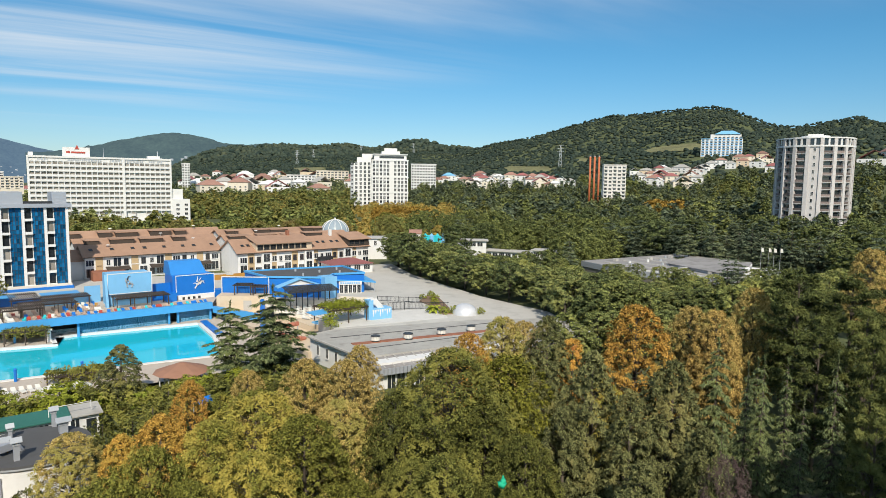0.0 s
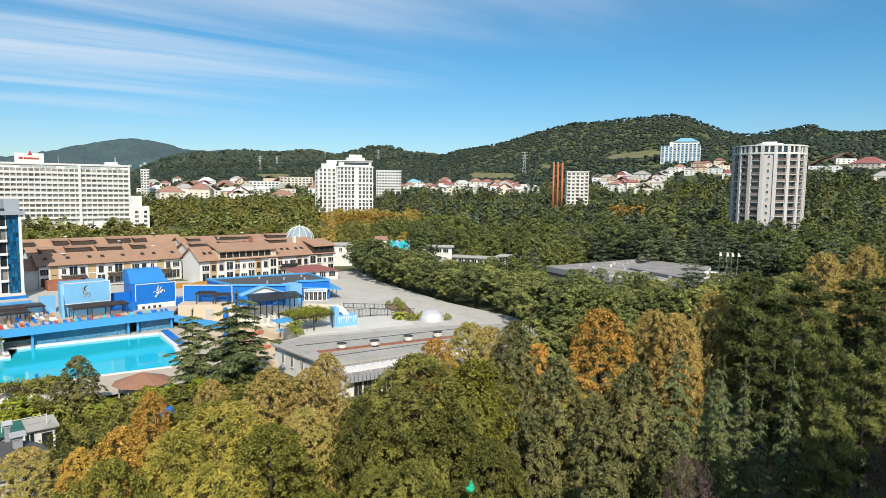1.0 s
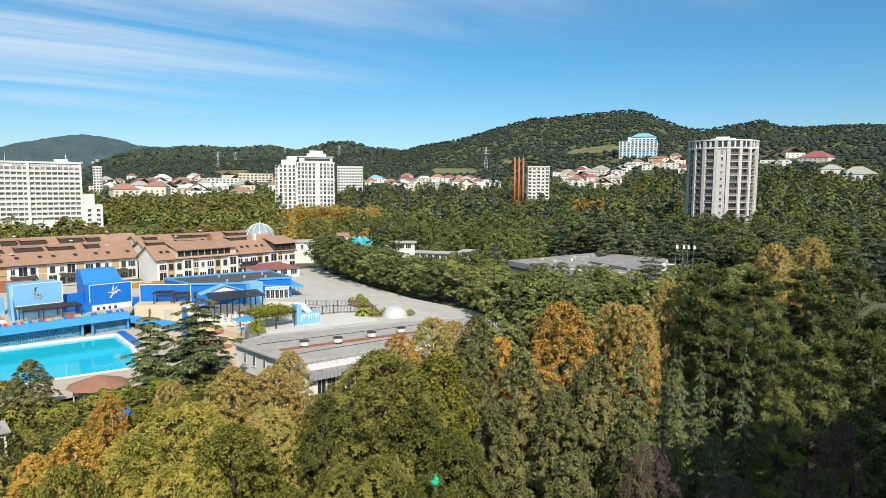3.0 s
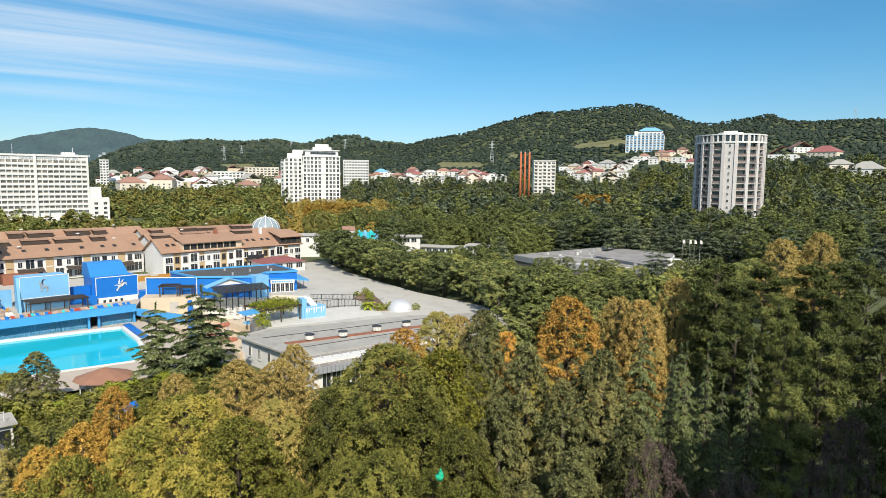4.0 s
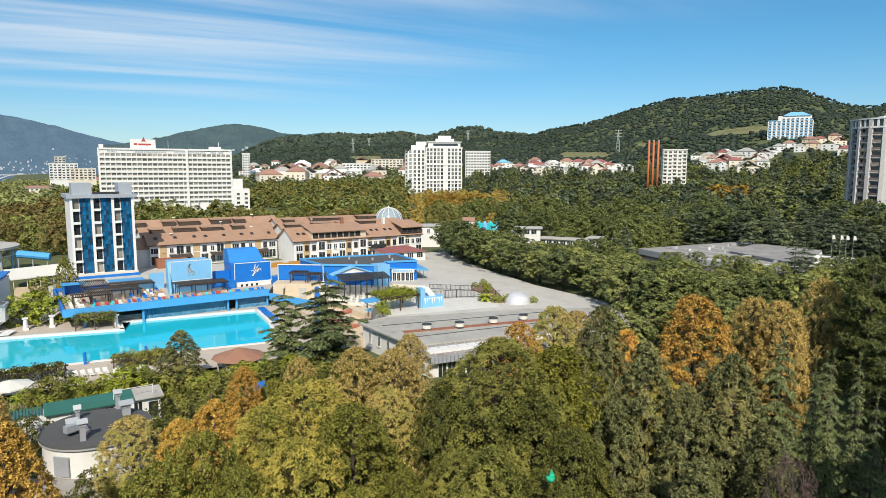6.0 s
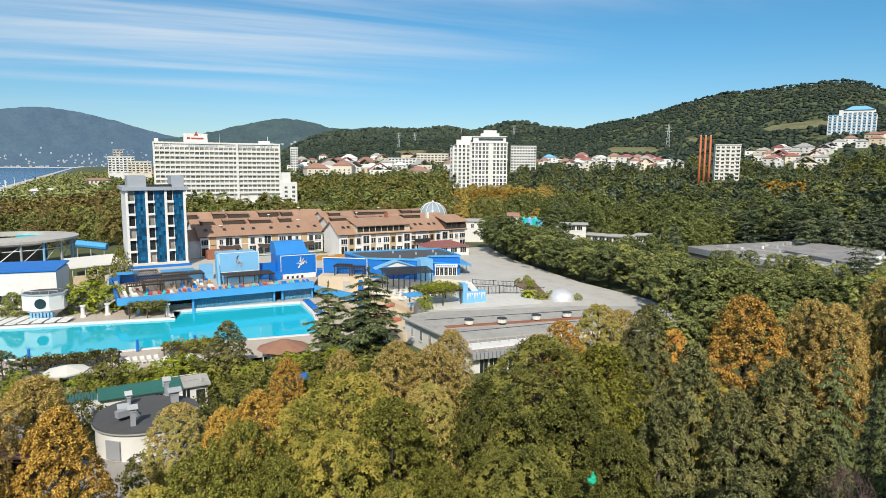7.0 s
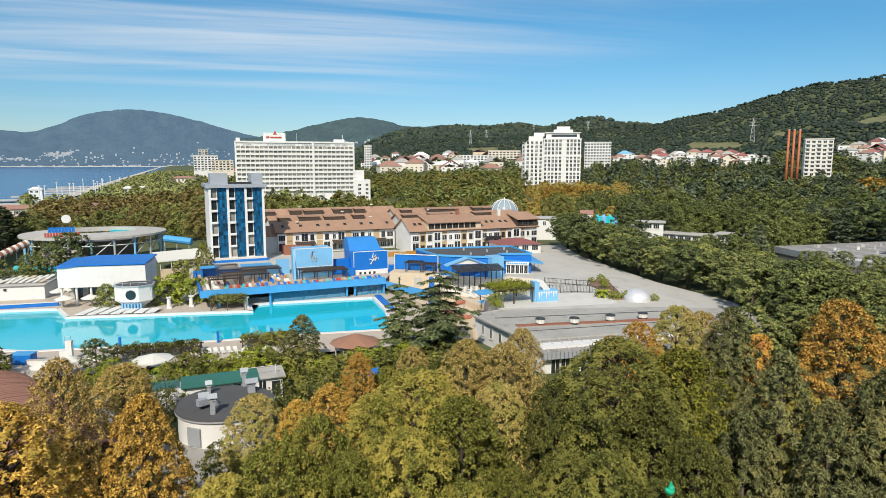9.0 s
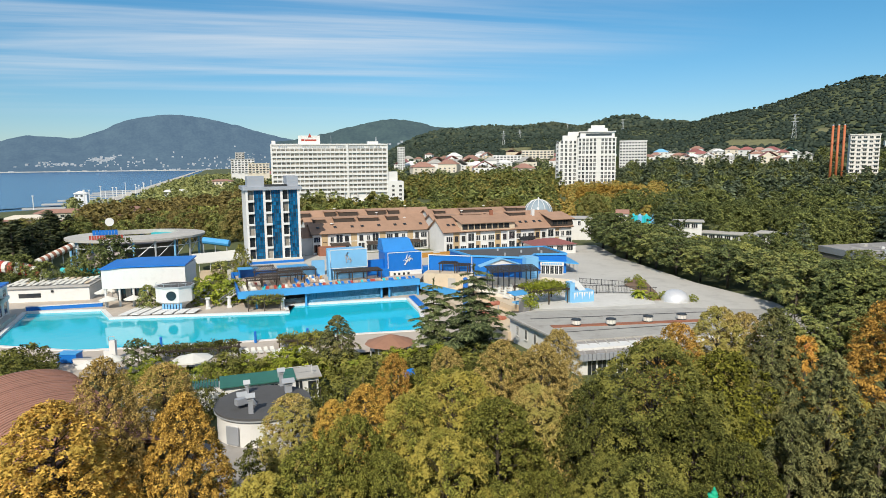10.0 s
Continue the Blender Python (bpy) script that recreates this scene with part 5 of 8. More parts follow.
def emblem(parent, x, y, z, s, mat, seed):
    """A plain leaping shape on a wall: a few bent, tapering strokes."""
    g = random.Random(seed)
    for k in range(7):
        a, b, turn, bend = g.uniform(-0.5, 0.4), g.uniform(-0.8, 0.5), g.uniform(0.2, 2.2), g.uniform(-0.5, 0.5)
        sh = Shape()
        for i in range(6):
            w = (0.13 - 0.02 * i) * s
            cx, cz, nx, nz = x + a * s, z + b * s, -math.sin(turn) * w, math.cos(turn) * w
            sh.v += [(cx + nx, y - 0.1, cz + nz), (cx - nx, y - 0.1, cz - nz), (cx - nx, y, cz - nz), (cx + nx, y, cz + nz)]
            a, b, turn = a + 0.2 * math.cos(turn), b + 0.2 * math.sin(turn), turn + bend
        sh.f = [(4 * i + j, 4 * i + (j + 1) % 4, 4 * i + 4 + (j + 1) % 4, 4 * i + 4 + j) for i in range(5) for j in range(4)] + [(0, 3, 2, 1), (20, 21, 22, 23)]
        part("emblem_stroke", sh, mat, parent, "stroke of a plain leaping emblem")


def framed_wall(parent, x0, x1, z0, z1, y, mat, name="panel", border=WHITE):
    part(name, Shape().box(x0, y, z0, x1, y + 0.4, z1), mat, parent)
    part("border", Shape().box(x0, y - 0.05, z1 - 0.18, x1, y, z1).box(x0, y - 0.05, z0, x1, y, z0 + 0.14).box(x0, y - 0.05, z0 + 0.14, x0 + 0.16, y, z1 - 0.18).box(x1 - 0.16, y - 0.05, z0 + 0.14, x1, y, z1 - 0.18), border, parent)


t = thing("light_blue_pavilion", 0.5, 0, 0, "light blue stage pavilion with a pale dolphin-like emblem", "pavilion")
framed_wall(t, 30.0, 39.2, 5.9, 10.5, 152.0, SKYBLUE)
part("wall", Shape().box(30.2, 152.4, 3.3, 39.0, 157.5, 10.3), SKYBLUE, t)
part("wing", Shape().add([(29.5, 150.8, 3.3), (30.0, 150.8, 3.3), (30.0, 152.3, 10.4), (29.5, 152.3, 10.4), (29.5, 152.3, 3.3), (30.0, 152.3, 3.3)], [(0, 1, 2, 3), (0, 3, 4), (1, 5, 2), (0, 4, 5, 1), (3, 2, 5, 4)]), SKYBLUE, t)
emblem(t, 34.6, 151.95, 8.3, 1.3, STEEL, 1)
part("screen", Shape().box(39.2, 154, 3.3, 44.2, 154.4, 7.2), BLUE, t)
part("low_wall", Shape().box(27.0, 160.0, 3.3, 30.2, 160.4, 7.0).box(24, 158, 3.3, 27, 158.4, 5.8), SKYBLUE, t)

t = thing("royal_blue_pavilion", 0.4, 0, 0, "royal blue stage house with a white figure-like emblem", "pavilion")
framed_wall(t, 44.4, 53.4, 4.2, 9.0, 152.0, BLUE)
part("wall", Shape().box(43.8, 152.4, 3.3, 53.2, 158, 8.9), BLUE, t)
part("base", Shape().box(44.6, 151.6, 2.4, 53.2, 152.2, 4.2), WHITE, t)
for x in (46.0, 47.2, 48.4, 49.6):
    part("window", Shape().box(x - 0.28, 151.55, 2.9, x + 0.28, 151.62, 3.9), GLASS_DARK, t)
part("upper_house", Shape().add([(44.0, 154, 8.9), (52.2, 154, 8.9), (51.4, 156, 11.9), (44.0, 156, 11.9), (44.0, 160, 8.9), (52.2, 160, 8.9), (51.4, 159, 11.9), (44.0, 159, 11.9)],
                               [(0, 1, 2, 3), (5, 4, 7, 6), (1, 5, 6, 2), (4, 0, 3, 7), (3, 2, 6, 7)]), MIDBLUE, t)
emblem(t, 49.4, 151.95, 6.7, 1.35, WHITE, 2)
part("annex", Shape().box(53.4, 151, 2.6, 55.8, 153.5, 5.0).box(42.0, 150.6, 2.6, 44.2, 153, 5.2), BLUE, t)


def pergola(x, y, z, w, d, h, label="dark timber pergola on the pool terrace", rz=0.0, mat=TIMBER):
    t = thing("pergola", x, y, z, label, "pergola", "terrace pergolas", rz)
    n = max(2, int(w / 3) + 1)
    for i in range(n):
        for j in (0, d):
            part("post", Shape().box(w * i / (n - 1) - 0.1, j - 0.1, 0, w * i / (n - 1) + 0.1, j + 0.1, h), mat, t)
    for j in (0, d):
        part("rail", Shape().box(-0.4, j - 0.1, h, w + 0.4, j + 0.1, h + 0.25), mat, t)
    sl = Shape().box(0, 0, 0, 0.14, d + 0.8, 0.16).mesh("slat", mat)
    k = int(w / 0.36)
    for i in range(k + 1):
        piece("slat", sl, t, -0.07 + w * i / k, -0.4, h + 0.26)
    return t


pergola(31.4, 147.8, 3.3, 10.5, 3.6, 2.1)
pergola(14.5, 150.0, 3.3, 9.5, 4.5, 2.0)
pergola(13.5, 157.0, 3.3, 5.0, 8.0, 2.2)
pergola(11.0, 145.8, 3.3, 6.5, 3.4, 2.1)
pergola(19.0, 155.2, 3.3, 8.5, 3.6, 2.2)
pergola(54.6, 141.6, 5.0, 3.6, 2.2, 2.1, "dark timber pergola before the blue wall", -37)
pergola(57.9, 139.0, 5.0, 2.6, 2.0, 1.8, "dark timber pergola before the blue wall", -37)
t = thing("blue_bar_pavilion", 19.8, 160.5, 3.3, "light blue flat-roofed poolside bar with white edging", "pavilion")
part("wall", Shape().box(0, 0, 0, 6.8, 5, 1.9), SKYBLUE, t)
part("roof", Shape().box(-0.4, -0.6, 1.9, 7.2, 5.4, 2.15), BEAMBLUE, t)
part("border", Shape().box(-0.45, -0.7, 1.85, 7.25, -0.6, 2.2).box(-0.45, -0.6, 1.85, -0.4, 5.4, 2.2), WHITE, t)
t = thing("blue_shade_box", 10.2, 161.5, 3.3, "small royal blue shelter on the terrace", "shelter")
part("wall", Shape().box(0, 2.4, 0, 4.2, 2.8, 2.3).box(0, 0, 0, 0.3, 2.4, 2.3), BLUE, t)
part("roof", Shape().box(-0.2, -0.2, 2.3, 4.4, 3, 2.5), BEAMBLUE, t)


def lounger_proto(mat, label):
    t = thing("sun_lounger", 0, -60, 0, label, "sun lounger", "pool loungers")
    part("frame", Shape().box(-0.33, 0, 0.28, 0.33, 1.9, 0.34), WHITE, t)
    part("mattress", Shape().box(-0.31, 0.0, 0.34, 0.31, 1.25, 0.42), mat, t)
    part("backrest", Shape().add([(-0.31, 1.25, 0.36), (0.31, 1.25, 0.36), (0.31, 1.85, 0.8), (-0.31, 1.85, 0.8), (-0.31, 1.3, 0.28), (0.31, 1.3, 0.28), (0.31, 1.9, 0.72), (-0.31, 1.9, 0.72)],
                                 [(0, 1, 2, 3), (7, 6, 5, 4), (0, 4, 5, 1), (1, 5, 6, 2), (2, 6, 7, 3), (3, 7, 4, 0)]), mat, t)
    for sx in (-0.28, 0.28):
        for sy in (0.15, 1.7):
            part("leg", Shape().box(sx - 0.03, sy - 0.03, 0, sx + 0.03, sy + 0.03, 0.28), WHITE, t)
    return t


LOUNGE = {k: lounger_proto(m, lab) for k, m, lab in (
    ("red", RED, "sun lounger with a red cushion"), ("blue", BLUE, "sun lounger with a blue cushion"), ("white", CANVAS, "plain white plastic sun lounger"),
    ("orange", material("sand_fabric", (0.36, 0.26, 0.2), 0.9, each=0.3), "sun lounger with a sand coloured cushion"), ("yellow", GOLD, "sun lounger with a yellow cushion"), ("turq", TURQUOISE, "sun lounger with a turquoise cushion"))}
used = set()


def lounger(kind, x, y, z, rz):
    m = pose(x, y, z, 0, 0, rz)
    if kind not in used:
        used.add(kind)
        LOUNGE[kind].matrix_basis = m
        return
    copy_thing(LOUNGE[kind], m)


g = random.Random(9)
for i in range(34):
    x = 24.5 + i * 0.74
    lounger(g.choice(["red", "blue", "blue", "orange", "orange", "turq", "blue"]), x, 143.1 + g.uniform(-0.1, 0.1), 3.3, g.uniform(-8, 8))
for i in range(14):
    lounger(g.choice(["red", "blue", "turq", "orange", "white"]), 12.5 + i * 0.85, 144.2, 3.3, g.uniform(-8, 8))
for j in range(4):
    for i in range(5):
        lounger(g.choice(["orange", "white", "orange", "yellow", "blue"]), 24.6 + i * 0.95, 147.2 + j * 2.5, 3.3, g.uniform(-8, 8))
for j in range(3):
    for i in range(6):
        lounger(g.choice(["orange", "orange", "blue", "red", "orange", "blue"]), 13.2 + i * 1.8, 146.7 + j * 2.6, 3.3, g.uniform(-9, 9))
for j in range(5):
    lounger(g.choice(["white", "orange"]), 10.6, 144.5 + j * 2.6, 3.3, 4), lounger("white", 11.8, 144.5 + j * 2.6, 3.3, -4)

# steps of the terrace's open stair
t = thing("outdoor_stair", 5.2, 150.0, 0.0, "open concrete stair with steel rails up to the terrace", "stair", rz=-38)
for i in range(14):
    part("step", Shape().box(i * 0.36, 0, 0.22 * i + 0.1, i * 0.36 + 0.38, 1.8, 0.22 * i + 0.3), CONCRETE, t)
for sy in (0.0, 1.8):
    part("rail", Shape().rod((0, sy, 1.2), (5, sy, 4.3), 0.05).rod((0, sy, 0.7), (5, sy, 3.8), 0.04), STEEL, t)
    for i in range(5):
        part("post", Shape().rod((i * 1.2, sy, 0.75 * i + 0.1), (i * 1.2, sy, 0.75 * i + 1.2), 0.05), STEEL, t)

# long blue hall with a dark flat roof
t = thing("blue_hall", 0, 0, 0, "long blue hall with a flat dark roof and canopies", "hall")
HALL = [(62, 140.2), (73.0, 131.6), (77.2, 136.2), (84.4, 133.6), (86.4, 147.8), (74, 150.2), (61.4, 152.2)]
part("wall", Shape().prism(HALL, UP - 1, 8.4), BLUE, t)
part("roof", Shape().prism([(x * 0.97 + 2.25, y * 0.97 + 4.25) for x, y in HALL], 8.4, 8.65), ASPHALT_ROOF, t)
rim = Shape()
for i in range(len(HALL)):
    (ax, ay), (bx, by) = HALL[i], HALL[(i + 1) % len(HALL)]
    rim.rod((ax, ay, 8.75), (bx, by, 8.75), 0.32, n=4)
part("parapet", rim, BEAMBLUE, t)
part("roof_wing", Shape().slab([(76.4, 135.4, 7.5), (86.6, 131.6, 6.6), (91.4, 146.4, 6.6), (86.5, 148, 7.6)], 0.25), BEAMBLUE, t, "azure sheet canopy")
for k in range(5):
    a = k / 4
    part("post", Shape().rod((86.4 + 4.6 * a, 132.0 + 13.9 * a, UP), (86.4 + 4.6 * a, 132.0 + 13.9 * a, 6.5), 0.09), STEEL, t)
part("stair_house", Shape().box(71.8, 130.6, UP - 1, 75.0, 134.2, 9.0), SKYBLUE, t)
part("front_wall", Shape().prism([(53.6, 147.0), (54, 146.6), (62.2, 140.0), (62.6, 140.6)], 3.0, 8.6), BLUE, t)
part("lower_terrace", Shape().prism([(53.4, 146.6), (62.0, 139.8), (59.6, 136.4), (50.8, 142.6)], -0.5, 5.0), TAN, t, "beige plastered terrace wall")
part("vent_grille", Shape().box(-0.9, -0.06, 0, 0.9, 0.0, 2.2), CONCRETE, t).matrix_basis = pose(56.4, 138.6, 1.8, 0, 0, -35)
part("border", Shape().rod((53.6, 146.8, 8.7), (62.2, 140.1, 8.7), 0.14, n=4).rod((53.6, 146.7, 4), (53.6, 146.7, 8.7), 0.12, n=4).rod((62.1, 139.8, 4), (62.1, 139.8, 8.7), 0.12, n=4), WHITE, t)
for x, y in ((70, 138), (76, 141), (80, 138), (82, 143), (72, 146)):
    part("roof_vent", Shape().tube(x, y, 8.6, 9.3, 0.25, 0.25, 8), STEEL, t)
t = thing("entrance_kiosk", 80.6, 133.9, UP, "white glazed entrance kiosk with a pale sign board", "kiosk", rz=-30)
part("wall", Shape().box(-2.7, 0, 0, 2.7, 2.4, 2.3), WHITE, t)
for i in range(5):
    window(t, W_DOOR, -2.1 + 1.05 * i, 0, 0.1, 0, (0.42, 1, 0.85))
part("sign", Shape().box(-2.8, -0.3, 2.15, 2.8, -0.1, 2.95), WHITE, t)
bars = Shape()
for i in range(9):
    bars.box(-2.4 + 0.54 * i, -0.34, 2.4, -2.05 + 0.54 * i, -0.3, 2.72)
part("sign_marks", bars, BEAMBLUE, t)

# louvred canopy with a white pediment, and the sunbathing terrace under it
t = thing("louvred_canopy", 61.5, 127.2, 2.4, "grey louvred canopy with a white pediment over loungers", "canopy", rz=-10)
for i in range(5):
    for sy in (0, 9):
        part("post", Shape().rod((i * 2.6, sy * 0.5, 0), (i * 2.6, sy * 0.5, 4.9), 0.12), DARK_METAL, t)
sl = Shape().box(0, 0, 0, 11.6, 0.3, 0.07).mesh("slat", DARK_METAL)
for j in range(13):
    piece("slat", sl, t, -0.8, -1.4 + j * 0.47, 4.55 + 0.05 * j)
part("pediment", Shape().add([(-0.4, 4.9, 5.3), (7.4, 4.9, 5.3), (3.5, 4.9, 6.5), (-0.4, 5.2, 5.3), (7.4, 5.2, 5.3), (3.5, 5.2, 6.5)], [(0, 1, 2), (5, 4, 3), (0, 2, 5, 3), (1, 4, 5, 2), (0, 3, 4, 1)]), WHITE, t)
part("pediment_roof", Shape().slab([(-1.6, 4.5, 5.05), (3.5, 4.5, 6.75), (3.5, 7, 6.75), (-1.6, 7, 5.05)], 0.2).slab([(3.5, 4.5, 6.75), (8.6, 4.5, 5.05), (8.6, 7, 5.05), (3.5, 7, 6.75)], 0.2), SKYBLUE, t)
setting("ground_lounger_terrace", Shape().prism([(59, 113), (71.5, 117), (76, 120.8), (72.4, 125.6), (62, 138.8), (58, 136), (59, 124)], 0.5, 2.4), TAN, "beige terrace with rows of loungers", "terrace")
setting("wall_of_lounger_terrace", Shape().prism([(71.8, 116.0), (77.2, 120.6), (76.9, 121), (71.5, 116.4)], 2.4, 5.0).prism([(77.0, 120.6), (77.4, 120.9), (73.2, 126.4), (72.8, 126.1)], 2.4, 5.2), CREAM, "cream retaining wall beside the plaza", "wall")
for j in range(5):
    for i in range(7):
        lounger("white", 61.2 + i * 1.4 - j * 0.1, 118.5 + j * 2.6 - i * 0.15, 2.4, 12)
t = thing("paddling_pool", 61.0, 112.8, 2.4, "small light blue paddling pool with a low rim", "pool")
part("rim", Shape().prism([(0, 0), (10, 2.2), (9.4, 4.8), (-0.6, 2.8)], 0, 0.3), SKYBLUE, t)
part("pool_water", Shape().prism([(0.4, 0.5), (9.5, 2.5), (9.0, 4.3), (0, 2.4)], 0.3, 0.32), POOL_WATER, t)

# vine-grown pergola, clipped shrub, ice-blue slide wall
t = pergola(58.6, 105.0, UP, 8.2, 6.0, 2.6, "dark pergola overgrown with green vines")
part("vine", leaves_mesh("vine", leaf_cloud([(0.6 + 0.75 * i, 0.5 + 1.2 * j, 3.0 + 0.25 * math.sin(i * 2.1 + j), 0.75) for i in range(11) for j in range(5)], 6000, 0.24, 91), L_SHRUB), None, t, "thick green vine on the roof slats")
part("roof_sheet", Shape().slab([(-3.2, 0, 2.4), (0.5, 0.2, 2.5), (0.4, 3, 2.7), (-3.4, 2.8, 2.6)], 0.1), BEAMBLUE, t)
t = thing("ice_slide_wall", 67.6, 104.6, UP, "pale blue and white slide wall with icicle shapes", "slide prop", rz=-6)
part("wall", Shape().box(0, 0, 0, 4.6, 2.4, 2.2), SKYBLUE, t)
ice = Shape()
for i in range(8):
    ice.add([(0.3 + i * 0.52, -0.05, 2.0), (0.7 + i * 0.52, -0.05, 2.0), (0.5 + i * 0.52, -0.05, 0.5 + 0.5 * (i % 3)), (0.5 + i * 0.52, 0.0, 1.5)], [(0, 2, 1), (0, 3, 2), (1, 2, 3), (0, 1, 3)])
part("icicles", ice, WHITE, t)
part("ramp", Shape().slab([(0.2, 0.4, 4.2), (1.4, 0.4, 4.2), (3.2, 0.6, 2.2), (2.0, 0.6, 2.2)], 0.3).slab([(0.2, 2.0, 4.2), (1.4, 2.0, 4.2), (3.2, 2.2, 2.2), (2.0, 2.2, 2.2)], 0.3), WHITE, t)
part("ramp_bed", Shape().slab([(0.4, 0.5, 4.0), (1.6, 0.5, 4.0), (3.3, 0.6, 2.1), (2.3, 0.6, 2.1)], 0.2).box(-0.4, 0.2, 0, 0.6, 2.2, 3.9), SKYBLUE, t)
t = thing("silver_dome", 87.0, 98.6, UP, "half-buried shining silver metal dome", "dome")
part("shell", Shape().dome(0, 0, 0, 2.7, 2.2, 28, 10), material("silver_sheet", (0.72, 0.72, 0.73), 0.42, 0.35, 0.08, stain=0.15), t, smooth=True)


def fence(name, ax, ay, bx, by, z, h, label, mat=DARK_METAL):
    L = math.hypot(bx - ax, by - ay)
    t = thing(name, ax, ay, z, label, "fence", "plaza fences", math.degrees(math.atan2(by - ay, bx - ax)))
    part("rail", Shape().box(0, -0.03, h - 0.08, L, 0.03, h), mat, t), part("rail", Shape().box(0, -0.03, 0.15, L, 0.03, 0.22), mat, t)
    bar = Shape().box(-0.02, -0.02, 0.2, 0.02, 0.02, h - 0.05).mesh("bar", mat)
    post = Shape().box(-0.06, -0.06, 0, 0.06, 0.06, h + 0.1).mesh("post", mat)
    for i in range(int(L / 0.3)):
        piece("bar", bar, t, 0.3 * i, 0, 0)
    for i in range(int(L / 2.4) + 1):
        piece("post", post, t, 2.4 * i, 0, 0)


fence("fence", 72.5, 111.8, 80.5, 109.2, UP, 1.7, "dark steel fence across the plaza")
fence("fence", 80.5, 109.2, 87.5, 104.5, UP, 1.5, "dark steel fence across the plaza")
fence("fence", 80, 121, 87.4, 113.5, UP, 1.2, "dark steel fence across the plaza")
setting("ground_flower_bed", Shape().prism([(87.5, 115), (94, 120), (95, 118), (88, 105), (84.5, 99.8), (82.5, 100.5), (86, 107)], UP - 0.2, UP + 0.25), EARTH, "raised planting bed on the plaza", "flower bed")

setting("pavement_tiled_terrace", Shape().prism([(58.6, 102.6), (72, 99.4), (81.5, 97.6), (86.2, 105.4), (80.4, 108.6), (73, 111.2), (60.4, 111.4)], UP - 0.2, UP + 0.03), material("pale_terrace_tiles", (0.62, 0.6, 0.56), 0.8, vary=0.1, grain=6, stain=0.2), "pale tiled terrace beside the plaza", "terrace")

# golden hoarding behind the hall
t = thing("golden_hoarding", 55, 172.5, UP, "golden yellow hoarding in front of the houses", "hoarding")
for i in range(16):
    part("board", Shape().box(i * 1.9, 0, 0, i * 1.9 + 1.85, 0.12, 1.4 if i % 5 else 1.1), GOLD, t)

# ---- flat-roofed white building in front of the plaza ----
t = thing("flat_roofed_building", 0, 0, 0, "low white building with a worn grey flat roof", "building")
FLAT = [(52.6, 79.2), (92.5, 72.8), (98.5, 72.2), (100.4, 83.8), (84.2, 92.6), (57.8, 101.4), (52.0, 100.2)]
part("wall", Shape().prism(FLAT, -1.2, 3.6), WHITE, t)
part("roof", Shape().prism([(51.8, 82.6), (98.8, 74.6), (100.7, 84.0), (84.4, 93.0), (57.8, 101.7), (51.6, 100.5)], 3.6, 3.98), GREY_ROOF, t, "worn grey roofing felt with patches")
part("roof_edge", Shape().rod((51.7, 82.4, 3.95), (51.5, 100.5, 3.95), 0.22, n=4).rod((51.5, 100.5, 3.95), (57.8, 101.7, 3.95), 0.2, n=4), CONCRETE, t)
part("roof_ridge", Shape().slab([(54.6, 89.9, 4.12), (80, 83.6, 4.12), (80.2, 84.8, 4.12), (54.8, 91.1, 4.12)], 0.16), RUST, t, "rust red painted roof strip")
part("roof_seam", Shape().slab([(54, 96.4, 4.05), (90, 87.6, 4.05), (90, 87.8, 4.05), (54, 96.7, 4.05)], 0.08).slab([(53, 87.0, 4.05), (96, 79.8, 4.05), (96, 80.0, 4.05), (53, 87.2, 4.05)], 0.08), ASPHALT_ROOF, t)
part("eave", Shape().slab([(51.9, 78.2, 3.1), (98, 70.6, 3.1), (98.8, 74.8, 3.75), (51.8, 82.8, 3.75)], 0.2), WORN_BITUMEN, t)
rib = Shape().box(-0.07, 0, 0, 0.07, 4.2, 0.14).mesh("roof_rib", CONCRETE)
for i in range(28):
    a = i / 27
    o = piece("roof_rib", rib, t, 53 + 44 * a, 78.2 - 7.2 * a, 3.12)
    o.rotation_euler = (math.atan2(0.65, 4.2), 0, radians(-9.5))
tooth = Shape().box(-0.28, -0.25, -1.0, 0.28, 0, 0).mesh("fascia_panel", GREY_METAL)
for i in range(70):
    a = i / 69
    piece("fascia_panel", tooth, t, 52.3 + 45.4 * a, 78.2 - 7.4 * a, 3.05, -9.5)
for i in range(6):
    window(t, W_SMALL, 52.3 - 0.28 * i / 6, 82.4 + 3 * i, 1.1, -88.5, (0.8, 1, 1.2))
for i in range(24):
    a = i / 23
    window(t, W_DOOR, 54.6 + 37 * a, 79.2 - 6.1 * a - 0.36, -0.6, -9.2, (0.7, 1, 1.1))
for x, y in ((58.9, 89.8), (64.4, 87.9), (71.2, 87.0), (77.4, 86.0)):
    v = thing("roof_vent", x, y, 3.98, "round drum-shaped metal roof vent", "roof vent", "drum vents on the flat roof")
    part("drum", Shape().tube(0, 0, 0.25, 0.98, 0.8, 0.8, 20), CANVAS, v)
    for k in range(10):
        part("seam", Shape().rod((0.81 * math.cos(0.628 * k), 0.81 * math.sin(0.628 * k), 0.25), (0.81 * math.cos(0.628 * k), 0.81 * math.sin(0.628 * k), 0.98), 0.025, n=4), STEEL, v)
    part("base", Shape().tube(0, 0, 0, 0.3, 0.8, 0.8, 20), DARK_METAL, v)
    part("lid", Shape().tube(0, 0, 0.98, 1.1, 0.87, 0.78, 20), DARK_METAL, v)

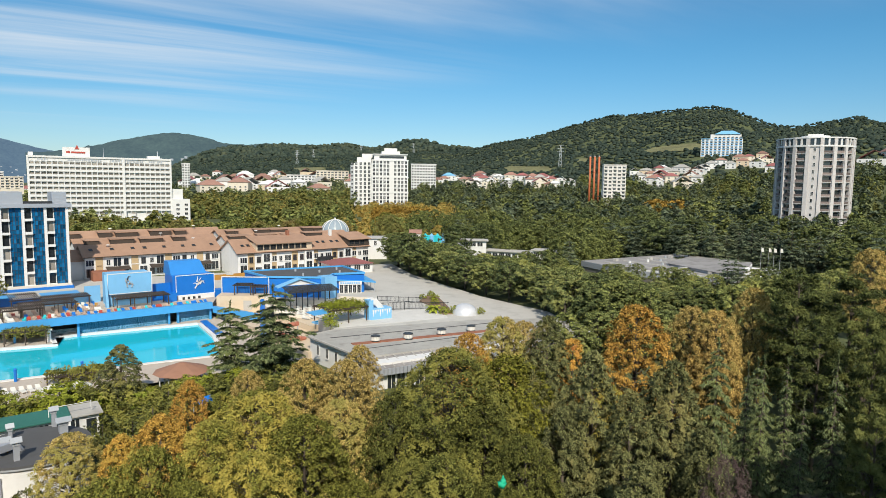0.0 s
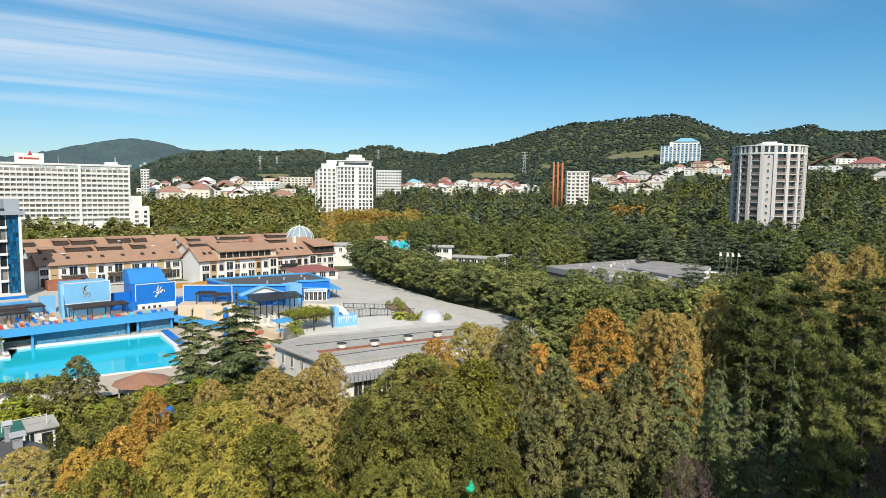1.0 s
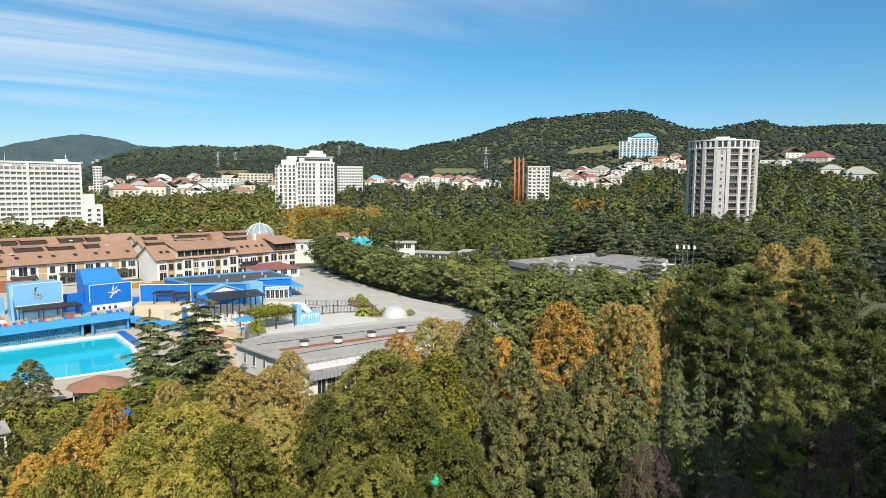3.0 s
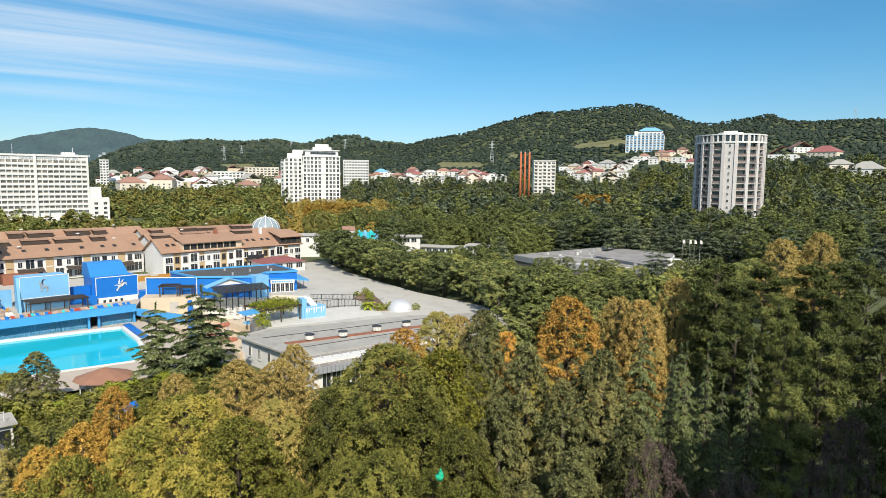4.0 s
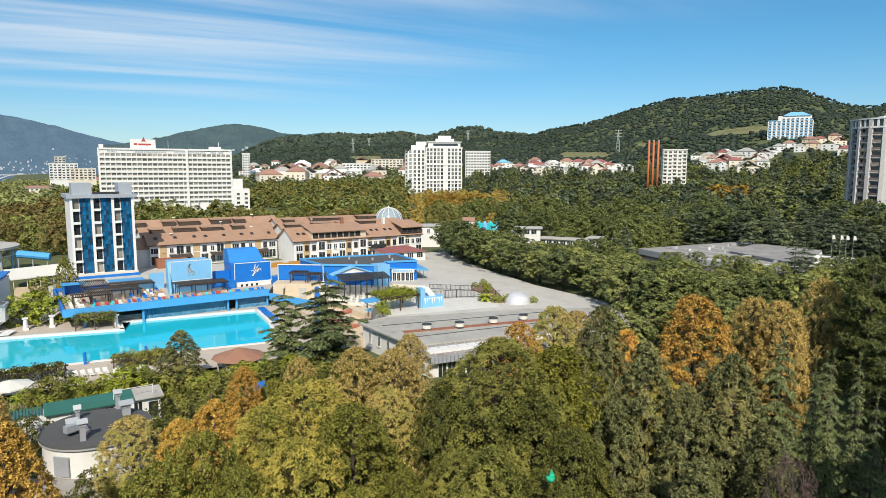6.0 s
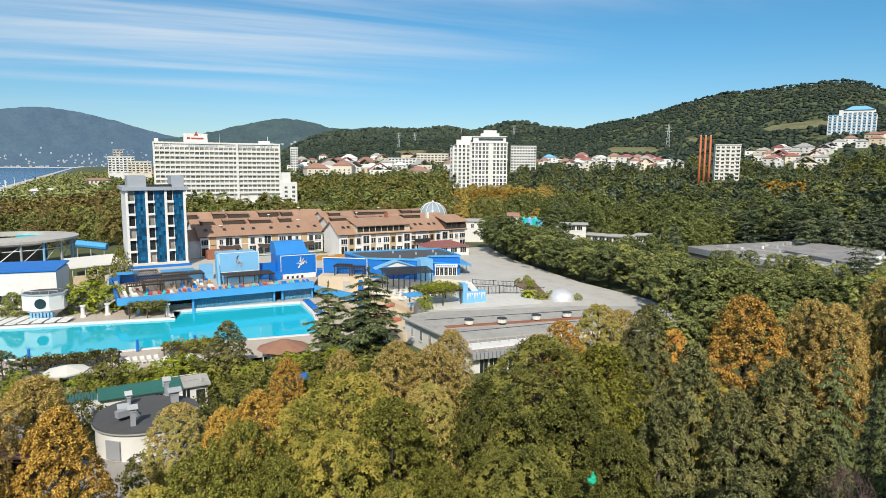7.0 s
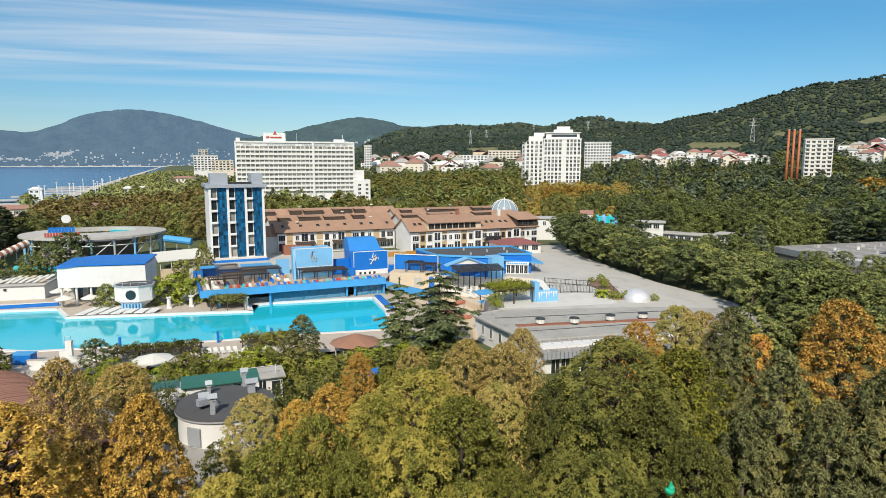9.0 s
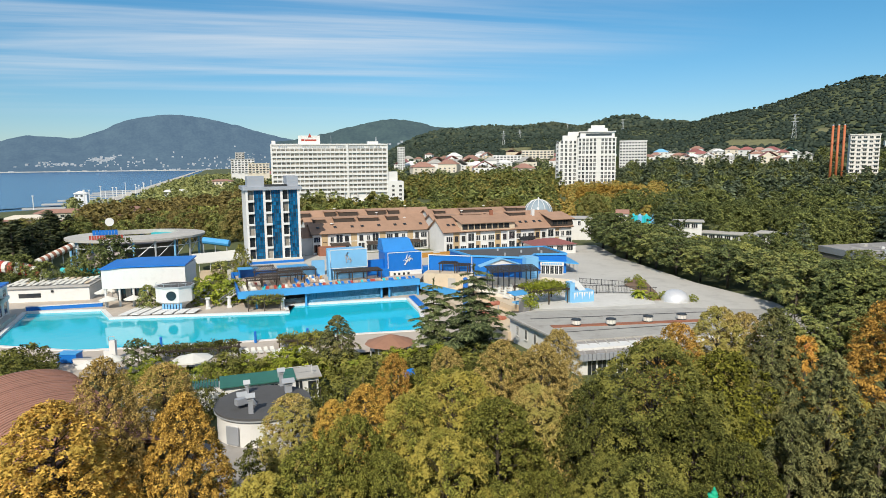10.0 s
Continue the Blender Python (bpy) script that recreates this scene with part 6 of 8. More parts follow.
# ---- round white building with chimneys, green-roofed shed ----
t = thing("round_white_building", 7.1, 74.0, -0.5, "round white single-storey building with a dark flat roof", "building")
part("wall", Shape().tube(0, 0, -0.5, 4.4, 5.05, 5.05, 96), WHITE, t)
part("roof", Shape().tube(0, 0, 4.4, 4.65, 5.3, 5.3, 96), ASPHALT_ROOF, t)
part("roof_rim", Shape().tube(0, 0, 4.25, 4.4, 5.36, 5.36, 96), STEEL, t)
door = part("door", Shape().box(-0.8, -0.1, 0.0, 0.8, 0.05, 2.0), GREY_METAL, t, "grey steel double door")
door.location, door.rotation_euler = (-3.6, -3.72, 1.6), (0, 0, radians(-44))
part("path", Shape().prism([(-5.4, -15), (-2.2, -15), (0.4, -5), (-5.6, -1.4)], 0.2, 1.35), ASPHALT_PATH, t, "worn grey asphalt path")


def duct(x, y, h, w, hood=True):
    t = thing("roof_chimney", x, y, 4.0, "square metal ventilation chimney with a cowl", "chimney", "chimneys of the round building")
    part("shaft", Shape().box(-w / 2, -w / 2, 0, w / 2, w / 2, h), GREY_METAL, t)
    part("collar", Shape().box(-w / 2 - 0.08, -w / 2 - 0.08, h - 0.25, w / 2 + 0.08, w / 2 + 0.08, h - 0.1), STEEL, t)
    if hood:
        part("cowl", Shape().gable(-w * 0.8, -w * 0.8, w * 0.8, w * 0.8, h + 0.15, 0.3, 0.1, 0.06), STEEL, t)


duct(5.5, 70.8, 1.9, 0.5), duct(4.8, 73.6, 1.2, 0.6), duct(5.6, 77.2, 1.3, 0.36), duct(9.7, 78.4, 1.9, 0.45), duct(10.2, 76.0, 1.3, 0.8)
t = thing("pipe_duct", 4.9, 72.8, 4.6, "grey box duct lying on the round roof", "duct", rz=25)
part("box", Shape().box(-0.9, -0.35, 0, 0.9, 0.35, 0.7), GREY_METAL, t), part("bend", Shape().rod((0.9, 0, 0.35), (1.4, 0, -0.6), 0.28, n=8), GREY_METAL, t)
t = thing("green_roofed_shed", -0.4, 85.6, -0.5, "long low shed with a dark green sheet roof", "shed", rz=-1)
part("wall", Shape().box(0, 0, 0, 15.8, 2.7, 3.0), WHITE, t)
part("roof", Shape().slab([(3.2, -0.5, 3.1), (12.8, -0.5, 3.1), (12.8, 3.0, 3.5), (3.2, 3.0, 3.5)], 0.15), GREEN_ROOF, t)
part("roof_end", Shape().slab([(12.85, -0.5, 3.1), (16.2, -0.5, 3.1), (16.2, 3.0, 3.5), (12.85, 3.0, 3.5)], 0.15), GREY_ROOF, t)
strip = Shape().box(-0.1, 0, 0, 0.1, 3.2, 0.06).mesh("roof_lath", GREEN_ROOF)
for i in range(11):
    piece("roof_lath", strip, t, -0.4 + 0.33 * i, -0.2, 3.2)
part("railing", Shape().rod((10.5, -0.2, 3.5), (10.5, -0.2, 4.7), 0.05).rod((15, 0.2, 3.5), (15, 0.2, 4.6), 0.05).rod((10.5, -0.2, 4.6), (15, 0.2, 4.5), 0.04), WHITE, t)
for i in range(3):
    window(t, W_SMALL, 10 + 1.6 * i, 0, 1.2)
part("door", Shape().box(14.4, -0.06, 0.2, 15.5, 0.05, 2.4), GLASS_DARK, t)

t = thing("stone_wall", -1.6, 98.7, -0.6, "low wall of pale rough stones behind the shed", "wall", rz=-21)
part("core", Shape().box(0, 0.06, 0, 6.2, 0.44, 1.15), CONCRETE, t)
g = random.Random(19)
for j in range(4):
    x = 0.02
    while x < 6.1:
        w = g.uniform(0.28, 0.55)
        part("stone", Shape().box(x, g.uniform(-0.02, 0.03), 0.02 + 0.29 * j, min(x + w, 6.18) - 0.03, 0.5, 0.27 + 0.29 * j), CONCRETE if g.random() < 0.5 else PAVING, t)
        x += w
setting("pavement_service_path", Shape().prism([(-10.4, 103), (-6.4, 102.4), (-4.6, 84), (-1.8, 78), (3.2, 73), (2.2, 68), (-3, 70), (-7.4, 76), (-9.0, 84)], -0.9, -0.42), ASPHALT_PATH, "worn grey service path between the plane trees", "path")

# ---- near side of the pool ----
def parasol(x, y, z, r=1.7, mat=CANVAS, label="white canvas parasol, open, by the pool", h=2.4):
    t = thing("parasol", x, y, z, label, "parasol", "pool parasols")
    n = 8
    s = Shape()
    ring = [(r * math.cos(2 * math.pi * i / n), r * math.sin(2 * math.pi * i / n), h) for i in range(n)]
    s.add(ring + [(0, 0, h + 0.75)] + [(a, b, c - 0.18) for a, b, c in ring], [(i, (i + 1) % n, n) for i in range(n)] + [(i, n + 1 + i, n + 1 + (i + 1) % n, (i + 1) % n) for i in range(n)])
    part("canopy", s, mat, t)
    part("pole", Shape().rod((0, 0, 0), (0, 0, h + 0.8), 0.045), STEEL, t)
    for i in range(n):
        part("rib", Shape().rod((0, 0, h + 0.68), (ring[i][0] * 0.96, ring[i][1] * 0.96, h - 0.02), 0.02, n=3), STEEL, t)


parasol(-0.4, 101.4, 0, 2.9, CANVAS, "wide white canvas canopy, open, by the pool", 2.2)
for x, y in ((-11.5, 104.8), (-14.5, 103), (12.5, 99), (15.5, 98.5), (-17.5, 164), (-19.5, 162.5), (-13.2, 163.5)):
    parasol(x, y, 0)
parasol(-10.2, 162.8, 0, 1.7, SKYBLUE, "light blue parasol, open, by the pool")
t = thing("brown_roofed_kiosk", 29.5, 98.7, -0.3, "poolside kiosk with a brown hipped roof", "kiosk", rz=-8)
part("wall", Shape().tube(0, 0, 0, 2.3, 2.6, 2.6, 8), CREAM, t)
part("roof", Shape().tube(0, 0, 2.3, 3.6, 4.2, 0.4, 10), material("brown_roof_sheet", (0.33, 0.17, 0.11), 0.8, vary=0.12, stain=0.2), t, "rusty brown hipped roof")
for i in range(8):
    a = 2 * math.pi * i / 8
    part("post", Shape().rod((3.2 * math.cos(a), 3.2 * math.sin(a), 0), (3.2 * math.cos(a), 3.2 * math.sin(a), 2.4), 0.08), WHITE, t)
for x0, y0, w in ((-6, 109.4, 12.5), (13, 108.2, 9)):
    t = pergola(x0, y0, 0, w, 2.6, 1.3, "low pergola with green vines by the pool", rz=-7)
    part("vine", leaves_mesh("vine", leaf_cloud([(0.5 + 0.8 * i, 0.4 + 0.9 * j, 1.6 + 0.2 * math.sin(i * 1.7 + j), 0.7) for i in range(int(w / 0.8)) for j in range(3)], 3400, 0.26, 95), L_GREEN), None, t, "green vine on the slats")
t = thing("blue_container", -20.4, 114.2, 0, "royal blue plastic storage box on the deck", "container", rz=-22)
part("box", Shape().box(0, 0, 0.1, 3.0, 1.8, 1.5), BLUE, t), part("lid", Shape().box(-0.08, -0.08, 1.5, 3.08, 1.88, 1.65), BEAMBLUE, t)
t = thing("lifeguard_chair", -12.9, 113.0, 0, "white painted lifeguard platform on the deck", "lifeguard chair", rz=-15)
part("tower", Shape().box(0, 0, 0, 0.9, 0.8, 3.2).box(-0.9, 0, 0, 0, 0.8, 1.6), WHITE, t), part("rail", Shape().rod((0, 0, 3.2), (0, 0, 3.9), 0.04).rod((0.9, 0, 3.2), (0.9, 0, 3.9), 0.04).rod((0, 0, 3.9), (0.9, 0, 3.9), 0.04), STEEL, t)
for x, y, rz in ((17, 110.5, -8), (22.5, 109.6, -8), (-16, 112, -15), (-8, 111, -12)):
    t = thing("low_wall", x, y, 0, "low white plastered wall by the pool", "wall", "deck walls", rz)
    part("wall", Shape().box(-2, -0.2, 0, 2, 0.2, 0.9), WHITE, t), part("cap", Shape().box(-2.05, -0.26, 0.9, 2.05, 0.26, 1.0), CONCRETE, t)
for k, (x, y) in enumerate(((9.7, 114.6), (18.5, 113.2), (-5.5, 117.0))):
    t = thing("bollard", x, y, 0, "dark blue poolside post", "post", "poolside posts")
    part("post", Shape().tube(0, 0, 0, 1.9, 0.22, 0.22, 10), BLUE, t), part("cap", Shape().tube(0, 0, 1.9, 2.05, 0.27, 0.15, 10), BLUE, t)
for i in range(8):
    lounger("white", 5 + i * 1.0, 107.6 - 0.13 * i, 0, 8)
t = thing("blue_tarpaulin_stall", 24.6, 75.6, -0.5, "small stall under a royal blue tarpaulin", "stall", rz=20)
part("cover", Shape().gable(0, 0, 1.7, 1.4, 4.6, 0.6, 0.15, 0.08), BLUE, t)
for sx in (0, 1.7):
    for sy in (0, 1.4):
        part("pole", Shape().rod((sx, sy, -1.6), (sx, sy, 4.6), 0.05), STEEL, t)
t = thing("green_net_bundle", *at_az(45.1, 44), 9.1, "bundle of bright green netting caught in a tree", "netting")
part("net", Shape().tube(0, 0, 0, 0.4, 0.12, 0.3, 7).tube(0.1, 0.05, 0.34, 0.66, 0.27, 0.16, 6).tube(-0.2, 0.08, 0.1, 0.5, 0.1, 0.2, 6), GREEN_NET, t, smooth=True)
part("knot", Shape().tube(0.08, 0.05, 0.72, 0.92, 0.1, 0.05, 8), GREEN_NET, t)
# the barrel-roofed hall among the plane trees
t = thing("barrel_roofed_hall", -20.4, 90.5, -0.5, "hall with a rust brown ribbed barrel roof", "hall", rz=24)
arch, ribs = Shape(), []
nseg, Lh, Rr = 18, 30.0, 7.0
for k in range(nseg + 1):
    a = math.pi * k / nseg
    arch.v += [(Rr * math.cos(a), 0, 3.2 + 3.2 * math.sin(a)), (Rr * math.cos(a), -Lh, 3.2 + 3.2 * math.sin(a)), (Rr * math.cos(a), 0, 3.0 + 3.1 * math.sin(a)), (Rr * math.cos(a), -Lh, 3.0 + 3.1 * math.sin(a))]
for k in range(nseg):
    o = 4 * k
    arch.f += [(o, o + 4, o + 5, o + 1), (o + 2, o + 3, o + 7, o + 6), (o, o + 2, o + 6, o + 4)]
part("roof", arch, material("faded_brown_sheet", (0.36, 0.18, 0.13), 0.7, vary=0.15, stain=0.25), t, "ribbed rust brown sheet roof")
rib = Shape()
for k in range(nseg):
    a, b = math.pi * k / nseg, math.pi * (k + 1) / nseg
    rib.rod((Rr * math.cos(a), 0, 3.24 + 3.2 * math.sin(a)), (Rr * math.cos(b), 0, 3.24 + 3.2 * math.sin(b)), 0.07, n=4)
rib_me = rib.mesh("roof_rib", TERRACOTTA)
for i in range(44):
    piece("roof_rib", rib_me, t, 0, -0.02 - 0.68 * i, 0)
part("rim", rib, CONCRETE, t)
part("wall", Shape().box(-Rr, -Lh, 0, -Rr + 0.3, 0, 3.2).box(Rr - 0.3, -Lh, 0, Rr, 0, 3.2).box(-Rr + 0.3, -0.4, 0, Rr - 0.3, -0.1, 3.2), WHITE, t)

# ---- across the pool, seaward side ----
t = thing("white_hall", -18.8, 157.0, 0, "white hall on columns with a royal blue sheet roof", "hall", rz=-12)
part("wall", Shape().box(0, 0, 4.0, 17.5, 11, 8.55), WHITE, t)
roof = Shape()
for i in range(13):
    z = 8.6 + 0.4 * smooth(i / 12, 0.05, 0.3)
    x = -0.2 + 17.9 * i / 12
    roof.v += [(x, -0.3, z), (x, 11.3, z + 0.4), (x, 11.3, z + 0.1), (x, -0.3, z - 0.3)]
roof.f = [(4 * i + k, 4 * i + 4 + k, 4 * i + 4 + (k + 1) % 4, 4 * i + (k + 1) % 4) for i in range(12) for k in range(4)] + [(0, 1, 2, 3), (51, 50, 49, 48)]
part("roof", roof, BLUE, t, "royal blue sheet roof with a wave at one end")
for i in range(7):
    part("column", Shape().tube(0.5 + 2.9 * i, 0.5, 0, 4.0, 0.25, 0.25, 10), WHITE, t)
part("back_wall", Shape().box(0, 6, 0, 18.5, 6.4, 4.0), CONCRETE, t)
for i in range(6):
    part("opening", Shape().box(1.2 + 2.9 * i, 5.9, 0.2, 2.9 + 2.9 * i, 5.98, 3.2), GLASS_DARK, t)

for x, y in ((-17.6, 155.4), (-12.6, 154.4), (-7.6, 153.4)):
    parasol(x, y, 0.1, 1.9, h=1.9, label="white canvas parasol, open, before the white hall")
setting("pavement_blue_channel", Shape().prism([(46.3, 140.3), (47.7, 140.3), (46.3, 126.9), (44.9, 126.9)], -0.2, 0.34), BLUE, "dark blue tiled channel along the pool edge", "channel")

t = thing("octagonal_lookout", -3.8, 149.4, 0, "white octagonal lookout cabin with a round window", "lookout cabin", rz=-14)
oct_ = [(4.0 * math.cos(math.pi / 8 + math.pi / 4 * i) , 3.4 * math.sin(math.pi / 8 + math.pi / 4 * i)) for i in range(8)]
low = [(0.62 * a, 0.62 * b) for a, b in oct_]
cab = Shape().prism(oct_, 1.9, 5.0)
cab.add([(a, b, 0.9) for a, b in low] + [(a, b, 1.9) for a, b in oct_], [(i, (i + 1) % 8, 8 + (i + 1) % 8, 8 + i) for i in range(8)] + [tuple(range(7, -1, -1))])
part("cabin", cab, WHITE, t)
part("roof_rim", Shape().prism([(1.06 * a, 1.06 * b) for a, b in oct_], 5.0, 5.25), STEEL, t)
part("roof_deck", Shape().prism([(0.95 * a, 0.95 * b) for a, b in oct_], 5.25, 5.3), ASPHALT_ROOF, t)
rw = Shape().tube(0, 0, 0, 0.12, 1.0, 1.0, 24)
o = part("round_window", rw, GLASS_DARK, t, "round porthole window with dark glass")
o.location, o.rotation_euler = (0, -3.16, 3.4), (math.pi / 2, 0, 0)
for i in range(7):
    part("slat", Shape().box(-2.1 + 0.6 * i, -2.7, 0, -1.75 + 0.6 * i, -2.2, 1.6), SKYBLUE, t)
part("pedestal", Shape().tube(0, 0, 0, 1.2, 1.8, 2.4, 8), WHITE, t)
for i in range(5):
    part("railing_post", Shape().rod((-3 + 1.5 * i, -2.9, 5.2), (-3 + 1.5 * i, -2.9, 5.9), 0.04), STEEL, t)
part("railing", Shape().rod((-3.2, -2.9, 5.9), (3.2, -2.9, 5.9), 0.05).rod((-3.7, 0, 5.9), (-3.2, -2.9, 5.9), 0.05), STEEL, t)
# white sun platforms on the pool's corner
for i in range(7):
    deep = 6.2 if i < 4 else 2.2
    t = thing("sun_platform", -14.6 + 2.15 * i, 146.6 - 0.55 * i, 0.12, "white sunbathing platform at the pool edge", "platform", "sun platforms", -14)
    part("top", Shape().slab([(0, -1.0, 0.3), (1.8, -1.0, 0.3), (1.8 + deep * 0.28, deep, 0.45), (deep * 0.28, deep, 0.45)], 0.12), WHITE, t)
    part("base", Shape().box(0.5, -0.8, 0, 1.8, 0.8 * deep, 0.18), CONCRETE, t)
for x, y in ((2.6, 146.2), (7.0, 146.0), (17.6, 139.8)):
    t = thing("statue_pedestal", x, y, 0, "white plaster pedestal on the pool deck", "pedestal", "deck pedestals")
    part("base", Shape().box(-0.5, -0.5, 0, 0.5, 0.5, 0.4), WHITE, t), part("shaft", Shape().tube(0, 0, 0.4, 2.2, 0.42, 0.36, 10), WHITE, t), part("cap", Shape().box(-0.5, -0.5, 2.2, 0.5, 0.5, 2.4), WHITE, t)
t = pergola(10.5, 139.6, 0, 6.6, 2.6, 2.4, "green vine pergola with benches on the pool deck", rz=-10)
part("vine", leaves_mesh("vine", leaf_cloud([(0.4 + 0.75 * i, 0.3 + 0.9 * j, 2.6, 0.6) for i in range(9) for j in range(3)], 2400, 0.26, 96), L_GREEN), None, t, "green vine on the slats")

# tan sports pavilion and green court
t = thing("tan_pavilion", 1.4, 178.5, 0, "open pavilion with a pale curved roof and tan wall", "pavilion", rz=6)
part("wall", Shape().box(0, 0, -0.5, 11, 0.4, 3.4), TAN, t)
part("roof", Shape().slab([(-0.6, -0.8, 5.6), (11.6, -0.8, 6.0), (11.6, 12, 6.8), (-0.6, 12, 6.4)], 0.25), CANVAS, t)
for i in range(5):
    part("post", Shape().rod((2.7 * i, -0.2, 3.2), (2.7 * i, -0.2, 5.6), 0.09), WHITE, t)
setting("floor_green_court", Shape().prism([(4.6, 176), (10, 172), (12, 176), (6, 182)], -0.3, 0.4), GREEN_ROOF, "green painted sports court", "court")

# waterpark with a raised ring roof
t = thing("ring_roof_arena", -15.4, 213.5, 0, "raised concrete ring roof on columns, water park stand", "arena")
outer = [(19.2 * math.cos(2 * math.pi * i / 40), 16.6 * math.sin(2 * math.pi * i / 40)) for i in range(40)]
inner = [(11.5 * math.cos(2 * math.pi * i / 40), 8.8 * math.sin(2 * math.pi * i / 40)) for i in range(40)]
ring = Shape()
ring.add([(a, b, 9.7) for a, b in outer] + [(a, b, 10.3) for a, b in outer] + [(a, b, 9.6) for a, b in inner] + [(a, b, 10.9) for a, b in inner],
         [(i, (i + 1) % 40, 40 + (i + 1) % 40, 40 + i) for i in range(40)] + [(40 + i, 40 + (i + 1) % 40, 120 + (i + 1) % 40, 120 + i) for i in range(40)]
         + [((i + 1) % 40, i, 80 + i, 80 + (i + 1) % 40) for i in range(40)] + [(80 + (i + 1) % 40, 80 + i, 120 + i, 120 + (i + 1) % 40) for i in range(40)])
part("ring_roof", ring, CONCRETE, t)
for i in range(20):
    a = 2 * math.pi * i / 20
    part("column", Shape().rod((18 * math.cos(a), 15.4 * math.sin(a), -1), (18 * math.cos(a), 15.4 * math.sin(a), 9.75), 0.3, n=8), SKYBLUE if i % 2 else STEEL, t)
    b = 2 * math.pi * (i + 1) / 20
    part("brace", Shape().rod((18 * math.cos(a), 15.4 * math.sin(a), 4.5), (18 * math.cos(b), 15.4 * math.sin(b), 9.2), 0.12, n=5), STEEL, t)
    part("truss_chord", Shape().rod((18 * math.cos(a), 15.4 * math.sin(a), 7.8), (18 * math.cos(b), 15.4 * math.sin(b), 7.8), 0.14, n=5), WHITE, t)
part("inner_wall", Shape().prism([(0.95 * a, 0.95 * b) for a, b in inner], -1, 8.2), material("stand_wall", (0.16, 0.14, 0.13), 0.8, vary=0.3), t)
part("blue_basin", Shape().tube(7, 6, 8.2, 10.0, 3.4, 3.6, 24), TURQUOISE, t, "turquoise slide basin")
sg = Shape()
for i in range(13):
    sg.box(-11.2 + 0.66 * i, -12.4, 10.5, -10.7 + 0.66 * i, -12.2, 11.6)
part("sign_marks", sg, RED, t, "row of red sign marks, too far to read")
sg = Shape()
for i in range(8):
    sg.box(-10.4 + 0.8 * i, -11.4, 11.6, -9.7 + 0.8 * i, -11.2, 13.0)
part("sign_marks", sg, BLUE, t, "row of blue sign marks, too far to read")
o = part("sign_disc", Shape().tube(0, 0, 0, 0.3, 1.15, 1.15, 24), WHITE, t, "round white sign disc")
o.location, o.rotation_euler = (-6.0, -10.8, 15.2), (math.pi / 2, 0, 0)
POSTER = material("faded_poster", (0.5, 0.42, 0.4), 0.7, vary=0.5, scale=4)
for a, b in ((-12, -8.4), (-7.2, -2.5)):
    part("poster", Shape().box(a, -14.2, 3, b, -14.0, 7), POSTER, t, "large faded poster under the ring")


def slide(name, pts, r, mats, label):
    """An open tube slide along points, banded in two colours."""
    t = thing(name, 0, 0, 0, label, "water slide", "water slides")
    for i in range(len(pts) - 1):
        part("segment", Shape().rod(pts[i], pts[i + 1], r, r, 10), mats[i % len(mats)], t)
    for i in range(0, len(pts), 4):
        x, y, z = pts[i]
        part("support", Shape().rod((x, y, land(x, y)), (x, y, z - r * 0.9), 0.14), STEEL, t)


slide("striped_slide", [(-30.3 - 0.55 * i, 199 - 0.6 * i, 9.4 - 0.24 * i) for i in range(14)], 0.95, (CANVAS, RUST), "closed tube slide striped white and rust red")
slide("striped_slide", [(-46 + 0.9 * i, 186 + 0.5 * math.sin(i), 6.5 - 0.12 * i * i / 6) for i in range(13)], 1.5, (RED, CANVAS), "wide slide striped red and white")
slide("turquoise_slide", [(-26 - 5 * math.cos(0.4 * i), 186 + 3 * math.sin(0.4 * i), 4.6 - 0.22 * i) for i in range(14)], 0.8, (TURQUOISE,), "turquoise tube slide spiralling down")
slide("blue_slide", [(3 + 0.8 * i, 204 - 0.4 * i, 8.6 - 0.1 * i) for i in range(10)], 1.0, (BEAMBLUE,), "blue tube slide behind the pavilion")
slide("water_slide", [(57.5 - 0.9 * i, 133 - 2.1 * i, 4.6 - 0.3 * i) for i in range(14)], 0.55, (BLUE,), "dark blue flume running down to the pool")
slide("water_slide", [(60.5 - 3.2 * math.sin(0.35 * i), 136 - 1.5 * i, 5.0 - 0.27 * i) for i in range(16)], 0.6, (CREAM,), "cream coloured curving flume")
slide("water_slide", [(53.5 + 2.0 * math.cos(0.5 * i), 112 + 2.0 * math.sin(0.5 * i) - 0.2 * i, 3.6 - 0.2 * i) for i in range(13)], 0.45, (material("faded_coral_plastic", (0.45, 0.17, 0.11), 0.6, vary=0.1),), "faded coral spiral flume beside the cedar")

# low white terrace building and its neighbours on the seaward deck
t = thing("low_white_building", -41, 170.8, 0, "low white building with canvas on its roof terrace", "building", rz=-10)
part("wall", Shape().box(0, 0, 0, 18.5, 10, 3.2), WHITE, t)
part("roof", Shape().box(-0.4, -0.5, 3.2, 18.9, 10.4, 3.5), CONCRETE, t)
g = random.Random(41)
for i in range(13):
    for j in range(3):
        a, b, z = 0.5 + 1.38 * i + g.uniform(-0.2, 0.2), 1.0 + 3.1 * j, 3.6 + g.uniform(0, 0.25)
        part("canvas", Shape().slab([(a, b, z), (a + 1.0, b - 0.2, z + 0.1), (a + 1.1, b + 2.0, z + 0.35), (a + 0.1, b + 2.1, z + 0.25)], 0.06), CANVAS if g.random() < 0.75 else TAN, t)
part("grille", Shape().box(3.6, -0.06, 1.0, 8.2, 0, 2.0), GLASS_DARK, t)
part("lamp_box", Shape().box(10.4, -0.2, 2.1, 10.9, 0, 2.6), DARK_METAL, t)
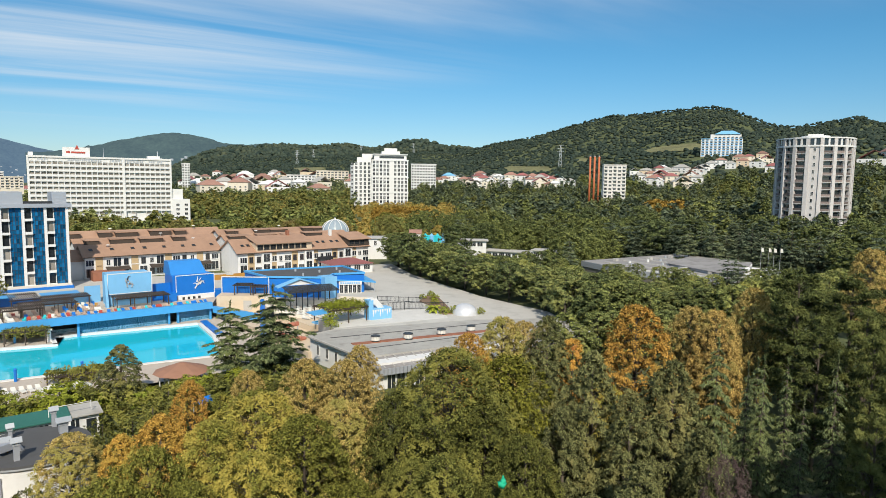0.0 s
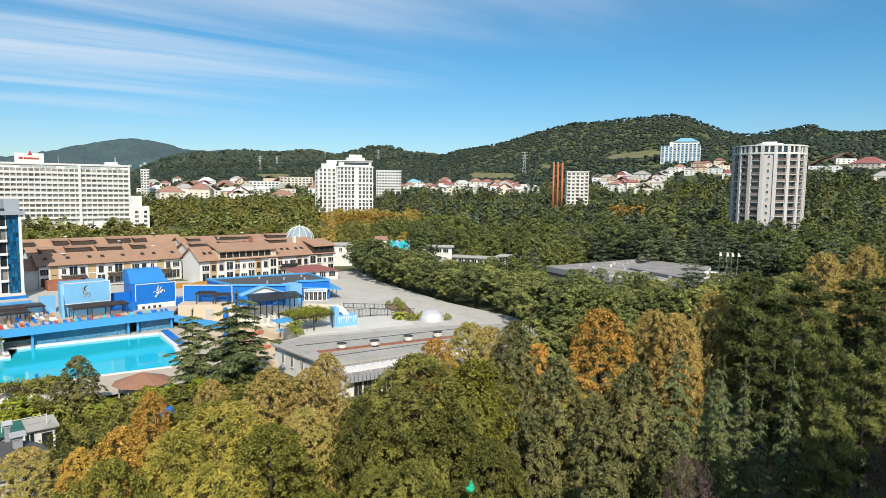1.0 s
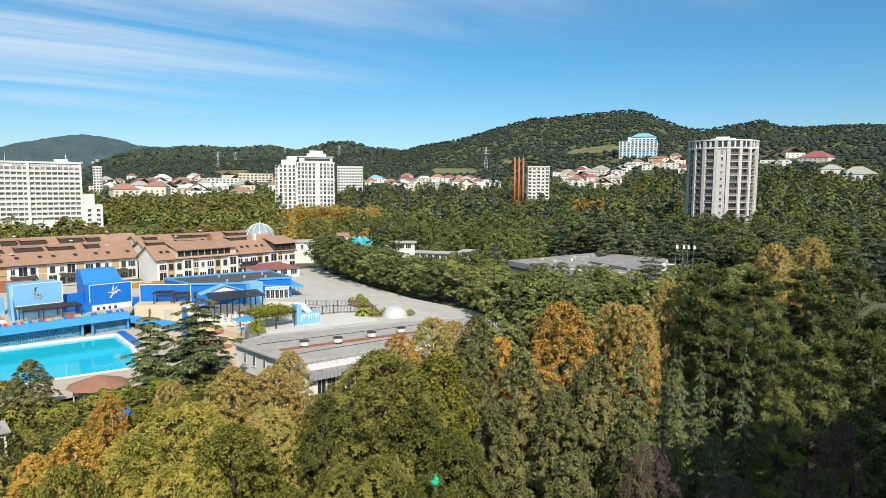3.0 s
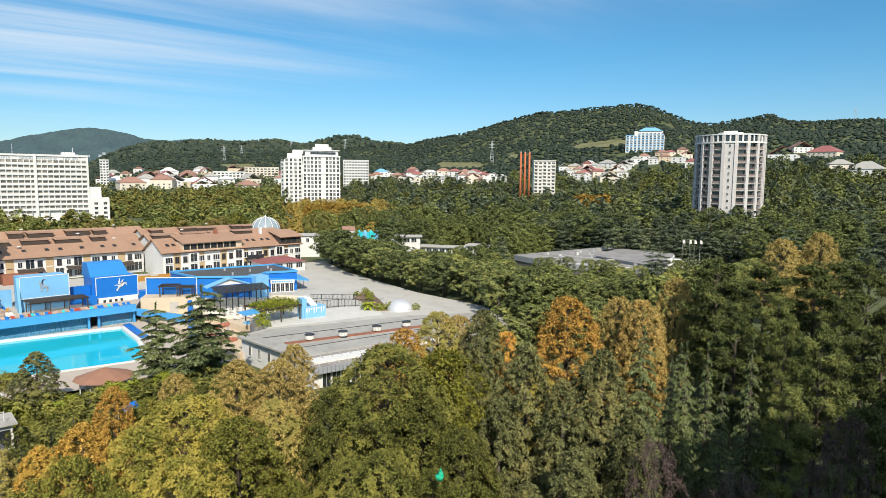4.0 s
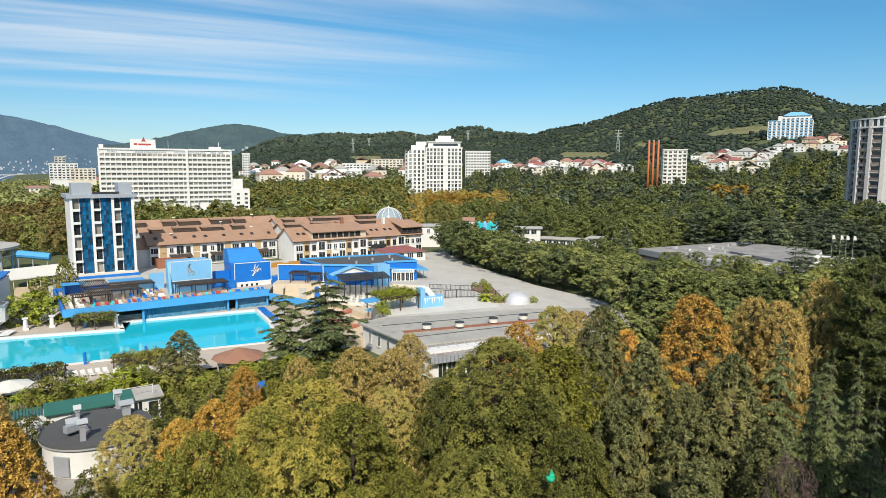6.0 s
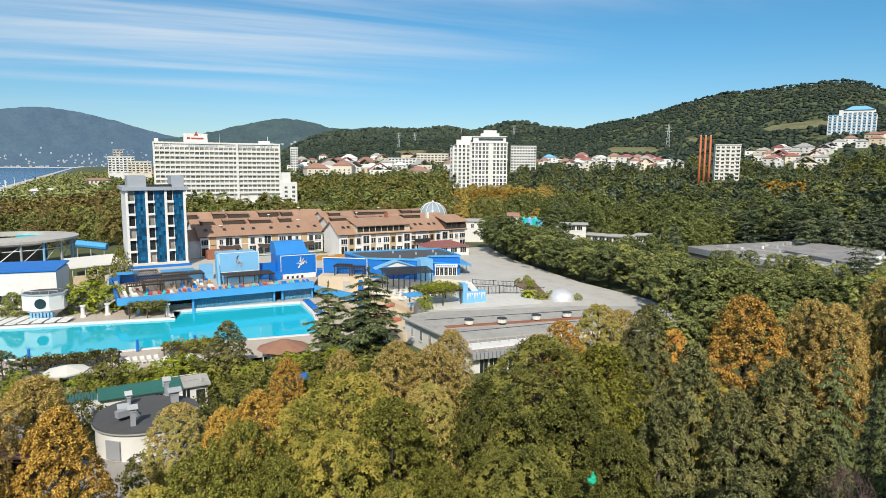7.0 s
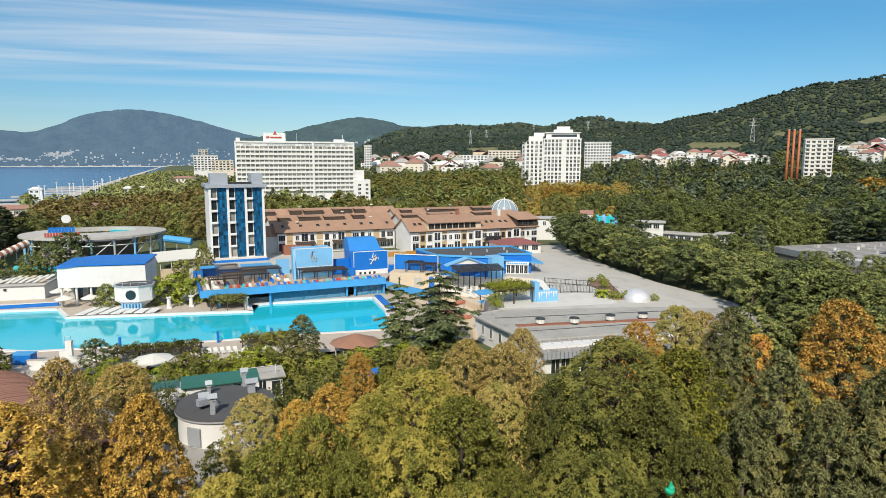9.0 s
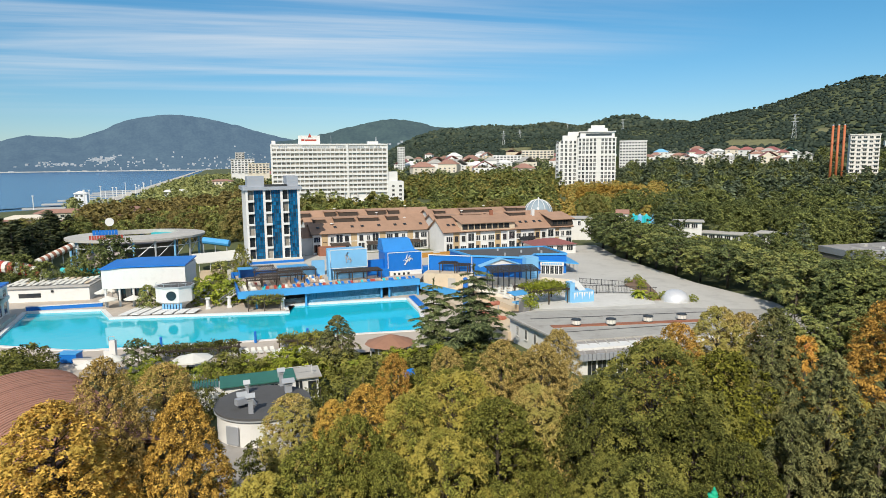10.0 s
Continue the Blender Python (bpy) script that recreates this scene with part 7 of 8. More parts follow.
t = thing("white_corner_house", -36.4, 139.4, 0, "white two-storey house at the pool corner", "house", rz=88)
part("wall", Shape().box(0, 0, -0.5, 15.5, 9, 6.9), WHITE, t)
part("roof_band", Shape().box(-0.3, -0.3, 6.9, 15.8, 9.3, 7.3), BLUE, t)
for i in range(4):
    window(t, W_WIDE, 2.4 + 3.6 * i, 0, 4.6), window(t, W_DOOR, 2.4 + 3.6 * i, 0, 1.2)
    part("air_conditioner", Shape().box(3.9 + 3.6 * i, -0.5, 4.0, 4.8, 0, 4.7), WHITE, t)
part("plinth", Shape().box(-0.3, -1.8, -0.5, 13.0, 0, 1.0), CONCRETE, t)
t = thing("blue_deck_wall", -34, 159.6, 0, "low dark blue painted wall at the pool's end", "wall", rz=-6)
part("wall", Shape().box(0, 0, 0, 15, 0.5, 0.8), BLUE, t), part("cap", Shape().box(-0.05, -0.05, 0.8, 15.05, 0.55, 0.92), WHITE, t)
# pier sheds, masts and roofs by the shore
g = random.Random(12)
for i in range(26):
    y = 440 + 20 * i
    x = shore_x(y) + g.uniform(-6, 30)
    t = thing("beach_mast", x, y, max(land(x, y), SEA), "pale mast of the beach lights by the shore", "mast", "beach masts")
    h = g.uniform(9, 15)
    part("pole", Shape().rod((0, 0, -1), (0, 0, h), 0.45, 0.3, n=5), WHITE, t), part("head", Shape().box(-0.9, -0.4, h, 0.9, 0.4, h + 0.5), WHITE, t)
for az, r, w, d, h, mat in ((-9.5, 440, 26, 10, 4, TERRACOTTA), (-11.8, 380, 22, 12, 5, CREAM), (-6.0, 350, 24, 12, 6, TERRACOTTA), (-4.6, 372, 14, 9, 8, TERRACOTTA), (-8.1, 640, 10, 6, 9, WHITE), (-12.8, 350, 18, 10, 5, TERRACOTTA), (-8.5, 352, 12, 9, 5, TERRACOTTA), (-13.6, 300, 14, 9, 5, CREAM), (2.2, 760, 26, 14, 9, TERRACOTTA), (-1.2, 700, 24, 6, 4, WHITE)):
    x, y = at_az(az, r)
    b = max(land(x, y), SEA + 1)
    t = thing("shore_house", x, y, b, "low pale house with a red tiled roof near the shore", "house", "shore houses", g.uniform(-20, 20))
    part("wall", Shape().box(-w / 2, 0, -4, w / 2, d, h), WHITE if mat is WHITE else CREAM, t)
    part("roof", Shape().hip(-w / 2, 0, w / 2, d, h, 2.2, 0.8), mat, t)
    for i in range(int(w / 4)):
        window(t, W_WIDE, -w / 2 + 2 + 4 * i, 0, h - 2.6)
setting("ground_beach", Shape().add([(shore_x(y) + o, y, SEA + 0.3 + 0.05 * (o + 7)) for y in range(380, 4300, 140) for o in (-7, 9)], [(2 * i, 2 * i + 1, 2 * i + 3, 2 * i + 2) for i in range(27)]), material("pebble_beach", (0.5, 0.47, 0.42), 0.95, vary=0.2, scale=0.2), "pale pebble beach along the shore", "beach")
for k in range(9):
    y = 470 + 60 * k
    x = shore_x(y)
    setting("pier", Shape().box(x - 46, y, SEA - 2, x + 6, y + 5, SEA + 1.2), CONCRETE, "short concrete groyne running into the sea", "pier")

# ---- large flat complex with flagpoles among the park trees ----
t = thing("flat_grey_complex", 0, 0, 0, "wide flat grey concrete complex with roof boxes", "building")
BIG = [(158, 109), (163, 80), (202, 92.5), (209, 124), (164.5, 130)]
part("wall", Shape().prism([(x * 0.99 + 1.8, y * 0.99 + 1) for x, y in BIG], 1, 6.4), material("dark_facade_panels", (0.17, 0.155, 0.145), 0.8, vary=0.15), t)
part("fascia", Shape().prism(BIG, 5.2, 6.9), GREY_METAL, t, "grey fascia band round the flat roof")
part("roof", Shape().prism([(x * 0.97 + 5.3, y * 0.97 + 3.2) for x, y in BIG], 6.9, 7.0), WORN_BITUMEN, t)
part("roof_kerb", Shape().prism([(x * 0.985 + 2.6, y * 0.985 + 1.6) for x, y in BIG], 6.9, 6.96), GREY_ROOF, t)
part("upper_storey", Shape().prism([(168, 86.5), (176, 82.8), (199, 92), (201, 112), (176, 106)], 7.0, 7.8), GREY_METAL, t)
for (ax, ay), (bx, by) in zip([(158.3, 109), (163.2, 80.3), (201.6, 92.6)], [(163.2, 80.3), (201.6, 92.6), (208.6, 123.6)]):
    part("roof_parapet", Shape().rod((ax, ay, 7.05), (bx, by, 7.05), 0.32, n=4), WHITE, t, "pale parapet capping")
for k in range(9):
    part("roof_vent", Shape().tube(166 + 4.3 * k, 112 + 5 * math.sin(2.3 * k), 7.0, 7.9, 0.4, 0.35, 8), WHITE if k % 2 else STEEL, t)
part("upper_roof", Shape().prism([(167.4, 86.3), (176, 82.2), (199.6, 91.6), (201.7, 112.6), (175.5, 106.6)], 7.8, 7.95), WORN_BITUMEN, t)
for x, y, w in ((166, 112, 1.4), (170, 97, 2), (185, 118, 1.6), (196, 117, 1.2), (172, 122, 1.2), (168, 88, 1.0), (180, 92, 1.2)):
    part("roof_box", Shape().box(x, y, 7, x + w, y + w, 7.8), CONCRETE, t)
for k in range(5):
    part("roof_kerb", Shape().slab([(166 + 8 * k, 84 + 2.2 * k, 7.25), (166.5 + 8 * k, 84 + 2.2 * k, 7.25), (166.5 + 8.3 * k, 122 - 0.5 * k, 7.25), (166 + 8.3 * k, 122 - 0.5 * k, 7.25)], 0.25), CONCRETE, t)
o = thing("roof_ball", 182, 85, 7.2, "small white dome on the flat roof", "dome")
part("ball", Shape().dome(0, 0, 0.3, 1.2, 1.2, 14, 5), WHITE, o, smooth=True), part("base", Shape().tube(0, 0, -0.4, 0.3, 1.0, 1.0, 12), CONCRETE, o)
t = thing("white_entrance_wing", 184, 78, 3.5, "white entrance wing of the grey complex", "building", rz=12)
part("wall", Shape().box(0, 0.8, -2, 22, 12, 1.6), GLASS_DARK, t)
part("roof", Shape().box(-1, -1, 1.6, 23, 13, 2.4), WHITE, t)
for i in range(6):
    part("column", Shape().box(1 + 4 * i, -0.4, -1, 1.5 + 4 * i, 0.2, 1.6), WHITE, t)
for az in (65.98, 66.52, 66.9, 67.35):
    x, y = at_az(az, 222)
    z = land(x, y)
    top = 31 + 222 * math.tan(radians(-4.7))
    t = thing("flagpole", x, y, z, "white flagpole with a small pale flag", "flagpole", "flagpoles of the complex")
    part("pole", Shape().rod((0, 0, 0), (0, 0, top - z), 0.045, 0.03), STEEL, t)
    part("flag", Shape().slab([(0, 0, top - z - 0.2), (0.9, -0.3, top - z - 0.5), (1.6, -0.2, top - z - 1.6), (0, 0, top - z - 1.5)], 0.05), CANVAS, t)

# small cafe pavilions in the trees
for x, y, w, d, h, rz in ((160.5, 186, 7, 6, 4.4, -40), (166, 177, 26, 6, 2.8, -62), (158, 190, 12, 8, 3.2, -40), (172, 158, 16, 6, 4.2, -62), (158.5, 181.5, 9, 6, 6.6, -41)):
    t = thing("cafe_pavilion", x, y, UP - 1, "low white cafe pavilion among park trees", "pavilion", "park pavilions", rz)
    part("wall", Shape().box(0, 0, -2, w, d, h), WHITE, t)
    part("roof", Shape().box(-0.8, -0.8, h, w + 0.8, d + 0.8, h + 0.35), CONCRETE, t)
    for i in range(int(w / 2.6)):
        piece("window", W_WIDE, t, 1.4 + 2.6 * i, 0, h - 2.0)
x, y = at_az(38.6, 262)
t = thing("inflatable_castle", x, y, land(x, y), "turquoise inflatable castle with pale turrets", "inflatable castle", rz=-38)
part("body", Shape().box(-4.2, 0, 0, 4.2, 5, 31 - 262 * 0.082 - land(x, y)), TURQUOISE, t)
hh = 31 - 262 * 0.0875 - land(x, y)
for i, sx in enumerate((-3.6, -1.2, 1.2, 3.6)):
    part("turret", Shape().tube(sx, 0.3, hh - 2, hh + 1.6, 0.9, 0.9, 12).tube(sx, 0.3, hh + 1.6, hh + 2.6, 0.9, 0.1, 12), SKYBLUE if i % 2 else TURQUOISE, t)
part("arch", Shape().box(-1.2, -0.1, hh - 4, 1.2, 0.1, hh - 1), DARK_METAL, t)
t = thing("park_cottage", *at_az(36.9, 250), 6.0, "small white park cottage with a red roof", "house", rz=-36)
part("wall", Shape().box(-2.2, 0, -3, 2.2, 5, 5.4), WHITE, t), part("roof", Shape().gable(-2.2, 0, 2.2, 5, 5.4, 1.2, 0.3), TERRACOTTA, t), piece("window", W_WIDE, t, 0, 0, 3.4)

# ---- village houses on the slope ----
HOUSE_MATS = (WHITE, CREAM, WHITE, TAN, WHITE)
placed = []


def village_house(az, el, w, h, roof, mat, floors=2, hipped=True, rz=0.0):
    x, y, r = spot(az, el)
    if r > 1700:
        return
    w, h = w * 1.15, h * 1.12
    placed.append((x, y, w * 0.6 + 6))
    t = thing("village_house", x, y, land(x, y), "pale village house with a pitched roof on the slope", "house", "village houses", -az + rz)
    d = w * 0.75
    part("wall", Shape().box(-w / 2, 0, -5, w / 2, d, h), mat, t)
    part("roof", (Shape().hip(-w / 2, 0, w / 2, d, h, w * 0.24, 0.7) if hipped else Shape().gable(-w / 2, 0, w / 2, d, h, w * 0.3, 0.6, 0.3, "y")), roof, t)
    n = max(2, int(w / 5.4))
    for j in range(floors):
        for i in range(n):
            piece("window", W_WIDE, t, -w / 2 + w * (i + 0.5) / n, 0, 1.2 + 3.1 * j)


g = random.Random(21)
# the row below the meadow: azimuth, elevation, width, roof
for az, el, w, rf, m in ((39.9, 0.25, 15, SKYBLUE, WHITE), (40.9, 0.1, 12, GREY_ROOF, WHITE), (42.6, 0.2, 15, RED_ROOF, CREAM), (43.4, -0.1, 13, TERRACOTTA, WHITE), (44.2, 0.2, 11, WHITE, WHITE),
                         (45.3, 0.35, 14, TERRACOTTA, CREAM), (46.2, 0.3, 13, RED_ROOF, WHITE), (46.9, 0.0, 11, TERRACOTTA, WHITE), (47.9, 0.2, 16, RED_ROOF, WHITE), (48.0, -0.3, 14, RED_ROOF, CREAM),
                         (49.4, 0.1, 12, GREEN_ROOF, WHITE), (50.4, -0.2, 11, GREY_ROOF, WHITE), (45.0, -0.2, 10, WHITE, WHITE), (41.7, -0.3, 12, TERRACOTTA, CREAM), (38.9, -0.2, 11, TERRACOTTA, WHITE),
                         (56.4, 0.4, 12, GREY_ROOF, WHITE), (57.6, 0.2, 13, RED_ROOF, CREAM), (58.5, 0.9, 12, GREY_ROOF, WHITE), (59.4, 1.1, 16, GREY_ROOF, WHITE), (60.3, 0.4, 15, TERRACOTTA, TAN), (60.9, 1.0, 13, GREY_ROOF, WHITE),
                         (58.0, 0.6, 11, WHITE, WHITE), (59.8, -0.2, 18, GREY_ROOF, CREAM), (56.9, 0.9, 10, GREY_ROOF, WHITE), (64.2, 1.7, 13, TERRACOTTA, TAN), (65.2, 1.6, 14, CREAM, WHITE), (66.0, 1.9, 13, RED_ROOF, CREAM), (63.3, 1.5, 10, GREY_ROOF, WHITE), (66.4, 1.2, 14, RED_ROOF, WHITE),
                         (73.0, 1.75, 27, RED_ROOF, WHITE), (75.6, 1.95, 30, RED_ROOF, CREAM), (74.4, 2.35, 22, TERRACOTTA, WHITE), (78.6, 0.5, 26, GREY_ROOF, WHITE), (77.0, 0.9, 18, GREY_ROOF, CREAM),
                         (61.9, 1.5, 12, GREY_ROOF, WHITE), (62.6, 1.75, 13, TERRACOTTA, WHITE), (63.9, 2.05, 15, TERRACOTTA, TAN), (64.7, 2.1, 12, RED_ROOF, CREAM), (65.6, 2.3, 14, TERRACOTTA, TAN), (57.2, 0.15, 12, TERRACOTTA, WHITE), (58.9, 0.35, 13, RED_ROOF, CREAM), (60.6, 0.75, 14, TERRACOTTA, WHITE), (55.9, 0.75, 11, GREY_ROOF, WHITE), (61.4, 1.15, 11, GREY_ROOF, WHITE)):
    village_house(az, el, w, 6.5, rf, m, hipped=g.random() < 0.6, rz=g.uniform(-25, 25))
for i in range(34):
    az, el = (g.uniform(36.8, 51), g.uniform(-0.5, 0.45)) if i < 24 else (g.uniform(55.8, 61), g.uniform(-0.1, 1.2))
    village_house(az, el, g.uniform(9, 14), g.choice([4.5, 6, 7]), g.choice([TERRACOTTA, RED_ROOF, GREY_ROOF, WHITE]), g.choice(HOUSE_MATS), hipped=g.random() < 0.6, rz=g.uniform(-30, 30))
# the town between the hotel and the stepped tower
for i in range(46):
    az = g.uniform(17.3, 32) if i < 34 else g.uniform(3.5, 6.4)
    el = g.uniform(-1.15, 0.45)
    w = g.uniform(11, 24)
    x, y, r = spot(az, el)
    village_house(az, el, w, g.choice([6, 6, 7, 9]), g.choice([TERRACOTTA, GREY_ROOF, WHITE, TERRACOTTA, RED_ROOF, GREY_ROOF]), g.choice(HOUSE_MATS), hipped=g.random() < 0.7, rz=g.uniform(-30, 30))
slab_block("town_block", 4.1, 900, 30, 16, 0.42, 6, 7, WHITE, "white town block near the shore")
slab_block("town_block", 3.9, 930, 12, 14, 0.95, 9, 3, CONCRETE, "slim grey town tower near the shore")
slab_block("town_block", 5.4, 860, 26, 14, 0.05, 4, 6, CREAM, "low cream town block near the shore")
slab_block("town_block", 17.6, 820, 9, 12, 1.35, 10, 3, WHITE, "slim white town tower behind the hotel")
slab_block("town_block", 26.9, 800, 34, 14, 0.55, 3, 8, WHITE, "low white town block below the hills")
slab_block("town_block", 29.6, 820, 40, 14, 0.95, 4, 9, CREAM, "cream town block below the hills")
# pylons on the slopes
for az, el, h in ((49.6, 1.6, 34), (26.6, 1.4, 34), (32.1, 2.5, 30), (36.7, 2.6, 30), (77.6, 4.7, 26), (28.0, 2.0, 24)):
    x, y, r = spot(az, el, 500, 2500)
    t = thing("power_pylon", x, y, land(x, y), "grey lattice power pylon on the wooded slope", "pylon", "power pylons", -az)
    lat = Shape()
    for sx in (-1, 1):
        lat.rod((sx * 3, 0, -1), (sx * 0.5, 0, h), 0.3, n=4)
    for k in range(6):
        a, b = k / 6, (k + 1) / 6
        lat.rod((-3 + 2.5 * a, 0, h * a), (3 - 2.5 * b, 0, h * b), 0.2, n=4), lat.rod((3 - 2.5 * a, 0, h * a), (-3 + 2.5 * b, 0, h * b), 0.2, n=4)
    part("lattice", lat, STEEL, t)
    for z in (0.7, 0.84, 0.97):
        part("cross_arm", Shape().rod((-5, 0, h * z), (5, 0, h * z), 0.25, n=4), STEEL, t)
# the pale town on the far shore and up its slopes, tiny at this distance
# pale walls with the bluish haze of the distance put into their colour
HAZE_TINTED_WALL = material("haze_tinted_walls", (0.4, 0.43, 0.47), 0.9, vary=0.25, scale=0.02)
g = random.Random(33)
far_town = Shape()
for az0, sa, k0, sk, count, w0, w1 in ((-9.6, 0.9, 0.27, 0.035, 46, 7, 24), (-6.6, 0.8, 0.36, 0.03, 40, 7, 26), (-4.6, 1.6, 0.2, 0.05, 26, 6, 16), (-5.0, 4.0, 0.02, 0.02, 60, 8, 34), (2.2, 2.0, 0.2, 0.1, 60, 6, 16), (4.4, 1.2, 0.3, 0.1, 26, 6, 15)):
    for i in range(count):
        az, k = g.gauss(az0, sa), abs(g.gauss(k0, sk))
        r = 4250 + 550 * k
        top = 31 + 4800 * math.tan(radians(mountain_el(az)))
        z = SEA + 1 + (top - SEA - 1) * k ** 1.25
        x, y = at_az(az, r - 10)
        w, h = g.uniform(w0, w1) * 0.8, g.choice([1.5, 2, 2.5, 3, 3.5, 7])
        c, q = math.cos(radians(az)), math.sin(radians(az))
        far_town.prism([(x - c * w / 2, y + q * w / 2), (x + c * w / 2, y - q * w / 2), (x + c * w / 2 + q * 12, y - q * w / 2 + c * 12), (x - c * w / 2 + q * 12, y + q * w / 2 + c * 12)], z - 12, z + h)
tagged(new("far_shore_town", far_town.mesh("far_shore_town", HAZE_TINTED_WALL)), "tiny pale buildings scattered along the far shore", "town", kind="stuff")
far_town = Shape()
for i in range(46):
    az, k = g.choice([g.gauss(19.6, 0.5), g.gauss(16.5, 1.2), g.gauss(9.5, 1.4)]), abs(g.gauss(0.45, 0.12))
    r = 2900 + 800 * k
    top = 31 + 3700 * math.tan(radians(1.7 + 2.1 * bump_at(az, 17.2, 6.6 if az < 17.2 else 5.5)))
    x, y = at_az(az, r - 12)
    z, w = SEA + 1 + (top - SEA - 1) * k ** 1.25, g.uniform(6, 20)
    far_town.box(x - w / 2, y, z - 12, x + w / 2, y + 12, z + g.uniform(2, 5))
tagged(new("far_slope_houses", far_town.mesh("far_slope_houses", HAZE_TINTED_WALL)), "tiny pale houses on the far wooded slope", "town", kind="stuff")

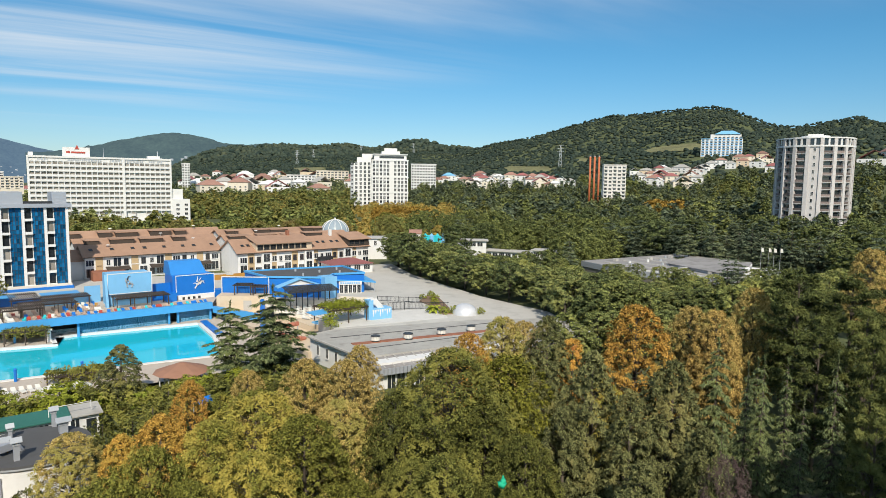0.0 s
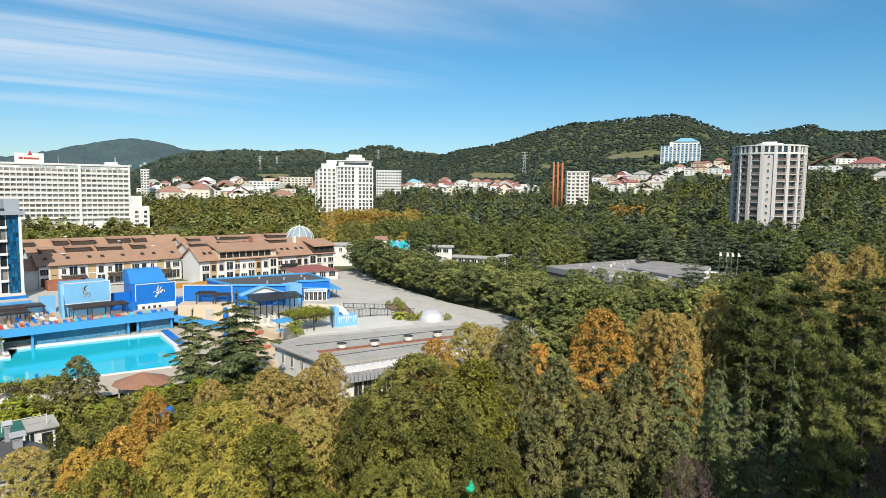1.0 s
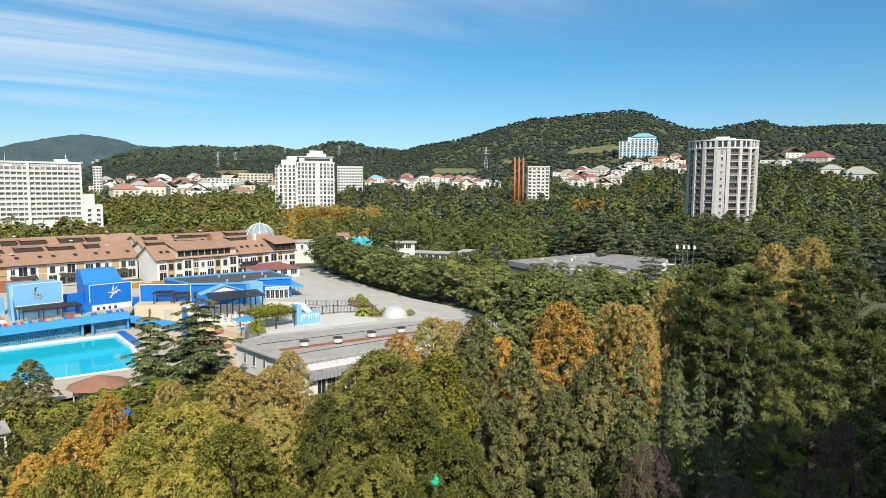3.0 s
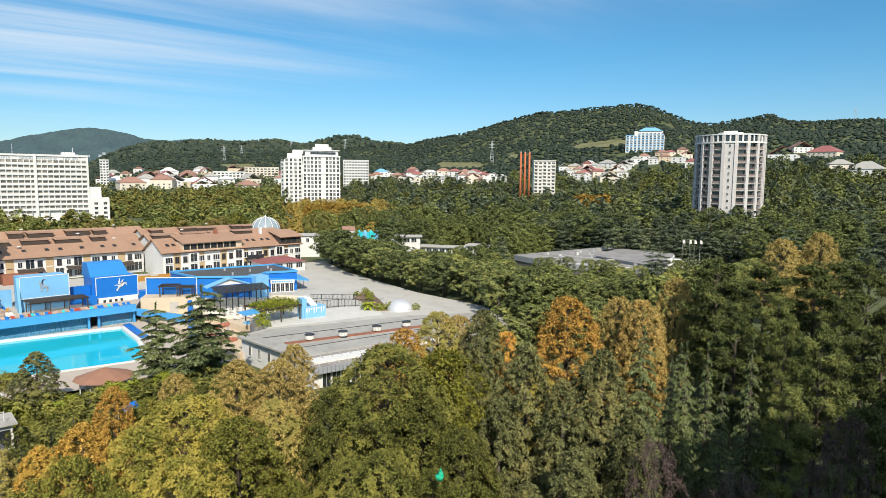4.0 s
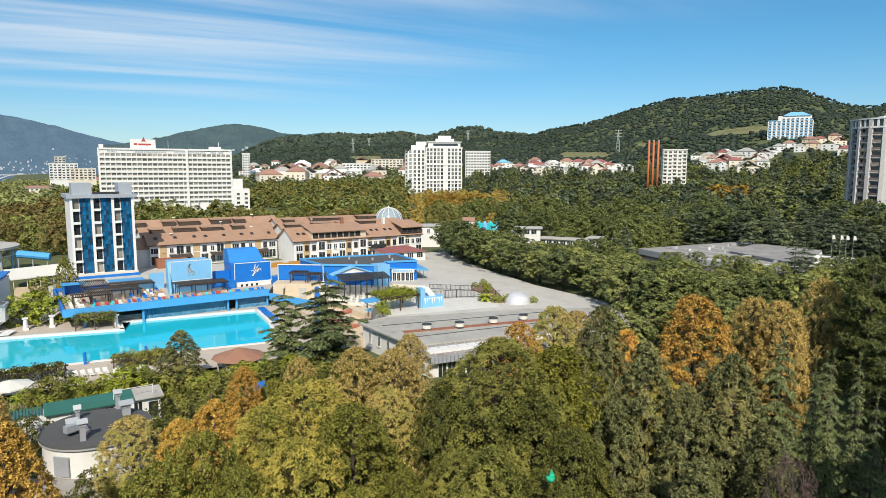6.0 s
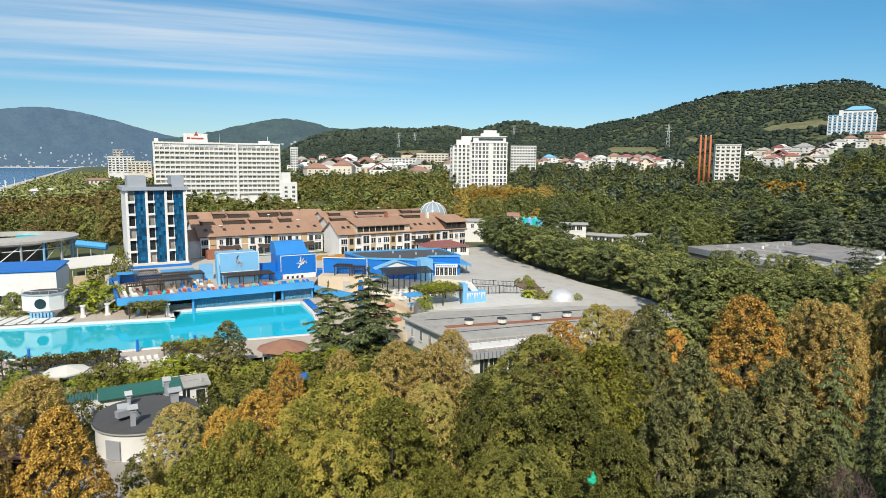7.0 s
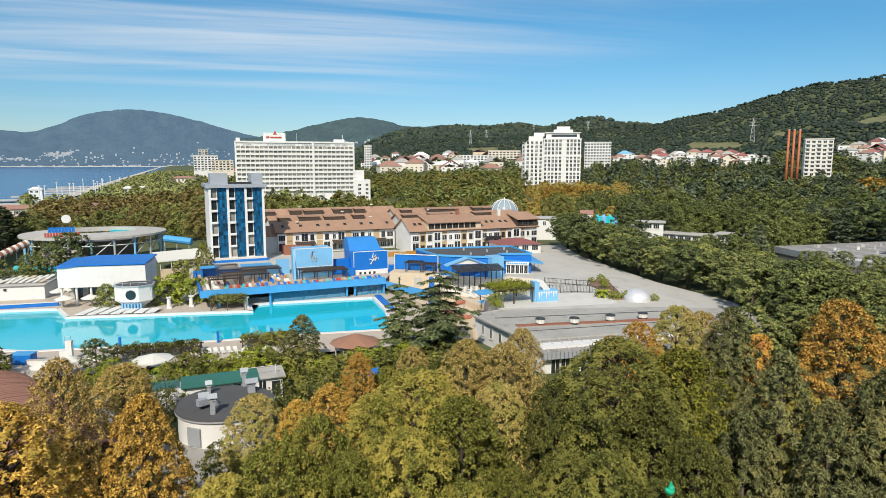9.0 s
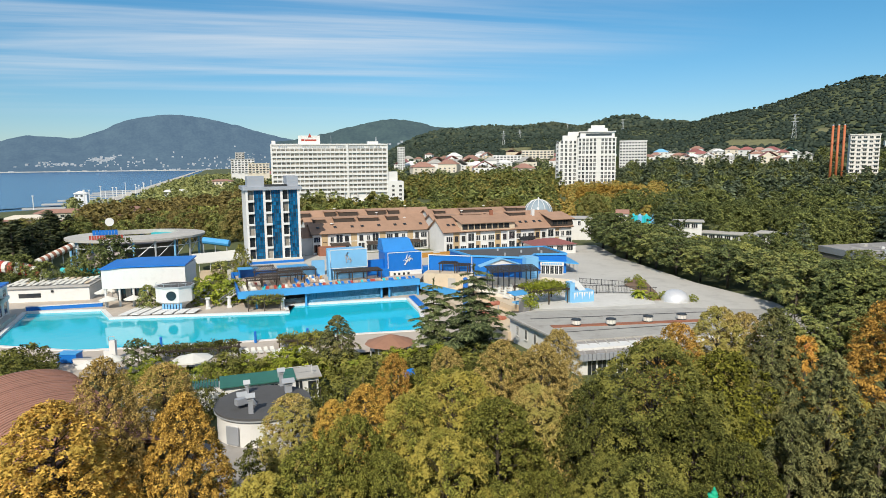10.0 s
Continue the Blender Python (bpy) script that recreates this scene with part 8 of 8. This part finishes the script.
# foreground trees: kind, azimuth, distance, top, crown radius
FRONT = [
    # before the round building and the sheds
    ("golden_a", -10.2, 50, 15.6, 5.4), ("bronze_a", -6.7, 63, 14.6, 3.0), ("bronze_a", -2.4, 72, 10.8, 3.5), ("golden_a", -0.7, 50, 14.8, 3.4), ("shrub", -4.6, 99, 3.0, 1.8), ("shrub", -3.2, 101, 3.4, 2.0), ("bush", -5.6, 96, 3.0, 1.8), ("shrub", -1.8, 100, 2.8, 1.8), ("bush", -6.0, 88, 3.4, 2.0), ("bush", -1.2, 92, 2.6, 1.8), ("bush", 0.7, 84, 3.6, 2.0), ("golden_a", -17.0, 56, 16.5, 4.0), ("olive_b", -6.0, 42, 8.0, 2.4),
    ("yellow_a", 8.0, 64, 8.7, 3.0), ("bush", 10.4, 80, 4.2, 1.8), ("olive_b", 5.6, 44, 10.4, 3.4), ("olive_a", 10.2, 46, 11.4, 3.6), ("bush", 4.2, 61, 3.4, 1.6), ("bush", 4.9, 66, 3.4, 1.6),
    # middle group
    ("orange_a", 17.1, 70, 10.6, 2.1), ("golden_a", 14.6, 58, 11.4, 3.2), ("golden_a", 11.6, 60, 9.4, 2.4), ("yellow_a", 21.9, 74, 10.0, 2.2), ("yellow_b", 26.8, 68, 12.6, 3.1), ("yellow_a", 30.4, 66, 12.8, 3.2), ("yellow_b", 31.8, 72, 12.9, 2.7), ("olive_a", 22.4, 58, 12.4, 4.7), ("olive_b", 18.4, 52, 12.3, 3.2), ("olive_a", 13.4, 47, 12.8, 3.0), ("olive_b", 26.6, 52, 12.1, 3.7), ("yellow_a", 29.9, 57, 11.6, 3.0), ("olive_a", 22.0, 46, 11.8, 3.4), ("olive_b", 31.4, 47, 8.6, 2.0), ("olive_b", 19.6, 74, 7.6, 2.4), ("green_a", 24.4, 76, 7.8, 2.6), ("olive_a", 16.6, 45, 10.6, 2.8), ("olive_b", 27.0, 43, 9.4, 2.6),
    ("green_c", 40.2, 58, 16.2, 7.0), ("green_b", 45.4, 61, 14.8, 4.6), ("green_a", 35.0, 56, 12.5, 3.4), ("green_a", 43.4, 54, 12.6, 4.2), ("green_a", 47.2, 50, 11.2, 3.2), ("green_a", 39.8, 47, 10.6, 3.6), ("green_a", 44.4, 47, 9.0, 2.8), ("green_a", 36.4, 50, 8.8, 2.6), ("orange_a", 41.8, 76, 13.4, 2.9), ("yellow_b", 44.8, 82, 14.3, 3.9), ("yellow_a", 46.8, 86, 12.9, 3.2), ("yellow_a", 39.6, 80, 10.4, 2.8),
    # conifers and the orange plane
    ("spruce_a", 48.9, 80, 15.2, 3.3), ("red_a", 51.2, 84, 11.3, 2.0), ("orange_a", 56.6, 78, 17.4, 4.4), ("yellow_a", 61.0, 87, 16.1, 3.3), ("bronze_a", 63.0, 84, 16.4, 3.6), ("yellow_a", 65.7, 97, 17.6, 3.3),
    ("spruce_a", 53.0, 57, 16.9, 3.2), ("spruce_a", 59.9, 57, 16.7, 3.2), ("spruce_a", 56.4, 54, 14.6, 2.5), ("spruce_a", 50.6, 54, 12.6, 2.4), ("spruce_a", 57.5, 47, 11.4, 2.5), ("spruce_a", 62.6, 54, 12.2, 2.2), ("spruce_a", 53.4, 46, 8.8, 2.3), ("spruce_a", 49.6, 45, 7.6, 2.2), ("olive_b", 54.0, 70, 10.2, 2.6), ("spruce_a", 58.6, 68, 12.4, 2.6),
    ("cedar_b", 63.3, 72, 15.6, 3.2), ("spruce_b", 65.7, 60, 16.4, 2.0), ("spruce_b", 66.9, 58, 17.7, 1.8), ("spruce_b", 68.6, 60, 17.2, 2.1), ("spruce_b", 72.0, 61, 18.1, 2.3), ("spruce_b", 69.9, 56, 15.3, 1.9), ("spruce_b", 64.0, 54, 12.6, 1.8), ("cedar_b", 66.4, 76, 13.0, 3.0),
    ("pine_a", 68.9, 92, 21.8, 5.4), ("pine_d", 72.5, 94, 21.3, 5.4), ("pine_a", 76.0, 98, 21.2, 5.4), ("pine_d", 79.5, 90, 23.1, 5.2), ("pine_a", 83.4, 92, 23.0, 5.4), ("pine_d", 70.6, 80, 16.9, 4.2), ("pine_a", 74.2, 76, 17.4, 2.6), ("pine_a", 76.8, 67, 18.2, 3.8), ("pine_d", 80.8, 72, 18.4, 3.9), ("pine_d", 74.8, 60, 14.6, 2.8), ("pine_a", 80.0, 58, 14.6, 2.8), ("pine_a", 85.0, 66, 17.5, 3.8), ("pine_d", 73.6, 84, 18.6, 3.6), ("pine_d", 77.8, 82, 19.0, 3.8), ("pine_a", 68.0, 104, 17.0, 4.0), ("pine_d", 82.6, 60, 12.0, 3.0), ("pine_a", 70.4, 47, 8.2, 2.6), ("pine_d", 66.4, 46, 7.4, 2.4), ("pine_a", 77.6, 110, 20.4, 4.6),
    ("yellow_b", 76.1, 140, 22.3, 4.1), ("yellow_a", 73.5, 137, 20.9, 4.2), ("twiggy", 64.7, 49, 11.6, 2.3), ("twiggy", 79.0, 51, 15.0, 2.3), ("twiggy", 71.6, 50, 9.6, 2.4),
]
for spec in FRONT:
    front_tree(*spec)
# kind, azimuth, distance, height, spread
BESIDE_POOL = [
    # by the pool
    ("cedar_a", 24.2, 100, 15.6, 1.2), ("cedar_a", 20.6, 101, 13.2, 0.9), ("spruce_a", 12.0, 97, 8.8, 1.25), ("bush", 12.6, 79, 4.5, 1.0), ("bush", 14.2, 82, 4.5, 1.0), ("pine_b", -4.4, 106, 5.4, 1.0), ("mid_green", -3.6, 151.5, 5.6, 0.9), ("shrub", 1.5, 152.5, 6.5, 1.3), ("shrub", 3.0, 152, 5.5, 1.2), ("pine_b", -5.9, 184, 13.8, 0.9), ("pine_c", -8.5, 186, 9, 0.9),
]
for kind, az, dist, h, wide in BESIDE_POOL:
    plant(kind, *at_az(az, dist), h, wide)
# hedges and bushes between the pool and the sheds
g = random.Random(77)
for i in range(64):
    az = -3 + 31 * i / 63 + g.uniform(-0.5, 0.5)
    r = g.choice([88, 91, 94, 97]) + g.uniform(-2, 2)
    if 5 < az < 12 and r < 92 or abs(az - 16.4) < 2.6 and r > 94:
        r = 95
    plant(g.choice(["bush", "shrub", "bush", "shrub"]), *at_az(az, r), g.uniform(2.2, 4.2) * (0.9 if 13.5 < az < 18.5 else 1), g.uniform(0.9, 1.3), -0.4)
for i in range(26):
    az = 15 + 13 * g.random()
    plant("bush", *at_az(az, g.uniform(76, 90)), g.uniform(3, 5.5), 1.1, -0.4)
for i in range(16):
    az = -15 + 3.6 * g.random()
    plant("bush", *at_az(az, g.uniform(99, 112)), g.uniform(3, 5.0), 1.1, -0.2)
for x, y, h in ((85.4, 100.0, 1.6), (83.4, 101.0, 1.5), (89.5, 96.5, 1.3), (88, 110, 1.4), (91, 114, 1.5), (90, 117, 1.2), (94, 119, 1.3)):
    plant("shrub", x, y, h, 1.2, UP)
for x, y, h in ((7, 175, 6), (12, 171.5, 5), (-34, 178, 8), (-40, 186, 9), (-28, 180, 6), (-26, 200, 9), (-45, 195, 8), (-50, 185, 9)):
    plant("mid_green" if h > 5.5 else "shrub", x, y, h, 1.0, 0)
for az, r, h in ((-13, 230, 15), (-12.2, 236, 16), (-11.3, 240, 14), (-10.2, 262, 17), (-9.8, 266, 15), (-14, 225, 16), (-8.9, 280, 14), (-12.6, 222, 16), (-13.4, 240, 17), (-11.8, 228, 14), (-10.8, 250, 14)):
    plant("cypress", *at_az(az, r), h - 1, 2.1)
for i in range(40):
    az = -13.5 + 19 * i / 40
    plant("mid_bronze" if i % 3 else "mid_green", *at_az(az + g.uniform(-0.3, 0.3), 262 + g.uniform(0, 50)), g.uniform(9, 11.5), 1.1)


def palm(x, y, z, h, spread):
    """A palm: ringed trunk, arching fronds."""
    t = thing("palm_tree", x, y, z, "small palm with arching green fronds", "palm")
    part("trunk", Shape().rod((0, 0, -0.3), (0.05, 0, h), 0.17, 0.13, 8), BARK, t)
    s = Shape()
    for i in range(7):
        a, b = i / 7, (i + 1) / 7
        qa, qb = spread * a, spread * b
        za, zb = spread * (0.55 * a - 0.85 * a * a), spread * (0.55 * b - 0.85 * b * b)
        wa, wb = 0.26 * spread * math.sin(math.pi * min(0.95, a * 0.8 + 0.15)), 0.26 * spread * math.sin(math.pi * min(0.97, b * 0.8 + 0.15))
        for side in (-1, 1):
            s.add([(qa, 0, za), (qb, 0, zb), (qb, side * wb, zb - 0.12 * spread), (qa, side * wa, za - 0.12 * spread)], [(0, 1, 2, 3)])
    me = s.mesh("frond", L_SHRUB)
    for i in range(16):
        o = piece("frond", me, t, 0.05, 0, h, 360 * i / 16 + 9 * (i % 3), (1, 1, 1))
        o.rotation_euler = (0, radians(-34 + 24 * (i % 3)), radians(360 * i / 16 + 9 * (i % 3)))
    return t


palm(82.2, 103.4, UP, 0.9, 1.7)
plant("shrub", 58.2, 103.9, 2.7, 0.85, UP - 0.1)
plant("mid_olive", 11.4, 168.6, 10.6, 0.5, 0)
x, y = at_az(32.2, 61)
setting("ground_bare_earth", Shape().prism([(x + 5.5 * math.cos(0.63 * i) * (0.8 + 0.2 * math.sin(3 * i)), y + 5 * math.sin(0.63 * i) * (0.85 + 0.15 * math.cos(2 * i))) for i in range(10)], land(x, y) - 0.3, land(x, y) + 0.06), EARTH, "bare brown earth under the trees", "earth")

# pine row along the plaza
row = [(116, 168), (113, 158), (110.5, 149), (108, 140), (106, 131), (104.5, 122), (103.5, 113), (103.5, 105), (104.5, 97), (106, 90), (108, 83), (111, 76), (115, 69)]
for i, (x, y) in enumerate(row):
    plant("pine_b" if i % 3 else "pine_c", x + 4, y + 1, 11.8 - 0.36 * i - (1.2 if 1 < i < 8 else 0) + rng.uniform(-0.6, 0.6), 1.5, UP - 0.2)
    plant("pine_b" if i % 2 else "mid_green", x + 13, y + 4, 8.5 - 0.2 * i + rng.uniform(-0.8, 0.8), 1.55, UP - 0.2)
    plant("pine_b" if i % 2 else "mid_green", x + 23, y + 7, 6.9 - 0.1 * i + rng.uniform(-0.8, 0.8), 1.55, UP - 0.2)
for x, y, h in ((103.5, 86, 7), (105, 81, 7.5), (107, 76, 7), (109.5, 71, 7.5), (112, 66, 7), (104.5, 92, 6.5)):
    plant("pine_b", x, y, h, 1.5)

# the pines go on behind the flat roof
for i in range(30):
    az, r = 50.5 + 17 * (i % 15) / 14 + g.uniform(-0.4, 0.4), (112 if i < 15 else 126) + g.uniform(-4, 4)
    plant(g.choice(["pine_b", "pine_c", "pine_b", "mid_green"]), *at_az(az, r), g.uniform(7.6, 9.6) - (0.8 if i < 15 else 0), 1.15)

# clearings for buildings: (x, y, radius)
CLEAR = [(182, 106, 31), (166, 118, 15), (172, 90, 14), (200, 84, 15), (190, 80, 10), (90, 185, 40), (50, 200, 40), (60, 215, 40), (95, 205, 40), (20, 182, 22), (166, 182, 13), (172, 168, 9), (176, 158, 9), (162, 176, 9)]


def clear_of(x, y, extra=0.0):
    return all((x - a) ** 2 + (y - b) ** 2 > (r + extra) ** 2 for a, b, r in CLEAR)


# park trees between the plaza and the towers
g = random.Random(5)


def scatter(n, az0, az1, r0, r1, kinds, tall, ok=lambda x, y, az, r: True, joined="", label=""):
    """Trees at random places; far ones are joined into one grove for each kind."""
    done, heaps = 0, {}
    for k in range(20 * n):
        if done == n:
            break
        az, r = g.uniform(az0, az1), math.sqrt(g.uniform(r0 * r0, r1 * r1))
        x, y = at_az(az, r)
        if not clear_of(x, y) or not ok(x, y, az, r):
            continue
        done += 1
        kind, h, wide = g.choice(kinds), g.uniform(*tall), g.uniform(1.0, 1.35)
        if not joined:
            plant(kind, x, y, h, wide)
            continue
        src = TREES[kind][1]
        co = np.empty(len(src.vertices) * 3, dtype=np.float32)
        src.vertices.foreach_get("co", co)
        co = co.reshape(-1, 3)
        q, a = h / TREE_HEIGHT.get(kind, 12), g.uniform(0, 6.28)
        c, s = math.cos(a) * q * wide, math.sin(a) * q * wide
        heaps.setdefault(kind, []).append(np.stack([co[:, 0] * c - co[:, 1] * s + x, co[:, 0] * s + co[:, 1] * c + y, co[:, 2] * q + land(x, y)], 1))
    for kind, parts in heaps.items():
        tagged(new(joined, leaves_mesh(joined, np.concatenate(parts), TREES[kind][1].materials[0])), label, "woods", kind="stuff")


scatter(48, -2, 36, 236, 330, ["mid_olive", "mid_green", "mid_bronze", "mid_green", "mid_bronze"], (8, 11), lambda x, y, az, r: y > 232, "avenue_grove", "grove of yellowing park trees behind the houses")
scatter(70, 37, 56, 205, 330, ["mid_green", "pine_c", "mid_cedar", "pine_b", "mid_green"], (9, 12.5), lambda x, y, az, r: x > 130 and not (37.2 < az < 39.8 and r < 280) and not (40.6 < az < 49.4 and r < 250), "park_grove", "grove of green park trees behind the plaza")
scatter(105, 52, 84, 205, 330, ["mid_cedar", "mid_cedar", "pine_b", "mid_cedar", "pine_c"], (11, 16), lambda x, y, az, r: True, "cedar_grove", "dark grove of tiered cedars in the park")
scatter(60, 45, 76, 135, 205, ["pine_b", "mid_green", "pine_c"], (5.0, 6.8), lambda x, y, az, r: x > 138)
for az, r, h in ((63.6, 172, 11), (64.4, 178, 10), (50.6, 205, 10.5), *((60.5 + 0.95 * i, 229 + 6 * (i % 2), 12.5 + 1.1 * (i % 3)) for i in range(13))):
    plant("mid_cedar", *at_az(az, r), h, 1.0)


def woods(name, label, mat, n, az0, az1, r0, r1, height, leaves, size, seed, keep=lambda x, y, az, r: True, spires=(5,)):
    """Far woods as one mesh: every tree a lumpy heap of leaf sprays."""
    g = np.random.default_rng(seed)
    proto = []
    for k in range(6):
        q = random.Random(seed * 7 + k)
        pointed = k in spires
        cs, rs = [], []
        for i in range(22):
            t = (i + 0.5) / 22
            w = (0.26 * (1 - t) ** 0.7 + 0.03) if pointed else 0.38 * math.sqrt(max(0.05, 1 - (2 * t - 0.8) ** 2 * 0.7)) * q.uniform(0.75, 1.1)
            a = i * 2.4 + q.uniform(-0.5, 0.5)
            cs.append((w * math.cos(a), w * math.sin(a), 0.08 + (1.1 if pointed else 0.86) * t)), rs.append(q.uniform(0.1, 0.17) * (0.75 if pointed else 1))
        proto.append(clump_leaves(cs, rs, (0, 0, 0.35), leaves, size, seed + k, 0.15, 0.2, 1.6, 0.75))
    out = []
    tries = 0
    while len(out) < n and tries < 12 * n:
        tries += 1
        az, r = g.uniform(az0, az1), math.sqrt(g.uniform(r0 * r0, r1 * r1))
        x, y = at_az(az, r)
        if not keep(x, y, az, r) or any((x * 1.02 - a) ** 2 + (y * 1.02 - b) ** 2 < q * q for a, b, q in placed):
            continue
        h = height * g.uniform(0.7, 1.2)
        a = g.uniform(0, 6.28)
        c, s = math.cos(a), math.sin(a)
        p = proto[int(g.integers(6))] * h
        out.append(np.stack([p[:, 0] * c - p[:, 1] * s + x, p[:, 0] * s + p[:, 1] * c + y, p[:, 2] + land(x, y) - 0.1 * h], 1))
    me = leaves_mesh(name, np.concatenate(out), mat)
    return tagged(new(name, me), label, "woods", kind="stuff")


def canopy(name, label, mat, n, az0, az1, r0, r1, height, seed, keep=lambda x, y, az, r: True):
    """Very far woods as one mesh: every tree a small uneven dome."""
    g = np.random.default_rng(seed)
    k, vs, fs = 5, [], []
    tries = 0
    count = 0
    while count < n and tries < 8 * n:
        tries += 1
        az, r = g.uniform(az0, az1), math.sqrt(g.uniform(r0 * r0, r1 * r1))
        x, y = at_az(az, r)
        if not keep(x, y, az, r) or any((x * 1.02 - a) ** 2 + (y * 1.02 - b) ** 2 < q * q for a, b, q in placed):
            continue
        count += 1
        h = height * g.choice([0.6, 0.8, 1.0, 1.3]) * g.uniform(0.8, 1.2)
        w = height * g.uniform(0.75, 1.3)
        z, o = land(x, y), len(vs)
        for j, (rr, zz) in enumerate(((0.75, 0.1), (1.0, 0.45), (0.62, 0.82))):
            for i in range(k):
                a = 2 * math.pi * (i + 0.5 * j) / k
                q = w * rr * g.uniform(0.75, 1.2)
                vs.append((x + q * math.cos(a), y + q * math.sin(a), z + h * zz * g.uniform(0.88, 1.12)))
        vs.append((x + w * g.uniform(-0.2, 0.2), y + w * g.uniform(-0.2, 0.2), z + h))
        for j in range(2):
            fs += [(o + j * k + i, o + j * k + (i + 1) % k, o + (j + 1) * k + (i + 1) % k, o + (j + 1) * k + i) for i in range(k)]
        fs += [(o + 2 * k + i, o + 2 * k + (i + 1) % k, o + 3 * k) for i in range(k)]
    me = bpy.data.meshes.new(name)
    me.from_pydata(vs, [], fs)
    me.materials.append(mat)
    me.polygons.foreach_set("use_smooth", [True] * len(me.polygons))
    me.update()
    return tagged(new(name, me), label, "woods", kind="stuff")


MEADOWS = [(46.8, 1.25, 2.2, 40), (58.9, 3.1, 2.5, 42), (27.5, 1.0, 1.6, 50), (51.5, 2.1, 0.5, 24)]  # azimuth, elevation, half width, depth
fields = []
for az, el, half, depth in MEADOWS:
    x, y, r = spot(az, el, 600, 2400)
    fields.append((az, half, r, depth))


def open_field(az, r):
    return any(abs(az - a) < h * (1 - 0.35 * abs(r - c) / d) and abs(r - c) < d for a, h, c, d in fields)


DRY_MEADOW = material("dry_meadow_grass", (0.17, 0.165, 0.07), 0.95, vary=0.4, scale=0.06, grain=6, stain=0.6)
for az, half, r, depth in fields:
    s = Shape()
    for i in range(13):
        for j in range(7):
            q = r - depth + 2 * depth * j / 6
            a = az + half * (i / 6 - 1) * (1 - 0.3 * abs(j / 3 - 1)) + 0.15 * math.sin(3 * j)
            x, y = at_az(a, q)
            s.v.append((x, y, land(x, y) + 1.2))
    s.f = [(7 * i + j, 7 * i + 7 + j, 7 * i + 8 + j, 7 * i + 1 + j) for i in range(12) for j in range(6)]
    setting("ground_meadow", s, DRY_MEADOW, "dry yellow green meadow on the wooded slope", "meadow", True)

def in_park(x, y, az, r):
    return not open_field(az, r) and (az > 40.5 or r > 505)


woods("park_woods", "dense green woods of the park", L_WOODS, 620, 33, 84, 300, 780, 10.5, 260, 0.145, 50, in_park, (2, 5))
woods("park_woods", "dark green conifers among the park woods", L_DARK_CEDAR, 360, 33, 84, 300, 700, 11.5, 260, 0.145, 51, in_park, (0, 1, 2, 3))
woods("park_woods", "lighter green trees among the park woods", L_PARK_GREEN, 420, 33, 84, 300, 780, 10.5, 260, 0.145, 52, in_park)
woods("park_woods", "yellowing trees among the park woods", L_PARK, 120, 37, 84, 320, 700, 10, 260, 0.145, 53, in_park, ())
woods("avenue_woods", "yellowing park trees before the town", L_PARK, 560, 3.5, 36, 300, 640, 10, 230, 0.16, 55, lambda x, y, az, r: (az < 31 or r > 505) and (r < 335 or r > 465 or az < 3 or az > 21))
woods("avenue_woods", "green park trees before the town", L_PARK_GREEN, 300, 3.5, 36, 300, 640, 10, 230, 0.16, 54, lambda x, y, az, r: (az < 31 or r > 505) and (r < 335 or r > 465 or az < 3 or az > 21))
woods("bronze_avenue", "dense avenue of bronze brown plane trees", L_BRONZE, 230, -8, 4.6, 300, 440, 10.5, 330, 0.13, 62, lambda x, y, az, r: x > shore_x(y) + 25, ())
woods("low_grove", "low yellowing grove before the white tower", L_PARK, 260, 30.5, 41, 292, 498, 5.6, 260, 0.17, 61, spires=())
woods("coast_woods", "dark coastal trees along the shore", L_WOODS, 1300, -9, 12, 420, 1500, 8, 90, 0.26, 59, lambda x, y, az, r: x > shore_x(y) + 16)
woods("orange_copse", "copse of golden brown autumn trees", L_COPSE, 46, 32.4, 37.9, 370, 400, 7.6, 330, 0.14, 56, spires=())
woods("orange_copse", "copse of golden brown autumn trees", L_COPSE, 22, 57.0, 59.8, 425, 445, 12, 330, 0.13, 58, spires=())
woods("town_trees", "scattered trees between the town houses", L_WOODS, 700, 3, 36, 620, 900, 8, 80, 0.26, 57, lambda x, y, az, r: x > shore_x(y) + 25)
canopy("hill_woods", "wooded hillside of mixed trees", L_HILL, 19500, 12, 84, 740, 1960, 3.9, 60, lambda x, y, az, r: ridge_el(az) > 0.5 and not open_field(az, r))
canopy("ridge_woods", "wooded crest of the far ridge", L_HILL, 3500, 14, 50, 1900, 2700, 9, 70, lambda x, y, az, r: not open_field(az, r))
